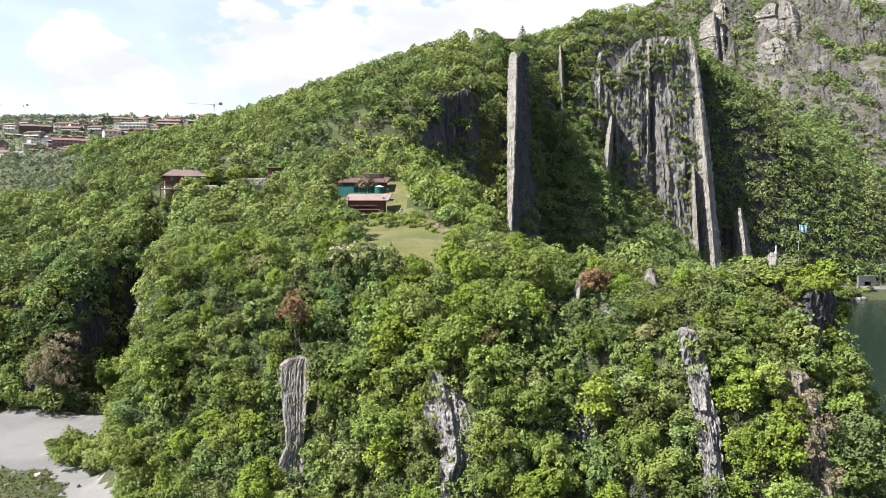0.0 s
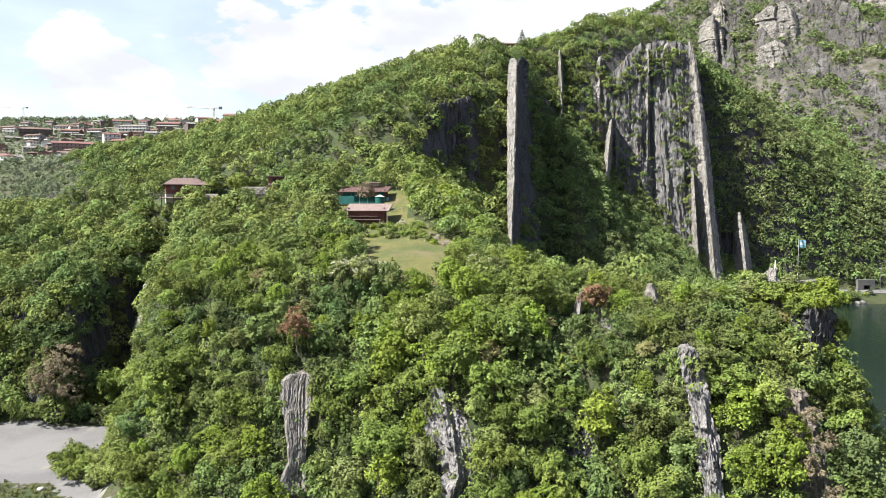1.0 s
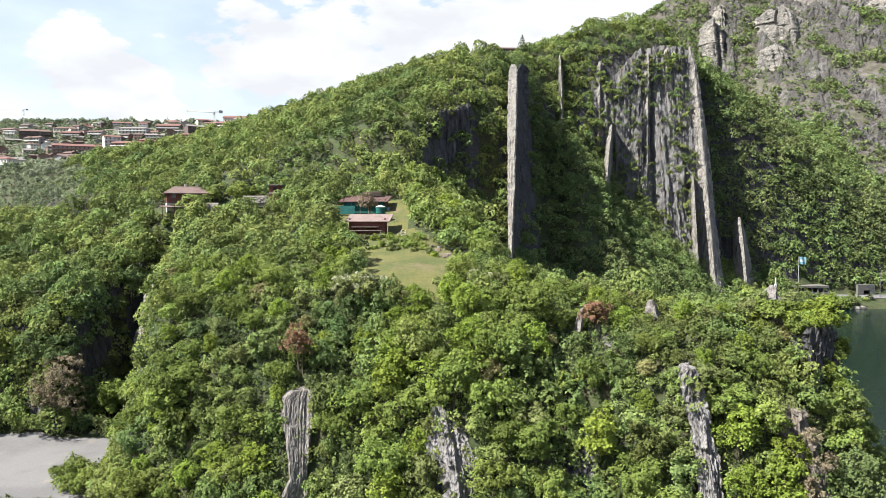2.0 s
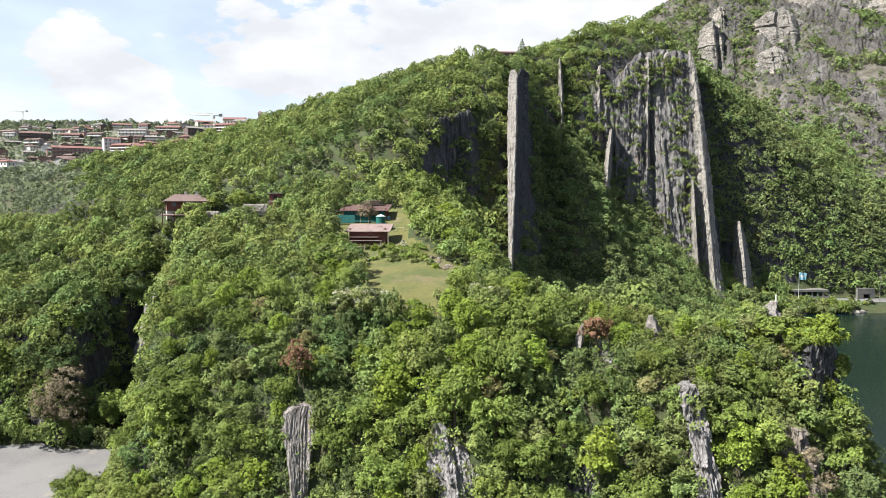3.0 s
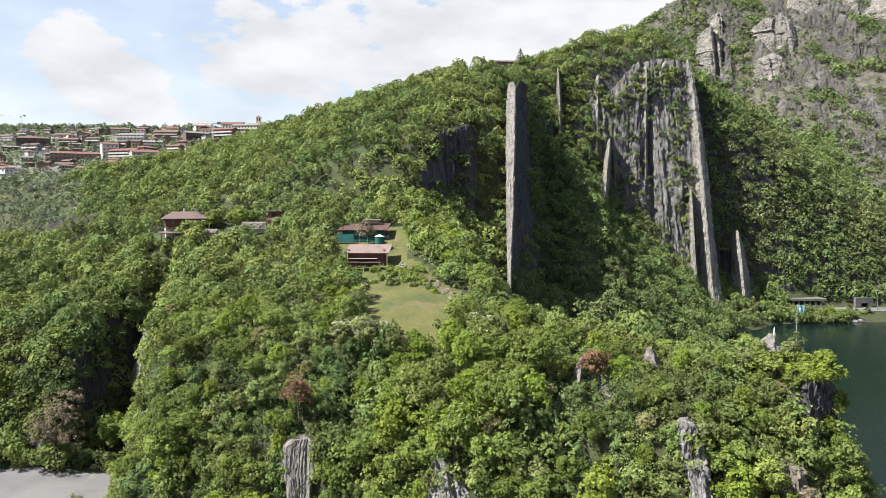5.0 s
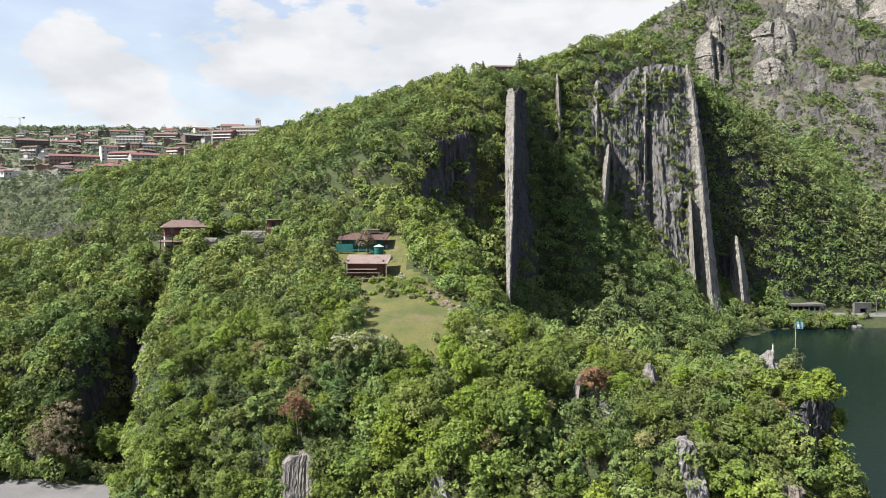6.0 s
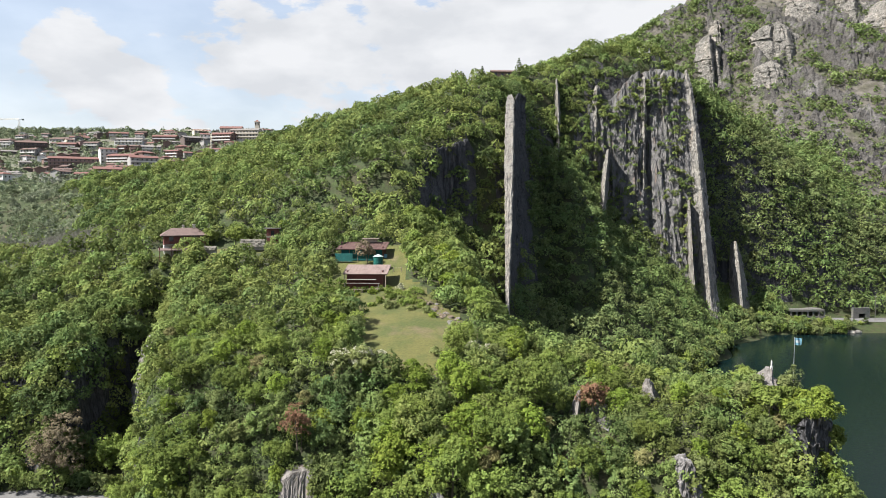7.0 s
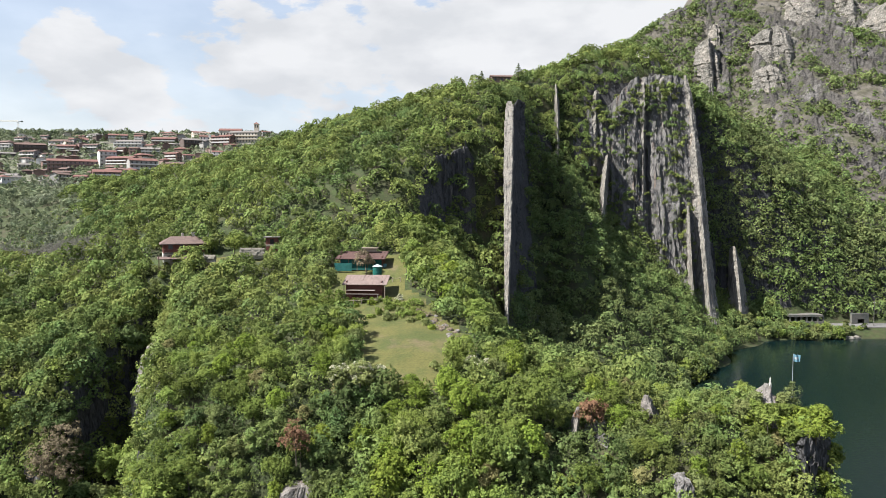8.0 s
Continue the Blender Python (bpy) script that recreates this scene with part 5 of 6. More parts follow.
def house(x, y, w, storey, storeys, wall, roof, yaw, label, d=None, hip=0.0, balcony=True, chimney=True, z=None, group=""):
    """A plastered house: walls, roof, chimney, windows, balconies. Its front looks along -y before the turn by yaw."""
    top = new("house")
    d = d or min(13.0, max(8.0, w * 0.6))
    h, rise = storey * storeys, d * 0.17
    part("wall", gable_walls(w, d, h, rise, hip), M["plaster"][wall], top)
    ro = part("roof", gable_roof(w, d, h, rise, hip=hip), M["tiles"][roof], top)
    if chimney:
        part("chimney", box(w * 0.2, d * 0.1, h, w * 0.2 + 0.8, d * 0.1 + 0.8, h + rise + 1.1, 0.05), M["plaster"][4], ro)
    pane, shut = mesh_of("window", box(-0.55, -0.07, -0.75, 0.55, 0.05, 0.75), M["glass"]), mesh_of("shutter", box(-0.22, -0.10, -0.78, 0.22, 0.03, 0.78), M["grey_wood"])
    cols = max(2, int(w / 3.4))
    for s in range(storeys):
        for c in range(cols):
            cx = (c + 0.5) / cols * w - w / 2
            wn = placed("window", pane, top, cx, -d / 2, s * storey + storey * 0.55)
            if (c + s) % 2 == 0:
                placed("shutter", shut, wn, -0.8, 0, 0)
        for cy in (-d / 5, d / 5):
            placed("window", pane, top, w / 2, cy, s * storey + storey * 0.55, 90)
        if balcony and s > 0:
            part("balcony", joined(box(-w / 2 + 0.3, -d / 2 - 1.4, s * storey - 0.15, w / 2 - 0.3, -d / 2 + 0.02, s * storey + 0.05), box(-w / 2 + 0.3, -d / 2 - 1.4, s * storey + 0.05, w / 2 - 0.3, -d / 2 - 1.3, s * storey + 0.95)), M["plaster"][3 if wall in (2, 4) else wall], top)
    zz = float(lay(x, y)[0]) if z is None else z
    top.matrix_basis = pose(x, y, zz, 0, 0, yaw)
    return tagged(top, label, "house", group)


TONE = ["rose-plastered", "brown", "terracotta-coloured", "white", "grey", "cream-coloured"]
ROOF = ["red tiled roof", "brown tiled roof", "pink sheet roof", "dark red roof", "grey tiled roof"]
VILLAGE = [
    (-349, 665, 43, 3.3, 3, 0, 0), (-418, 714, 17, 3.5, 2, 4, 1), (-404, 715, 19, 4.2, 1, 3, 1), (-433, 741, 30, 3.6, 2, 1, 1), (-427, 674, 12, 3.3, 2, 2, 0), (-352, 558, 14, 4.6, 2, 3, 0), (-320, 672, 15, 3.6, 4, 3, 0),
    (-302, 666, 27, 2.8, 3, 2, 0), (-276, 578, 21, 2.8, 2, 2, 0), (-261, 592, 19, 2.7, 2, 4, 0), (-336, 759, 30, 2.8, 2, 3, 4), (-260, 610, 23, 3.6, 3, 4, 0), (-299, 724, 18, 2.7, 2, 4, 4)]
VILLAGE += [
    (-258, 677, 13, 2.8, 3, 2, 0), (-330, 850, 15, 3.5, 2, 5, 0), (-304, 774, 25, 2.8, 2, 2, 0), (-262, 743, 24, 3.9, 2, 1, 4), (-277, 812, 19, 3.3, 2, 5, 0), (-254, 759, 11, 3.7, 2, 3, 0), (-230, 743, 24, 3.2, 3, 2, 0),
    (-208, 751, 31, 3.7, 3, 5, 4), (-475, 764, 21, 2.8, 2, 1, 1), (-406, 787, 19, 3.8, 1, 5, 0)]
VILLAGE += [
    (-420, 776, 21, 3.8, 1, 3, 1), (-373, 812, 20, 2.8, 2, 4, 0), (-262, 715, 17, 3.5, 1, 2, 0), (-291, 688, 17, 2.8, 2, 2, 0), (-371, 747, 16, 2.8, 2, 4, 1), (-396, 744, 18, 2.8, 2, 2, 0), (-272, 648, 13, 2.8, 2, 3, 0),
    (-329, 710, 17, 2.8, 2, 1, 0), (-293, 570, 10, 3.7, 1, 2, 0)]
# smaller houses in the rows between
for i in range(190):
    VILLAGE.append((-500 + 320 * hash2(i, 51), 575 + 265 * hash2(i, 52), 8 + 7 * hash2(i, 53), 2.9, 1 + int(2 * hash2(i, 54)), (3, 5, 4, 2, 0, 3, 1, 5)[int(8 * hash2(i, 55))], (0, 1, 1, 4)[int(4 * hash2(i, 56))]))
taken = []
for i, (x, y, w, st, n, wm, rm) in enumerate(VILLAGE):
    if i >= 32 and any(abs(x - a) < (w + b) / 2 + 0.5 and abs(y - c) < 10 for a, b, c in taken):
        continue
    taken.append((x, w, y))
    house(x, y, w, st, n, wm, rm, 14 + 70 * (hash2(i, 61) - 0.5) + (90 if w < 20 and hash2(i, 64) > 0.55 else 0), f"{TONE[wm]} {('single', 'two', 'three', 'four')[n - 1]}-storey village house under a {ROOF[rm]}", hip=0.0 if hash2(i, 62) > 0.3 else 3.0, balcony=n > 1, group="village houses")


def church():
    top = new("church")
    part("nave", gable_walls(24, 12, 9, 2.6, 0), M["plaster"][5], top)
    part("roof", gable_roof(24, 12, 9, 2.6, over=0.5), M["tiles"][0], top)
    tower = part("tower", joined(box(26, -3, -2, 31, 2, 16.5), box(25.7, -3.3, 16.5, 31.3, 2.3, 17.1)), M["plaster"][5], top, "cream bell tower")
    for dx in (-1.2, 1.2):
        part("belfry_opening", box(28.5 + dx - 0.6, -3.06, 12.8, 28.5 + dx + 0.6, -2.9, 15.6), M["dark_void"], tower)
    bm = bmesh.new()
    bmesh.ops.create_cone(bm, cap_ends=True, segments=4, radius1=3.9, radius2=0.1, depth=2.2, matrix=Matrix.Translation((28.5, -0.5, 18.2)) @ Matrix.Rotation(radians(45), 4, 'Z'))
    part("tower_roof", bm, M["tiles"][0], tower)
    for i in range(6):
        part("window", box(-10 + i * 3.6, -6.05, 4, -8.8 + i * 3.6, -5.95, 6.6), M["glass"], top)
    top.matrix_basis = pose(-234, 786, float(lay(-234, 786)[0]) - 0.5, 0, 0, 4)
    tagged(top, "cream village church with a square bell tower", "church")


church()


def crane(x, y, h, jib, label, half=0.7):
    """A tower crane with a lattice mast, jib, counter-jib and cab."""
    top = new("tower_crane")
    bars = []
    for a, b in ((-half, -half), (half, -half), (half, half), (-half, half)):
        bars.append(tube((a, b, -1), (a, b, h), 0.09, 0.09, 4))
    for k in range(int(h / 2)):
        bars.append(tube((-half, -half, k * 2), (half, -half, k * 2 + 2), 0.05, 0.05, 4))
        bars.append(tube((half, half, k * 2), (-half, half, k * 2 + 2), 0.05, 0.05, 4))
    part("mast", joined(*bars), M["crane_paint"], top)
    bars = [tube((0, 0, h + 1.6), (-jib, 0, h + 1.2), 0.13, 0.1, 4), tube((0, -0.6, h), (-jib, -0.5, h + 0.6), 0.12, 0.1, 4), tube((0, 0.6, h), (-jib, 0.5, h + 0.6), 0.12, 0.1, 4)]
    for k in range(int(jib / 2)):
        bars.append(tube((-k * 2, -0.6, h + 0.1), (-k * 2 - 1, 0, h + 1.5), 0.06, 0.06, 4))
        bars.append(tube((-k * 2 - 1, 0, h + 1.5), (-k * 2 - 2, -0.6, h + 0.2), 0.06, 0.06, 4))
    part("jib", joined(*bars), M["crane_paint"], top)
    part("counterweight", joined(box(3.2, -0.8, h - 0.4, 5.0, 0.8, h + 1.2), tube((0, 0, h + 0.3), (5, 0, h + 0.3), 0.2, 0.2, 5)), M["concrete"], top)
    part("cab", box(-0.6, -1.8, h - 1.4, 0.6, -0.7, h + 0.2, 0.1), M["steel"], top)
    top.matrix_basis = pose(x, y, float(lay(x, y)[0]), 0, 0, 4)
    tagged(top, label, "crane")


crane(-490, 815, 22, 31, "pale tower crane standing among the upper village houses")
crane(-146, 445, 41, 17, "slender pale tower crane behind the wooded slope", half=0.35)


# ---------------------------------------------------------------- the house on the hillside
def hill_house():
    top = new("house")
    w, d = 11.5, 8.5
    part("wall", gable_walls(w, d, 5.6, 1.5, 2.5), M["timber"], top, "dark red boarded upper walls")
    part("ground_floor", joined(box(-w / 2 - 0.06, -d / 2 - 0.06, -3, w / 2 + 0.06, d / 2 + 0.06, 2.6)), M["plaster"][3], top, "pale plastered ground floor")
    ro = part("roof", gable_roof(w, d, 5.6, 1.7, over=0.9, thick=0.22, hip=3.2), M["tiles"][5], top, "low hipped roof of pale brown tiles")
    part("chimney", joined(box(2.6, 0.4, 6.2, 3.4, 1.2, 8.3, 0.04), box(2.45, 0.25, 8.3, 3.55, 1.35, 8.5)), M["plaster"][3], ro)
    part("chimney", box(-0.4, 1.6, 6.4, 0.3, 2.3, 8.4, 0.04), M["plaster"][5], ro)
    pane = mesh_of("window", box(-0.6, -0.06, -0.7, 0.6, 0.06, 0.7), M["glass"])
    for z in (1.5, 4.4):
        for x in (-3.8, -0.6, 2.6, 4.6):
            placed("window", pane, top, x, -d / 2, z)
    part("balcony", box(-5.6, -d / 2 - 1.6, 2.75, 5.6, -d / 2, 2.95), M["concrete"], top)
    rail = part("railing", joined(box(-5.6, -d / 2 - 1.6, 3.85, 5.6, -d / 2 - 1.5, 3.97), box(-5.6, -d / 2 - 1.6, 3.35, 5.6, -d / 2 - 1.54, 3.5)), M["timber"], top, "dark red timber railing")
    slat = mesh_of("slat", box(-0.06, -0.03, 0, 0.06, 0.03, 0.95), M["timber"])
    for i in range(38):
        placed("slat", slat, rail, -5.5 + i * 11.0 / 37, -d / 2 - 1.57, 2.95)
    porch = part("porch_roof", joined(box(-7.5, -d / 2 - 5.2, 2.45, 2.5, -d / 2 - 0.3, 2.62)), M["tiles"][5], top, "low tiled porch roof")
    porch.matrix_basis = Matrix.Translation((0, 0, -0.35)) @ Matrix.Rotation(radians(5), 4, 'X')
    for x in (-7.2, -4, -0.8, 2.2):
        part("post", box(x - 0.1, -d / 2 - 5.0, -1.5, x + 0.1, -d / 2 - 4.8, 2.4), M["timber"], top)
    part("garden_wall", joined(box(2.6, -d / 2 - 5.2, -2, 8.5, -d / 2 - 4.8, 0.7)), M["drystone"], top, "low rendered terrace wall")
    top.matrix_basis = pose(-77.0, 207, 48.9, 0, 0, 24)
    tagged(top, "two-storey hillside house with balcony, porch and brown tiled roof", "house")


hill_house()


def shed():
    top = new("shed")
    part("wall", box(-1.7, -1.4, -1.5, 1.7, 1.4, 2.5), M["timber"], top)
    part("roof", box(-2.3, -2.0, 2.5, 2.3, 1.9, 2.72, 0.03), M["tiles"][4], top, "flat pale roof")
    part("door", box(-0.5, -1.46, 0, 0.5, -1.38, 2.0), M["dark_void"], top)
    part("bench", box(-1.6, -2.2, 0.0, 1.6, -1.8, 0.5, 0.04), M["canvas"], top)
    top.matrix_basis = pose(-48.4, 199, 53.9, 0, 0, 8)
    tagged(top, "small dark red garden shed with a pale flat roof", "shed")


shed()


def drystone_wall(x0, y0, x1, y1, z0, z1, label, seed):
    """A terrace wall of rough blocks."""
    top = new("terrace_wall")
    r = np.random.default_rng(seed)
    L = math.hypot(x1 - x0, y1 - y0)
    me = []
    for k in range(4):
        bm = box(-0.5, -0.35, -0.25, 0.5, 0.35, 0.25, 0.06)
        for v in bm.verts:
            v.co += Vector(r.normal(size=3) * 0.03)
        me.append(mesh_of("stone", bm, M["drystone"]))
    part("core", box(0, 0.05, -1.0, L, 0.5, z1 - z0 - 0.1), M["drystone"], top)
    for row in range(int((z1 - z0) / 0.5)):
        for c in range(int(L)):
            ob = placed("stone", me[r.integers(4)], top, c + 0.5 + 0.3 * (row % 2), r.uniform(-0.06, 0.06), row * 0.5 + 0.2)
            ob.scale = (r.uniform(0.85, 1.1), 1, r.uniform(0.85, 1.05))
    top.matrix_basis = pose(x0, y0, z0, 0, 0, math.degrees(math.atan2(y1 - y0, x1 - x0)))
    tagged(top, label, "wall")


drystone_wall(-57, 196, -50, 195.5, 51.4, 53.6, "pale drystone terrace wall below the garden shed", 3)
drystone_wall(-68, 197, -64, 196, 50.4, 51.6, "low drystone terrace wall in the garden", 4)


# ---------------------------------------------------------------- huts by the meadow
def red_hut():
    top = new("hut")
    part("wall", joined(box(-4.6, -2.4, -1.6, 4.0, -2.25, 2.3), box(-4.6, 2.25, -1.6, 4.0, 2.4, 3.4), box(-4.6, -2.25, -1.6, -4.45, 2.25, 2.9), box(3.85, -2.25, -1.6, 4.0, 2.25, 2.9)), M["timber"], top, "dark red board walls")
    plank = mesh_of("plank", box(-0.13, -0.03, 0, 0.13, 0.02, 2.25, 0.01), M["timber"])
    for i in range(31):
        placed("plank", plank, top, -4.45 + i * 0.277, -2.42, 0.0)
    ro = part("roof", box(-5.4, -3.5, -0.09, 5.3, 3.2, 0.09, 0.03), M["tiles"][2], top, "faded pink sheet-metal roof")
    ro.matrix_basis = Matrix.Translation((0, 0, 3.0)) @ Matrix.Rotation(radians(14.5), 4, 'X')
    seam = mesh_of("seam", box(-0.03, -3.5, 0.09, 0.03, 3.2, 0.14), M["tiles"][2])
    for i in range(13):
        placed("seam", seam, ro, -5.2 + i * 0.87, 0, 0)
    for x in (-4.9, 4.8):
        part("post", box(x - 0.09, -3.3, -1.5, x + 0.09, -3.12, 2.1), M["grey_wood"], top)
    part("awning", box(-4.2, -4.4, 0.85, 2.6, -2.6, 0.93, 0.02), M["canvas"], top, "sagging pale awning")
    part("bench", joined(box(-4.8, -4.9, 0.05, 3.6, -4.4, 0.16), box(-4.6, -4.8, -1, -4.4, -4.5, 0.05), box(3.2, -4.8, -1, 3.4, -4.5, 0.05)), M["canvas"], top, "long pale bench board")
    top.matrix_basis = pose(-17.8, 165.5, 44.6, 0, 0, -4)
    tagged(top, "low dark red hut with a faded pink sheet roof", "hut")


def green_hut():
    top = new("hut")
    part("wall", joined(box(-5.6, 2.3, -1.5, 5.6, 2.45, 3.4), box(-5.6, -2.4, -1.5, -5.45, 2.3, 3.0), box(5.45, -2.4, -1.5, 5.6, 2.3, 3.0)), M["timber"], top)
    panel = mesh_of("netting_panel", box(-1.05, -0.03, -0.6, 1.05, 0.03, 2.3, 0.01), M["teal"])
    for i in range(5):
        placed("netting_panel", panel, top, -4.4 + i * 2.2, -2.45, 0.0)
        part("post", box(-5.5 + i * 2.2, -2.55, -1.5, -5.38 + i * 2.2, -2.38, 2.6), M["grey_wood"], top)
    part("netting_fence", joined(box(-6.8, -3.6, -0.8, -2.2, -3.52, 1.3)), M["teal"], top, "teal windbreak netting")
    ro = part("roof", box(-6.6, -3.4, -0.1, 6.5, 3.2, 0.1, 0.03), M["tiles"][3], top, "dark red corrugated roof")
    ro.matrix_basis = Matrix.Translation((0, 0, 3.15)) @ Matrix.Rotation(radians(14), 4, 'X')
    seam = mesh_of("seam", box(-0.04, -3.4, 0.1, 0.04, 3.2, 0.15), M["tiles"][3])
    for i in range(16):
        placed("seam", seam, ro, -6.4 + i * 0.85, 0, 0)
    part("loft", joined(box(-0.2, 1.6, 4.0, 3.4, 1.9, 4.9), box(-0.6, 1.0, 4.9, 3.9, 2.6, 5.05)), M["grey_wood"], top, "pale board loft above the roof")
    part("barrel", tube((6.1, -1.2, -0.6), (6.1, -1.2, 1.0), 0.45, 0.45, 12), M["flag_cloth"], top, "blue plastic barrel")
    top.matrix_basis = pose(-20.6, 182.5, 49.2, 0, 0, -5)
    tagged(top, "low hut with teal netting walls and a dark red roof", "hut")


def water_tank():
    top = new("water_tank")
    rings = [tube((0, 0, k * 0.75), (0, 0, k * 0.75 + 0.72), 1.18, 1.18, 20) for k in range(5)] + [tube((0, 0, k * 0.75 + 0.70), (0, 0, k * 0.75 + 0.80), 1.24, 1.24, 20) for k in range(5)]
    part("barrel", joined(*rings), M["tank"], top, "ribbed teal tank body")
    part("lid", tube((0, 0, 3.78), (0, 0, 4.35), 1.35, 0.12, 20), M["tank_lid"], top, "pale conical lid")
    top.matrix_basis = pose(-15.9, 173.0, 46.4)
    tagged(top, "teal water tank with a pale conical lid", "water tank")


red_hut(), green_hut(), water_tank()


def fence(x0, y0, x1, y1, n, label):
    top = new("fence")
    z = lay(np.linspace(x0, x1, n), np.linspace(y0, y1, n))
    pts = [Vector((x0 + (x1 - x0) * i / (n - 1), y0 + (y1 - y0) * i / (n - 1), float(z[i]))) for i in range(n)]
    for p in pts:
        part("post", tube(p - Vector((0, 0, 0.4)), p + Vector((0, 0, 1.15)), 0.08, 0.07, 6), M["grey_wood"], top)
    for a, b in zip(pts, pts[1:]):
        part("rail", tube(a + Vector((0, 0, 0.9)), b + Vector((0, 0, 0.9)), 0.05, 0.05, 5), M["grey_wood"], top)
    tagged(top, label, "fence")


fence(-24, 160, -13, 159, 7, "grey wooden post fence at the edge of the meadow")
fence(-24, 174, -10, 171, 8, "weathered post fence between the huts")


# ---------------------------------------------------------------- promontory
def flagpole():
    top = new("flagpole")
    part("pole", tube((0, 0, 0), (0, 0, 9.4), 0.055, 0.035, 8), M["steel"], top)
    me = bpy.data.meshes.new("flag")
    nx, nz = 10, 6
    v = [(0.06 + 1.25 * i / nx, 0.12 * math.sin(i * 0.9 + 0.3 * k), 8.2 + 1.1 * k / nz - 0.10 * i / nx) for k in range(nz + 1) for i in range(nx + 1)]
    f = [(k * (nx + 1) + i, k * (nx + 1) + i + 1, (k + 1) * (nx + 1) + i + 1, (k + 1) * (nx + 1) + i) for k in range(nz) for i in range(nx)]
    me.from_pydata(v, [], f)
    me.materials.append(M["flag_cloth"]), me.materials.append(M["flag_pale"])
    for p in me.polygons:
        c = p.center
        p.material_index = 1 if abs(c.z - 8.72) < 0.2 and 0.3 < c.x < 1.0 else 0
    ob = new("flag", me)
    ob.parent = top
    md = ob.modifiers.new("cloth", 'SOLIDIFY')
    md.thickness = 0.01
    top.matrix_basis = pose(53.7, 104.0, 33.2) @ Matrix.Diagonal((0.82, 0.82, 1, 1))
    tagged(top, "thin steel flagpole with a light blue and white flag", "flagpole")


flagpole()


def statue():
    """A slim robed figure on a plinth, one plain mesh."""
    bms = [box(-0.35, -0.35, -0.5, 0.35, 0.35, 0.45, 0.04)]
    prof = [(0.45, 0.30), (0.9, 0.26), (1.3, 0.24), (1.55, 0.27), (1.72, 0.20), (1.80, 0.09), (1.88, 0.12), (2.0, 0.13), (2.12, 0.06)]
    for (z0, r0), (z1, r1) in zip(prof, prof[1:]):
        bms.append(tube((0, 0, z0), (0, 0, z1), r0, r1, 10))
    me = mesh_of("statue", joined(*bms), M["white_stone"])
    ob = new("statue", me)
    ob.matrix_basis = pose(49.3, 102.0, 38.3) @ Matrix.Diagonal((0.42, 0.42, 0.58, 1))
    tagged(ob, "small white stone statue on a rocky top", "statue")


statue()


# ---------------------------------------------------------------- far shore
def gallery():
    top = new("rock_gallery")
    part("roof", box(-9.5, -2.2, 3.2, 8.5, 5, 4.3, 0.05), M["concrete"], top, "long stained concrete roof slab")
    for i in range(7):
        part("pillar", box(-9 + i * 2.9, -1.9, -2, -8.3 + i * 2.9, -1.2, 3.2), M["concrete"], top)
    part("back_wall", box(-9.5, 4.2, -2, 8.5, 5, 3.2), M["concrete"], top)
    part("parapet", box(-9.5, -2.4, -2, 8.5, -2.0, 0.9), M["concrete"], top)
    top.matrix_basis = pose(188, 351, 5.8, 0, 0, 2)
    tagged(top, "concrete rockfall gallery of the lakeside road", "road gallery")
    por = new("tunnel_portal")
    part("face", joined(box(-5.2, -0.4, -2, -1.9, 1.0, 6.4), box(1.9, -0.4, -2, 4.4, 1.0, 6.4), box(-1.9, -0.4, 3.4, 1.9, 1.0, 6.4)), M["concrete"], por, "stained concrete portal face")
    part("lining", joined(box(-2.2, 1.0, -0.5, -1.9, 12, 3.7), box(1.9, 1.0, -0.5, 2.2, 12, 3.7), box(-2.2, 1.0, 3.4, 2.2, 12, 3.7), box(-2.2, 12, -0.5, 2.2, 12.2, 3.7)), M["dark_void"], por)
    por.matrix_basis = pose(217.5, 352, 4.0, 0, 0, 8)
    tagged(por, "concrete tunnel portal beside the lakeside road", "tunnel portal")
    pole = new("utility_pole")
    part("pole", tube((0, 0, -1), (0, 0, 13), 0.16, 0.10, 8), M["concrete"], pole)
    part("crossarm", box(-0.7, -0.06, 12.2, 0.7, 0.06, 12.35), M["steel"], pole)
    pole.matrix_basis = pose(222.5, 349, 4.2)
    tagged(pole, "tall grey utility pole beside the tunnel portal", "pole")


gallery()
xs = np.linspace(196, 330, 40)
v = [(x, y, float(lay(x, y)[0]) + 0.25) for y in (347.0, 352.0) for x in xs]
f = [(i, i + 1, 41 + i, 40 + i) for i in range(39)]
tagged(mesh_object("road", v, f, [M["gravel"]]), "pale lakeside road leading into the tunnel", "road", kind="structure")


def boulder(x, y, z, r, mat, label, seed, group=""):
    bm = bmesh.new()
    bmesh.ops.create_icosphere(bm, subdivisions=2, radius=r)
    q = np.random.default_rng(seed)
    sq = q.uniform(0.6, 1.1, 3)
    for w in bm.verts:
        n = noise.noise(w.co / r * 1.3 + Vector((seed, 0, 0)))
        w.co = Vector((w.co.x * sq[0] * 1.2, w.co.y * sq[1], w.co.z * sq[2] * 0.8)) * (1 + 0.35 * n)
    ob = new("boulder", mesh_of("boulder", bm, M[mat]))
    ob.matrix_basis = pose(x, y, z, 0, 0, q.uniform(0, 360))
    return tagged(ob, label, "boulder", group)


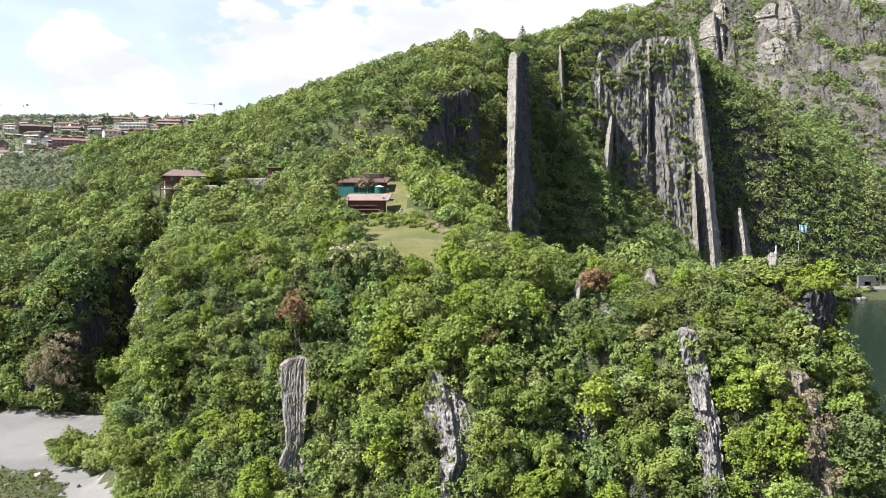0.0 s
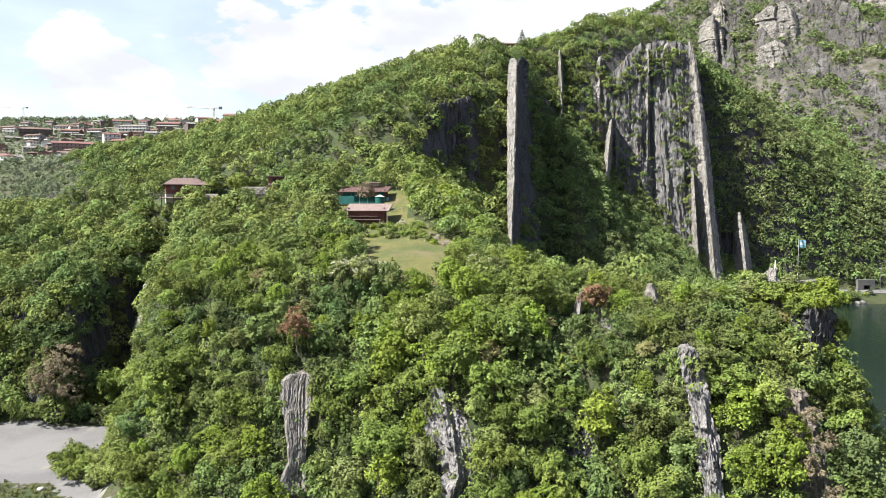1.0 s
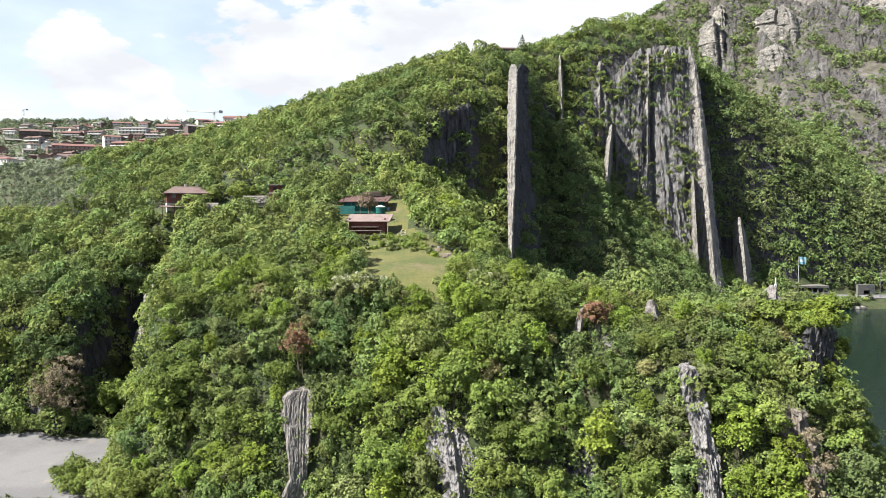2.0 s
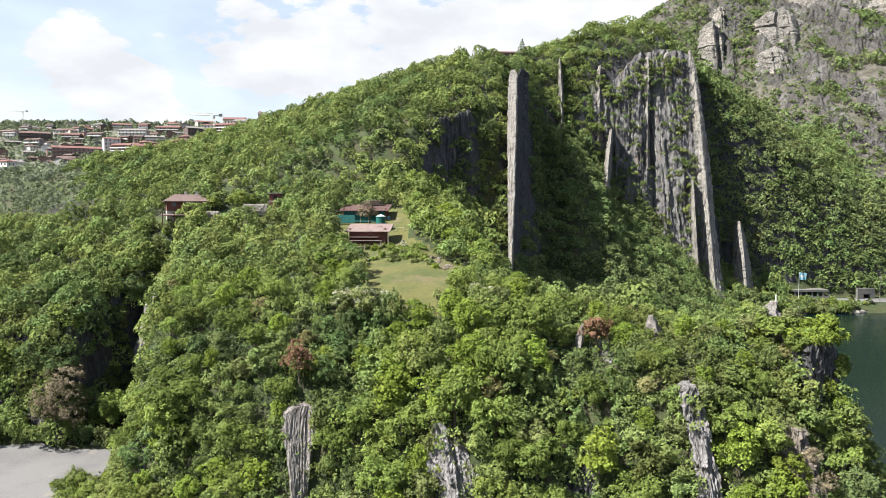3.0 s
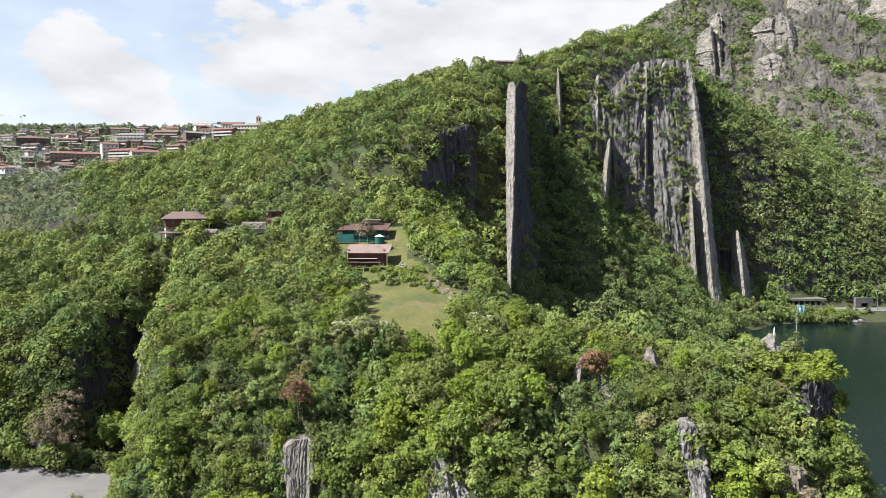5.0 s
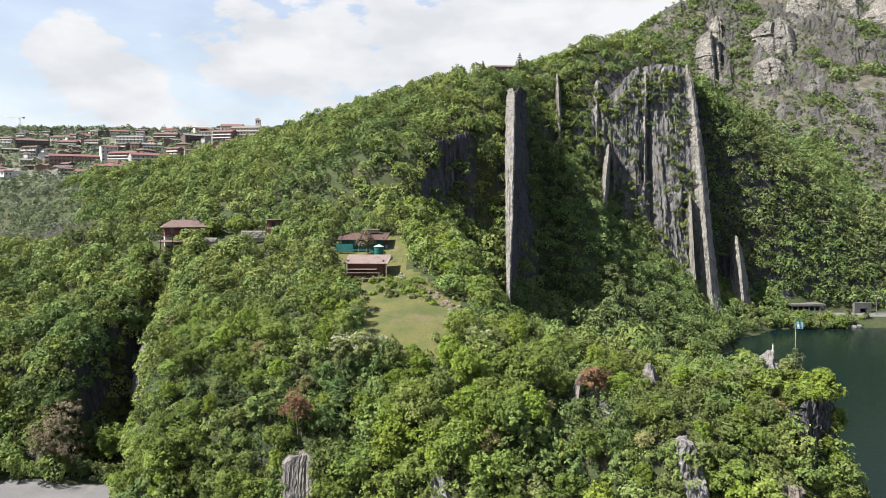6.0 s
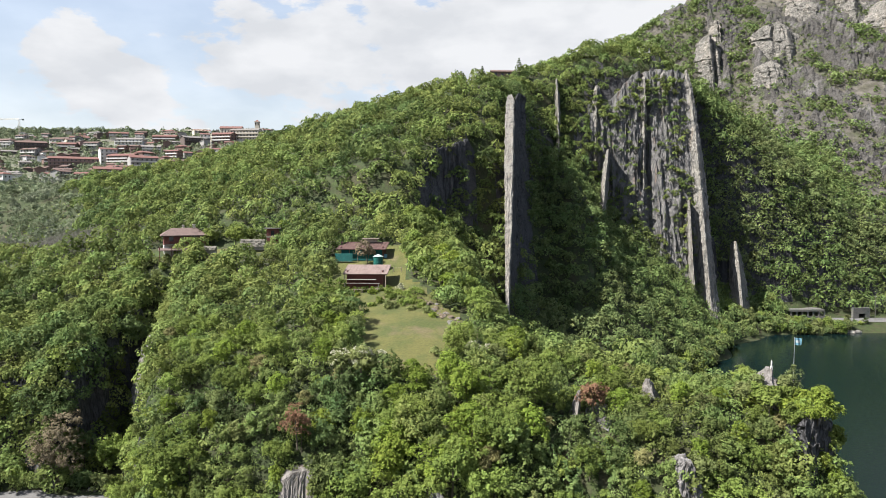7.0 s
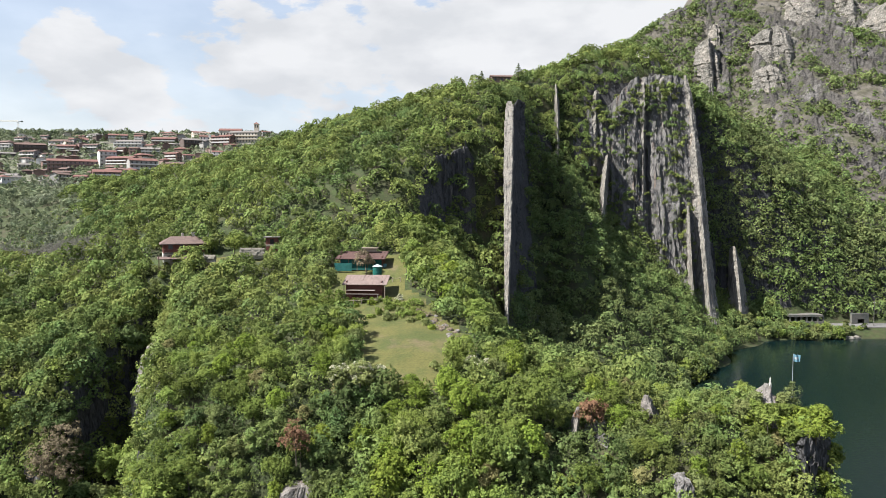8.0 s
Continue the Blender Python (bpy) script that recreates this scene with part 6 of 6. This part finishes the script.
for i in range(26):
    x = 150 + 60 * hash2(i, 71)
    boulder(x, 337.5 + 1.5 * hash2(i, 72), 0.3, 0.6 + 0.9 * hash2(i, 73), "rock", "pale boulder at the waterline of the far shore", 100 + i, "shore boulders")
for i, (x, y, r) in enumerate([(-66.5, 111.0, 0.6), (-60.2, 107.5, 0.5), (-57.6, 106.6, 0.45), (-63.4, 106.0, 0.4), (-69, 107, 0.5)]):
    boulder(x, y, float(lay(x, y)[0]) + 0.25 * r, r, "white_stone" if i == 0 else "rock", "whitish boulder beside the gravel lot", 140 + i, "boulders by the lot")
for i in range(14):
    x, y = -100 + 45 * hash2(i, 81), 146.5 + 1.5 * hash2(i, 82)
    boulder(x, y, float(lay(x, y)[0]) + 0.1, 0.4 + 0.5 * hash2(i, 83), "rock", "grey boulder along the back of the lot", 160 + i, "boulders by the lot")

for i in range(64):
    t = hash2(i, 86)
    x, y = -5.0 + 9.4 * t + 3.4 * (hash2(i, 85) - 0.5), 151.5 - 17 * t + 3.0 * (hash2(i, 88) - 0.5)
    boulder(x, y, float(lay(x, y)[0]) - 0.05, 0.28 + 0.5 * hash2(i, 87) ** 2, "earth" if i % 3 else "rock_near", "pale stone in the eroded bank of the meadow", 190 + i, "stones of the bank")
px = np.linspace(-420, -272, 60)
py = 548 + 9 * np.sin((px + 420) / 60)
v = [(x, y + dy, float(lay(x, y)[0]) + 0.5) for dy in (-2.6, 2.6) for x, y in zip(px, py)]
tagged(mesh_object("road", v, [(i, i + 1, 61 + i, 60 + i) for i in range(59)], [M["gravel"]]), "pale road below the village", "road", kind="structure")
wall = new("retaining_wall")
part("face", joined(*[box(px[i], py[i] - 3.2, float(lay(px[i], py[i])[0]) - 2.6, px[i + 1], py[i] - 2.7, float(lay(px[i], py[i])[0]) + 1.2) for i in range(59)]), M["concrete"], wall)
tagged(wall, "long grey retaining wall along the village road", "wall")


# ---------------------------------------------------------------- houses on the ridge
house(35, 379, 14, 3.0, 1, 2, 1, 5, "low ridge-top house under a brown tiled roof", d=8, z=132.0, chimney=False)
house(83, 391, 9, 3.0, 2, 2, 1, -10, "brown two-storey house on the wooded ridge", d=7, z=143.0)
house(113, 388, 6, 2.6, 1, 3, 4, 0, "small white cabin on the wooded ridge", d=5, z=148.5, balcony=False, chimney=False)
house(30, 400, 16, 3.0, 1, 5, 1, 8, "low farmhouse with brown roof behind the ridge", d=8, z=132.0, chimney=False)


# ---------------------------------------------------------------- single trees and shrubs
def at(top, x, y, z=None, s=1.0, sink=0.3):
    top.matrix_basis = Matrix.Translation((x, y, (float(lay(x, y)[0]) if z is None else z) - sink)) @ Matrix.Diagonal((s, s, s, 1))
    return top


rng = np.random.default_rng(29)
at(tree("tree", rng, "leaf_red", "rust red tree standing on a crag", radius=2.6, height=3.6, stem=0.8, n=2200, leaf=0.26, gap=0.42), 22.6, 102.2, 32.0)
at(tree("tree", rng, "leaf_red", "rust red half-bare tree above the pale slab", radius=2.9, height=5.6, stem=0.4, n=2300, leaf=0.22, gap=0.45), -22.4, 104.0, 26.8)
at(tree("tree", rng, "leaf_brown", "large brown half-bare tree at the back of the lot", radius=7.6, height=16.5, stem=2.0, n=9500, leaf=0.27, gap=0.55, lumps=30, trunk_r=0.35, limbs=10), -82.6, 147.0, 1.4)
for x, y, z, r, h in ((-16.8, 113.6, 35.8, 2.5, 3.0), (-13.6, 113.2, 35.8, 2.9, 3.8), (-11.2, 114.4, 36.2, 2.0, 2.6), (5.6, 117.0, 36.4, 2.2, 3.2), (8.6, 118.2, 36.2, 1.9, 2.6)):
    bush = tree("shrub", rng, "leaf_olive", "broad shrub covered in creamy white blossom at the meadow's lip", "shrub", radius=r, height=h, stem=0.2, n=1500, leaf=0.32, lumps=16)
    leaf_mesh("blossom", crown_leaves(rng, 1100, r * 1.06, h * 1.10, 0.17, 14, 1.0, 0.45) + np.array([0, 0, 0.2]), M["blossom"]).parent = bush
    at(bush, x, y, z)
for x, y, z, r in ((43.6, 80.0, 15.5, 1.7), (45.6, 80.6, 18.5, 1.6), (44.4, 81.4, 21.5, 1.4), (46.0, 79.0, 12.5, 1.5)):
    at(tree("shrub", rng, "leaf_brown", "dry brown ivy clinging to the crag", "ivy", radius=r, height=r * 1.6, stem=0.1, n=1100, leaf=0.18, gap=0.5, trunk_r=0.05, group="dry ivy of the crag"), x, y, z)
for x, y, r in ((50.9, 89.2, 1.3), (51.6, 88.0, 1.5), (50.2, 87.4, 1.5), (53.2, 88.8, 1.6), (52.0, 86.6, 1.6), (53.8, 87.4, 1.6), (50.0, 86.0, 1.6), (52.4, 89.8, 1.3), (49.2, 88.4, 1.3), (54.6, 89.6, 1.5)):
    at(tree("shrub", rng, "leaf", "leafy bush on the steep bank below the promontory", "shrub", radius=r, height=r * 1.6, stem=0.2, n=1000, leaf=0.25, lumps=10, group="bushes of the bank"), x, y, sink=0.5)
for i in range(16):
    x, y = 50.0 + 10.0 * hash2(i, 101), 77.0 + 4.5 * hash2(i, 102)
    at(tree("shrub", rng, ("leaf", "leaf_light", "leaf_olive")[i % 3], "leafy bush on the steep bank below the promontory", "shrub", radius=1.5 + 0.7 * hash2(i, 103), height=2.4 + hash2(i, 104), stem=0.2, n=900, leaf=0.26, lumps=10, group="bushes of the bank"), x, y, sink=0.5)
at(tree("shrub", rng, "blossom", "small white-blossoming shrub beside the hut", "shrub", radius=1.0, height=1.8, stem=0.1, n=260, leaf=0.25), -9.6, 159.5)
at(tree("tree", rng, "leaf_olive", "slender pale-flowering tree beside the huts", radius=3.2, height=5.8, stem=2.6, n=2200, leaf=0.32, gap=0.45), -26.4, 163.0)
at(tree("tree", rng, "leaf_brown", "brown half-bare tree in front of the upper hut", radius=3.2, height=5.0, stem=2.4, n=1900, leaf=0.26, gap=0.45), -19.4, 177.0)
at(tree("tree", rng, "leaf_light", "yellow-green tree overhanging the promontory cliff", radius=3.2, height=4.4, stem=0.8, n=3200, leaf=0.28), 51.0, 92.2, 33.0)
at(tree("tree", rng, "leaf_light", "yellow-green tree beside the promontory cliff", radius=2.3, height=3.4, stem=0.6, n=2200, leaf=0.26), 54.2, 95.0, 28.8)
at(tree("tree", rng, "leaf", "round leafy tree on its own in the garden", radius=3.4, height=5.6, stem=3.0, n=2400, leaf=0.34), -59.5, 199.5)
for x, y, z, r, mt in ((-91.5, 152.0, 14.0, 5.2, "leaf_dark"), (-85.0, 151.5, 13.0, 4.8, "leaf_dark"), (-97.5, 152.5, 14.0, 4.8, "leaf"), (-80.5, 152.0, 4.0, 4.4, "leaf_dark"), (-75.0, 152.0, 3.0, 4.2, "leaf"), (-103, 153, 16, 4.6, "leaf_dark"), (-68.5, 152.5, 6.0, 4.2, "leaf"), (-86.5, 158.0, 22.5, 4.6, "leaf"), (-79.0, 173.0, 27.0, 4.2, "leaf_dark")):
    at(tree("tree", rng, mt, "large leafy tree before the shaded quarry recess", radius=r, height=r * 1.8, stem=1.5, n=3000, leaf=0.36, lumps=24, group="trees of the quarry"), x, y, z)
for x, y, z, r, mt in ((48.2, 92.6, 32.4, 2.0, "leaf"), (53.6, 93.6, 28.6, 2.2, "leaf"), (46.2, 96.0, 34.2, 1.7, "leaf"), (52.0, 97.5, 33.6, 1.9, "leaf_light"), (44.0, 99.5, 34.4, 1.4, "leaf_olive"), (50.8, 100.8, 35.6, 1.0, "leaf_olive"), (46.4, 100.5, 36.0, 0.9, "leaf_olive"), (47.6, 97.6, 34.4, 1.4, "leaf"), (49.8, 98.2, 34.4, 1.4, "leaf"), (45.4, 98.8, 35.0, 1.2, "leaf"), (50.8, 95.6, 32.6, 1.8, "leaf"), (48.6, 95.0, 33.0, 1.6, "leaf_light")):
    at(tree("tree", rng, mt, "small leafy tree on the rocky promontory", radius=r, height=r * 1.5, stem=0.5, n=1500, leaf=0.30, lumps=16, trunk_r=0.09, group="trees of the promontory"), x, y, z)
for i in range(64):
    x, y = 138 + 66 * hash2(i, 95), 331.5 + 11.0 * hash2(i, 96)
    at(tree("shrub", rng, ("leaf", "leaf_dark", "leaf_olive")[i % 3], "leafy shrub on the far lake shore", "shrub", radius=2.4 + 1.8 * hash2(i, 97), height=3.8 + 2.6 * hash2(i, 98), stem=0.3, n=520, leaf=0.62, lumps=9, group="shrubs of the far shore"), x, y, max(0.4, float(lay(x, y)[0])))
for x, y, r in ((-8.5, 201.5, 3.2), (-4.5, 203.0, 2.8), (-6.5, 206.5, 3.4), (-2.5, 208.0, 2.6), (0.5, 212.5, 2.8), (-3.5, 213.5, 3.2), (0.8, 215.5, 3.0), (-1.8, 218.0, 3.4), (1.6, 219.5, 3.0)):
    at(tree("tree", rng, "leaf", "broadleaf tree at the lip of the dark shoulder cliff", radius=r, height=r * 1.9, stem=1.5, n=1500, leaf=0.42, group="trees of the shoulder"), x, y)
for x, y, r, mt in ((-4.2, 176.5, 3.4, "leaf"), (-0.4, 172.0, 3.8, "leaf_light"), (-3.4, 167.5, 3.0, "leaf_light"), (2.4, 166.0, 3.8, "leaf_light"), (-0.2, 161.5, 3.4, "leaf_light"), (4.6, 159.0, 3.6, "leaf"), (1.8, 155.0, 3.0, "leaf_light"), (5.6, 151.0, 3.4, "leaf"), (7.4, 144.5, 3.2, "leaf"), (8.6, 138.0, 2.8, "leaf"), (-7.2, 181.5, 3.0, "leaf")):
    at(tree("tree", rng, mt, "tall fresh green tree at the edge of the meadow", radius=r, height=r * 1.75, stem=1.0, n=2600, leaf=0.30, lumps=26, group="trees of the meadow edge"), x, y)
for x, y, r in ((-23.5, 151.0, 3.6), (-27.0, 147.0, 3.8), (-22.5, 144.5, 3.2), (-25.5, 140.0, 3.6), (-20.5, 138.0, 3.0), (-23.0, 133.0, 3.2)):
    at(tree("tree", rng, "leaf", "dense dark green tree shading the meadow", radius=r, height=r * 1.8, stem=1.0, n=2600, leaf=0.30, lumps=26, group="trees of the meadow edge"), x, y)
for i in range(9):
    at(tree("shrub", rng, ("leaf_olive", "leaf", "leaf_light")[i % 3], "low hedge bush below the red hut", "shrub", radius=1.0, height=1.5, stem=0.1, n=500, leaf=0.22, lumps=8, trunk_r=0.05, group="bushes below the hut"), -23.2 + 1.35 * i, 160.6 - 0.09 * i + 0.5 * hash2(i, 105))
for x, y, r in ((-8.6, 181.0, 2.4), (-7.4, 176.0, 2.2), (-7.0, 171.0, 2.0)):
    at(tree("tree", rng, "leaf", "leafy tree beside the upper hut", radius=r, height=r * 1.7, stem=0.8, n=1300, leaf=0.32, group="trees round the huts"), x, y)
for x, y, r in ((-87, 196.5, 2.6), (-71.5, 196.5, 2.0), (-86, 198.5, 2.6), (-71, 200, 2.6), (-68.5, 206, 2.8)):
    at(tree("tree", rng, "leaf", "leafy tree screening the hillside house", radius=r, height=r * 1.7, stem=1.0, n=1300, leaf=0.34, group="trees round the house"), x, y)
for x, y, r in ((-84.5, 198.5, 2.2), (-81.5, 198.0, 2.3), (-78.0, 197.4, 2.4), (-74.8, 197.2, 2.3), (-72.0, 197.5, 2.2), (-79.8, 200.4, 1.6), (-76.0, 199.4, 1.7), (-63.0, 194.5, 1.5), (-58.5, 193.5, 1.7), (-54.0, 193.5, 1.5), (-49.0, 194.5, 1.6), (-46.5, 196.0, 1.5)):
    at(tree("shrub", rng, "leaf_olive", "low garden bush below the terrace", "shrub", radius=r, height=r * 1.3, stem=0.1, n=600, leaf=0.28, lumps=8, trunk_r=0.05, group="garden bushes"), x, y)
for i in range(26):
    x, y = -89 + 24 * hash2(i, 131), 184 + 12 * hash2(i, 132)
    at(tree("shrub", rng, ("leaf", "leaf_olive", "leaf_light")[i % 3], "leafy bush on the bank below the house", "shrub", radius=1.3 + 0.9 * hash2(i, 133), height=1.8 + 1.2 * hash2(i, 134), stem=0.1, n=520, leaf=0.3, lumps=9, trunk_r=0.05, group="bushes below the house"), x, y)
at(tree("tree", rng, "leaf", "small leafy tree in the garden", radius=2.2, height=4.0, stem=2.0, n=800, leaf=0.4), -55.5, 202.0)
at(tree("tree", rng, "leaf_light", "fresh green garden tree beside the shed", radius=2.6, height=5.2, stem=2.0, n=1000, leaf=0.42), -46.5, 203.0)
for i, (x, y, r, h, mt) in enumerate([(-11.5, 147, 1.8, 2.2, "leaf_olive"), (-9.0, 150, 1.6, 1.8, "leaf_olive"), (-13.5, 151, 1.4, 1.6, "leaf"), (0.5, 119, 1.6, 2.6, "leaf_light"), (-1.5, 121, 1.2, 1.8, "leaf_olive"), (-20, 158, 1.3, 1.2, "leaf_light"),
                                      (-16, 158.5, 1.4, 1.1, "leaf_light"), (-6.0, 149.5, 2.3, 1.4, "leaf"), (-4.4, 147.0, 2.0, 1.2, "leaf"), (-10.2, 146.5, 2.2, 0.9, "leaf_olive"), (-7.8, 148.2, 2.4, 1.1, "leaf"), (-11.6, 153.6, 2.1, 1.0, "leaf"), (-6.2, 144.4, 1.2, 0.8, "leaf_olive"), (-15.2, 149.0, 1.1, 0.8, "leaf"), (-5.4, 154.8, 2.4, 1.6, "leaf"), (-9.0, 156.2, 2.0, 0.9, "leaf"), (-2.0, 140.6, 1.2, 1.0, "leaf_light"), (-12.5, 158, 1.1, 1.3, "leaf"), (-3, 143, 1.3, 1.4, "leaf_olive"), (-7.5, 153.5, 1.5, 1.7, "leaf")]):
    at(tree("shrub", rng, mt, "low leafy shrub on the grassy bank", "shrub", radius=r, height=h, stem=0.1, n=700, leaf=0.26, lumps=7, trunk_r=0.06), x, y)


for i in range(16):
    x, y = 176 + 2.6 * i + hash2(i, 121), 344.5 + 2.0 * hash2(i, 122)
    at(tree("shrub", rng, ("leaf", "leaf_dark")[i % 2], "low bush on the bank below the lakeside road", "shrub", radius=1.3 + 0.9 * hash2(i, 123), height=1.8 + 1.6 * hash2(i, 124), stem=0.2, n=360, leaf=0.42, lumps=8, group="bushes of the road bank"), x, y)
for x, y, r, mt in ((46.8, 99.6, 0.9, "leaf_olive"), (47.6, 98.4, 1.0, "leaf"), (45.4, 100.8, 0.9, "leaf_olive"), (50.2, 99.4, 0.9, "leaf"), (51.2, 101.2, 1.1, "leaf_olive"), (50.6, 97.8, 1.1, "leaf"), (44.2, 101.6, 0.9, "leaf"), (48.9, 97.2, 1.0, "leaf_light"), (46.0, 97.6, 1.1, "leaf_light"), (51.8, 99.4, 1.2, "leaf")):
    at(tree("shrub", rng, mt, "low scrub on the rocky top of the promontory", "shrub", radius=r, height=r * 1.3, stem=0.1, n=600, leaf=0.18, lumps=10, trunk_r=0.04, group="scrub of the promontory"), x, y)
at(tree("tree", rng, "leaf_olive", "thin airy tree beside the flagpole", radius=1.5, height=4.6, stem=1.6, n=900, leaf=0.2, gap=0.4, trunk_r=0.08), 53.0, 102.2, 33.4)
for i, (x, y, r) in enumerate(((46.2, 98.6, 0.55), (47.3, 99.8, 0.4), (50.0, 100.4, 0.5), (45.0, 99.4, 0.45), (48.4, 97.8, 0.6), (49.6, 98.8, 0.35), (44.4, 98.0, 0.6))):
    boulder(x, y, float(lay(x, y)[0]) + 0.1, r, "rock_pale", "pale stone on the top of the promontory", 300 + i, "stones of the promontory")
for x, y, r in ((22.0, 95.6, 1.1), (23.4, 94.4, 1.2), (24.6, 95.8, 1.1), (21.0, 96.8, 1.0), (25.4, 94.0, 1.2), (22.4, 93.0, 1.2), (23.8, 97.2, 0.9)):
    at(tree("shrub", rng, "leaf", "low bush on the ledge below the rust red tree", "shrub", radius=r, height=r * 1.4, stem=0.1, n=700, leaf=0.2, lumps=10, trunk_r=0.05, group="bushes of the ledge"), x, y)
SHORE_X, SHORE_Y = [82, 87, 101, 120, 137, 150, 176], [232, 242, 263, 291, 323, 327, 331]
for i in range(96):
    y = 230 + 99 * hash2(i, 111)
    x = float(np.interp(y, SHORE_Y, SHORE_X)) + 1.5 - 6.0 * hash2(i, 112)
    at(tree("shrub", rng, ("leaf_dark", "leaf", "leaf_dark", "leaf_olive")[i % 4], "leafy bush hanging over the lake shore", "shrub", radius=2.2 + 2.0 * hash2(i, 113), height=3.5 + 3.0 * hash2(i, 114), stem=0.3, n=520, leaf=0.5, lumps=10, group="bushes of the near shore"), x, y, max(0.4, float(lay(x, y)[0])))


def conifer(x, y, z, h, label):
    top = new("pine")
    part("trunk", tube((0, 0, -1), (0, 0, h), 0.22, 0.05, 7), M["bark"], top)
    r = np.random.default_rng(abs(int(x * 10)) + 5)
    q = []
    for k in range(9):
        t = k / 8
        zz, rad = h * (0.25 + 0.72 * t), (1 - t) * h * 0.36 + 0.25
        n = int(60 + 90 * (1 - t))
        a, d = r.uniform(0, 6.28, n), np.sqrt(r.uniform(0.02, 1, n)) * rad
        p = np.stack([d * np.cos(a), d * np.sin(a), zz - 0.25 * d + r.normal(size=n) * 0.12], 1)
        u = np.stack([np.cos(a), np.sin(a), np.full(n, -0.3)], 1)
        w = np.stack([-np.sin(a), np.cos(a), r.normal(size=n) * 0.4], 1)
        q.append(np.stack([p - u * 0.3, p - w * 0.16, p + u * 0.34, p + w * 0.16], 1))
    c = leaf_mesh("crown", np.concatenate(q), M["leaf_dark"])
    c.parent = top
    top.matrix_basis = pose(x, y, z)
    tagged(top, label, "pine tree", "ridge pines")


conifer(41.8, 369, 131.5, 9.5, "dark pine standing out on the ridge line")
conifer(22.5, 370, 129.0, 8.0, "slim dark pine on the ridge line")
for i in range(9):
    x, y = -420 + 220 * hash2(i, 91), 640 + 200 * hash2(i, 92)
    conifer(x, y, float(lay(x, y)[0]), 9 + 5 * hash2(i, 93), "dark cypress-like conifer between village houses")
# grey leafless thicket on the lower left slope
gx, gy = scatter(rng, -182, -106, 214, 280, 1.7, lambda x, y: (np.abs((x + 142) * 0.52 + (y - 244) * 0.854) < 11 + 4 * fbm(x / 9, y / 9, 63)))
M["twigs"] = material("grey_twigs", (0.148, 0.145, 0.127), rough=0.95, island=0.15, cells=0.15, spec=0.1, translucent=0.45)
tagged(leaf_mesh("thicket", tufts(rng, [(x, y, z, rng.uniform(0.8, 1.3)) for x, y, z in zip(gx, gy, lay(gx, gy))], 84, 1.6, 3.4, 0.22), M["twigs"]), "grey leafless thicket of young trees", "thicket", kind="stuff")
# grass tufts on the meadow
gx, gy = scatter(rng, -30, 6, 114, 188, 0.55, lambda x, y: lawn(x, y) > 0.5)
M["blades"] = material("long_grass", (0.111, 0.122, 0.0444), rough=0.8, island=0.12, translucent=0.55, coords="World", tints=[((0.126, 0.111, 0.0555), 0.15, 0.55, 0.7)])
tagged(leaf_mesh("grass", tufts(rng, [(x, y, z, rng.uniform(0.25, 0.75)) for x, y, z in zip(gx, gy, lay(gx, gy))], 10, 0.42, 0.13, 0.12, lumps=3, sink=0.08), M["blades"]), "rough long grass of the meadow", "grass", kind="stuff")
gx, gy = scatter(rng, -85, -46, 90, 118, 1.1, lambda x, y: lot(x, y) < 0.5)
tagged(leaf_mesh("grass", tufts(rng, [(x, y, z, rng.uniform(0.6, 1.6)) for x, y, z in zip(gx, gy, lay(gx, gy))], 16, 0.6, 0.5, 0.24, lumps=3, sink=0.08), M["blades"]), "weedy grass strip beside the gravel lot", "grass", kind="stuff")
gx, gy = scatter(rng, 42, 53, 95, 104, 0.45, lambda x, y: lay(x, y) > 33)
tagged(leaf_mesh("grass", tufts(rng, [(x, y, z, rng.uniform(0.5, 1.2)) for x, y, z in zip(gx, gy, lay(gx, gy))], 14, 0.5, 0.35, 0.16, lumps=3, sink=0.08), M["blades"]), "dry grass on the top of the promontory", "grass", kind="stuff")
# bushes at the edge of the lot
for i, (x, y, r, h, mt) in enumerate([(-65.5, 119, 4.6, 5.0, "leaf"), (-62.5, 115, 3.8, 4.6, "leaf"), (-68.5, 122.5, 3.2, 3.6, "leaf_olive"), (-61, 122, 3.2, 5.0, "leaf_light"), (-57.5, 112, 2.6, 4.0, "leaf_olive"), (-98, 148, 3.4, 4.5, "leaf_dark"), (-93, 147.5, 3.0, 4.2, "leaf"), (-79, 148.5, 3.2, 4.6, "leaf_dark"),
                                      (-74, 147.5, 2.8, 3.6, "leaf_olive"), (-70, 146, 2.6, 3.4, "leaf"), (-67, 140, 3.0, 4.5, "leaf"), (-104, 147, 3.4, 5.0, "leaf")]):
    at(tree("shrub", rng, mt, "large leafy bush at the edge of the gravel lot", "shrub", radius=r, height=h, stem=0.2, n=2200, leaf=0.36, lumps=14, group="bushes round the lot"), x, y)
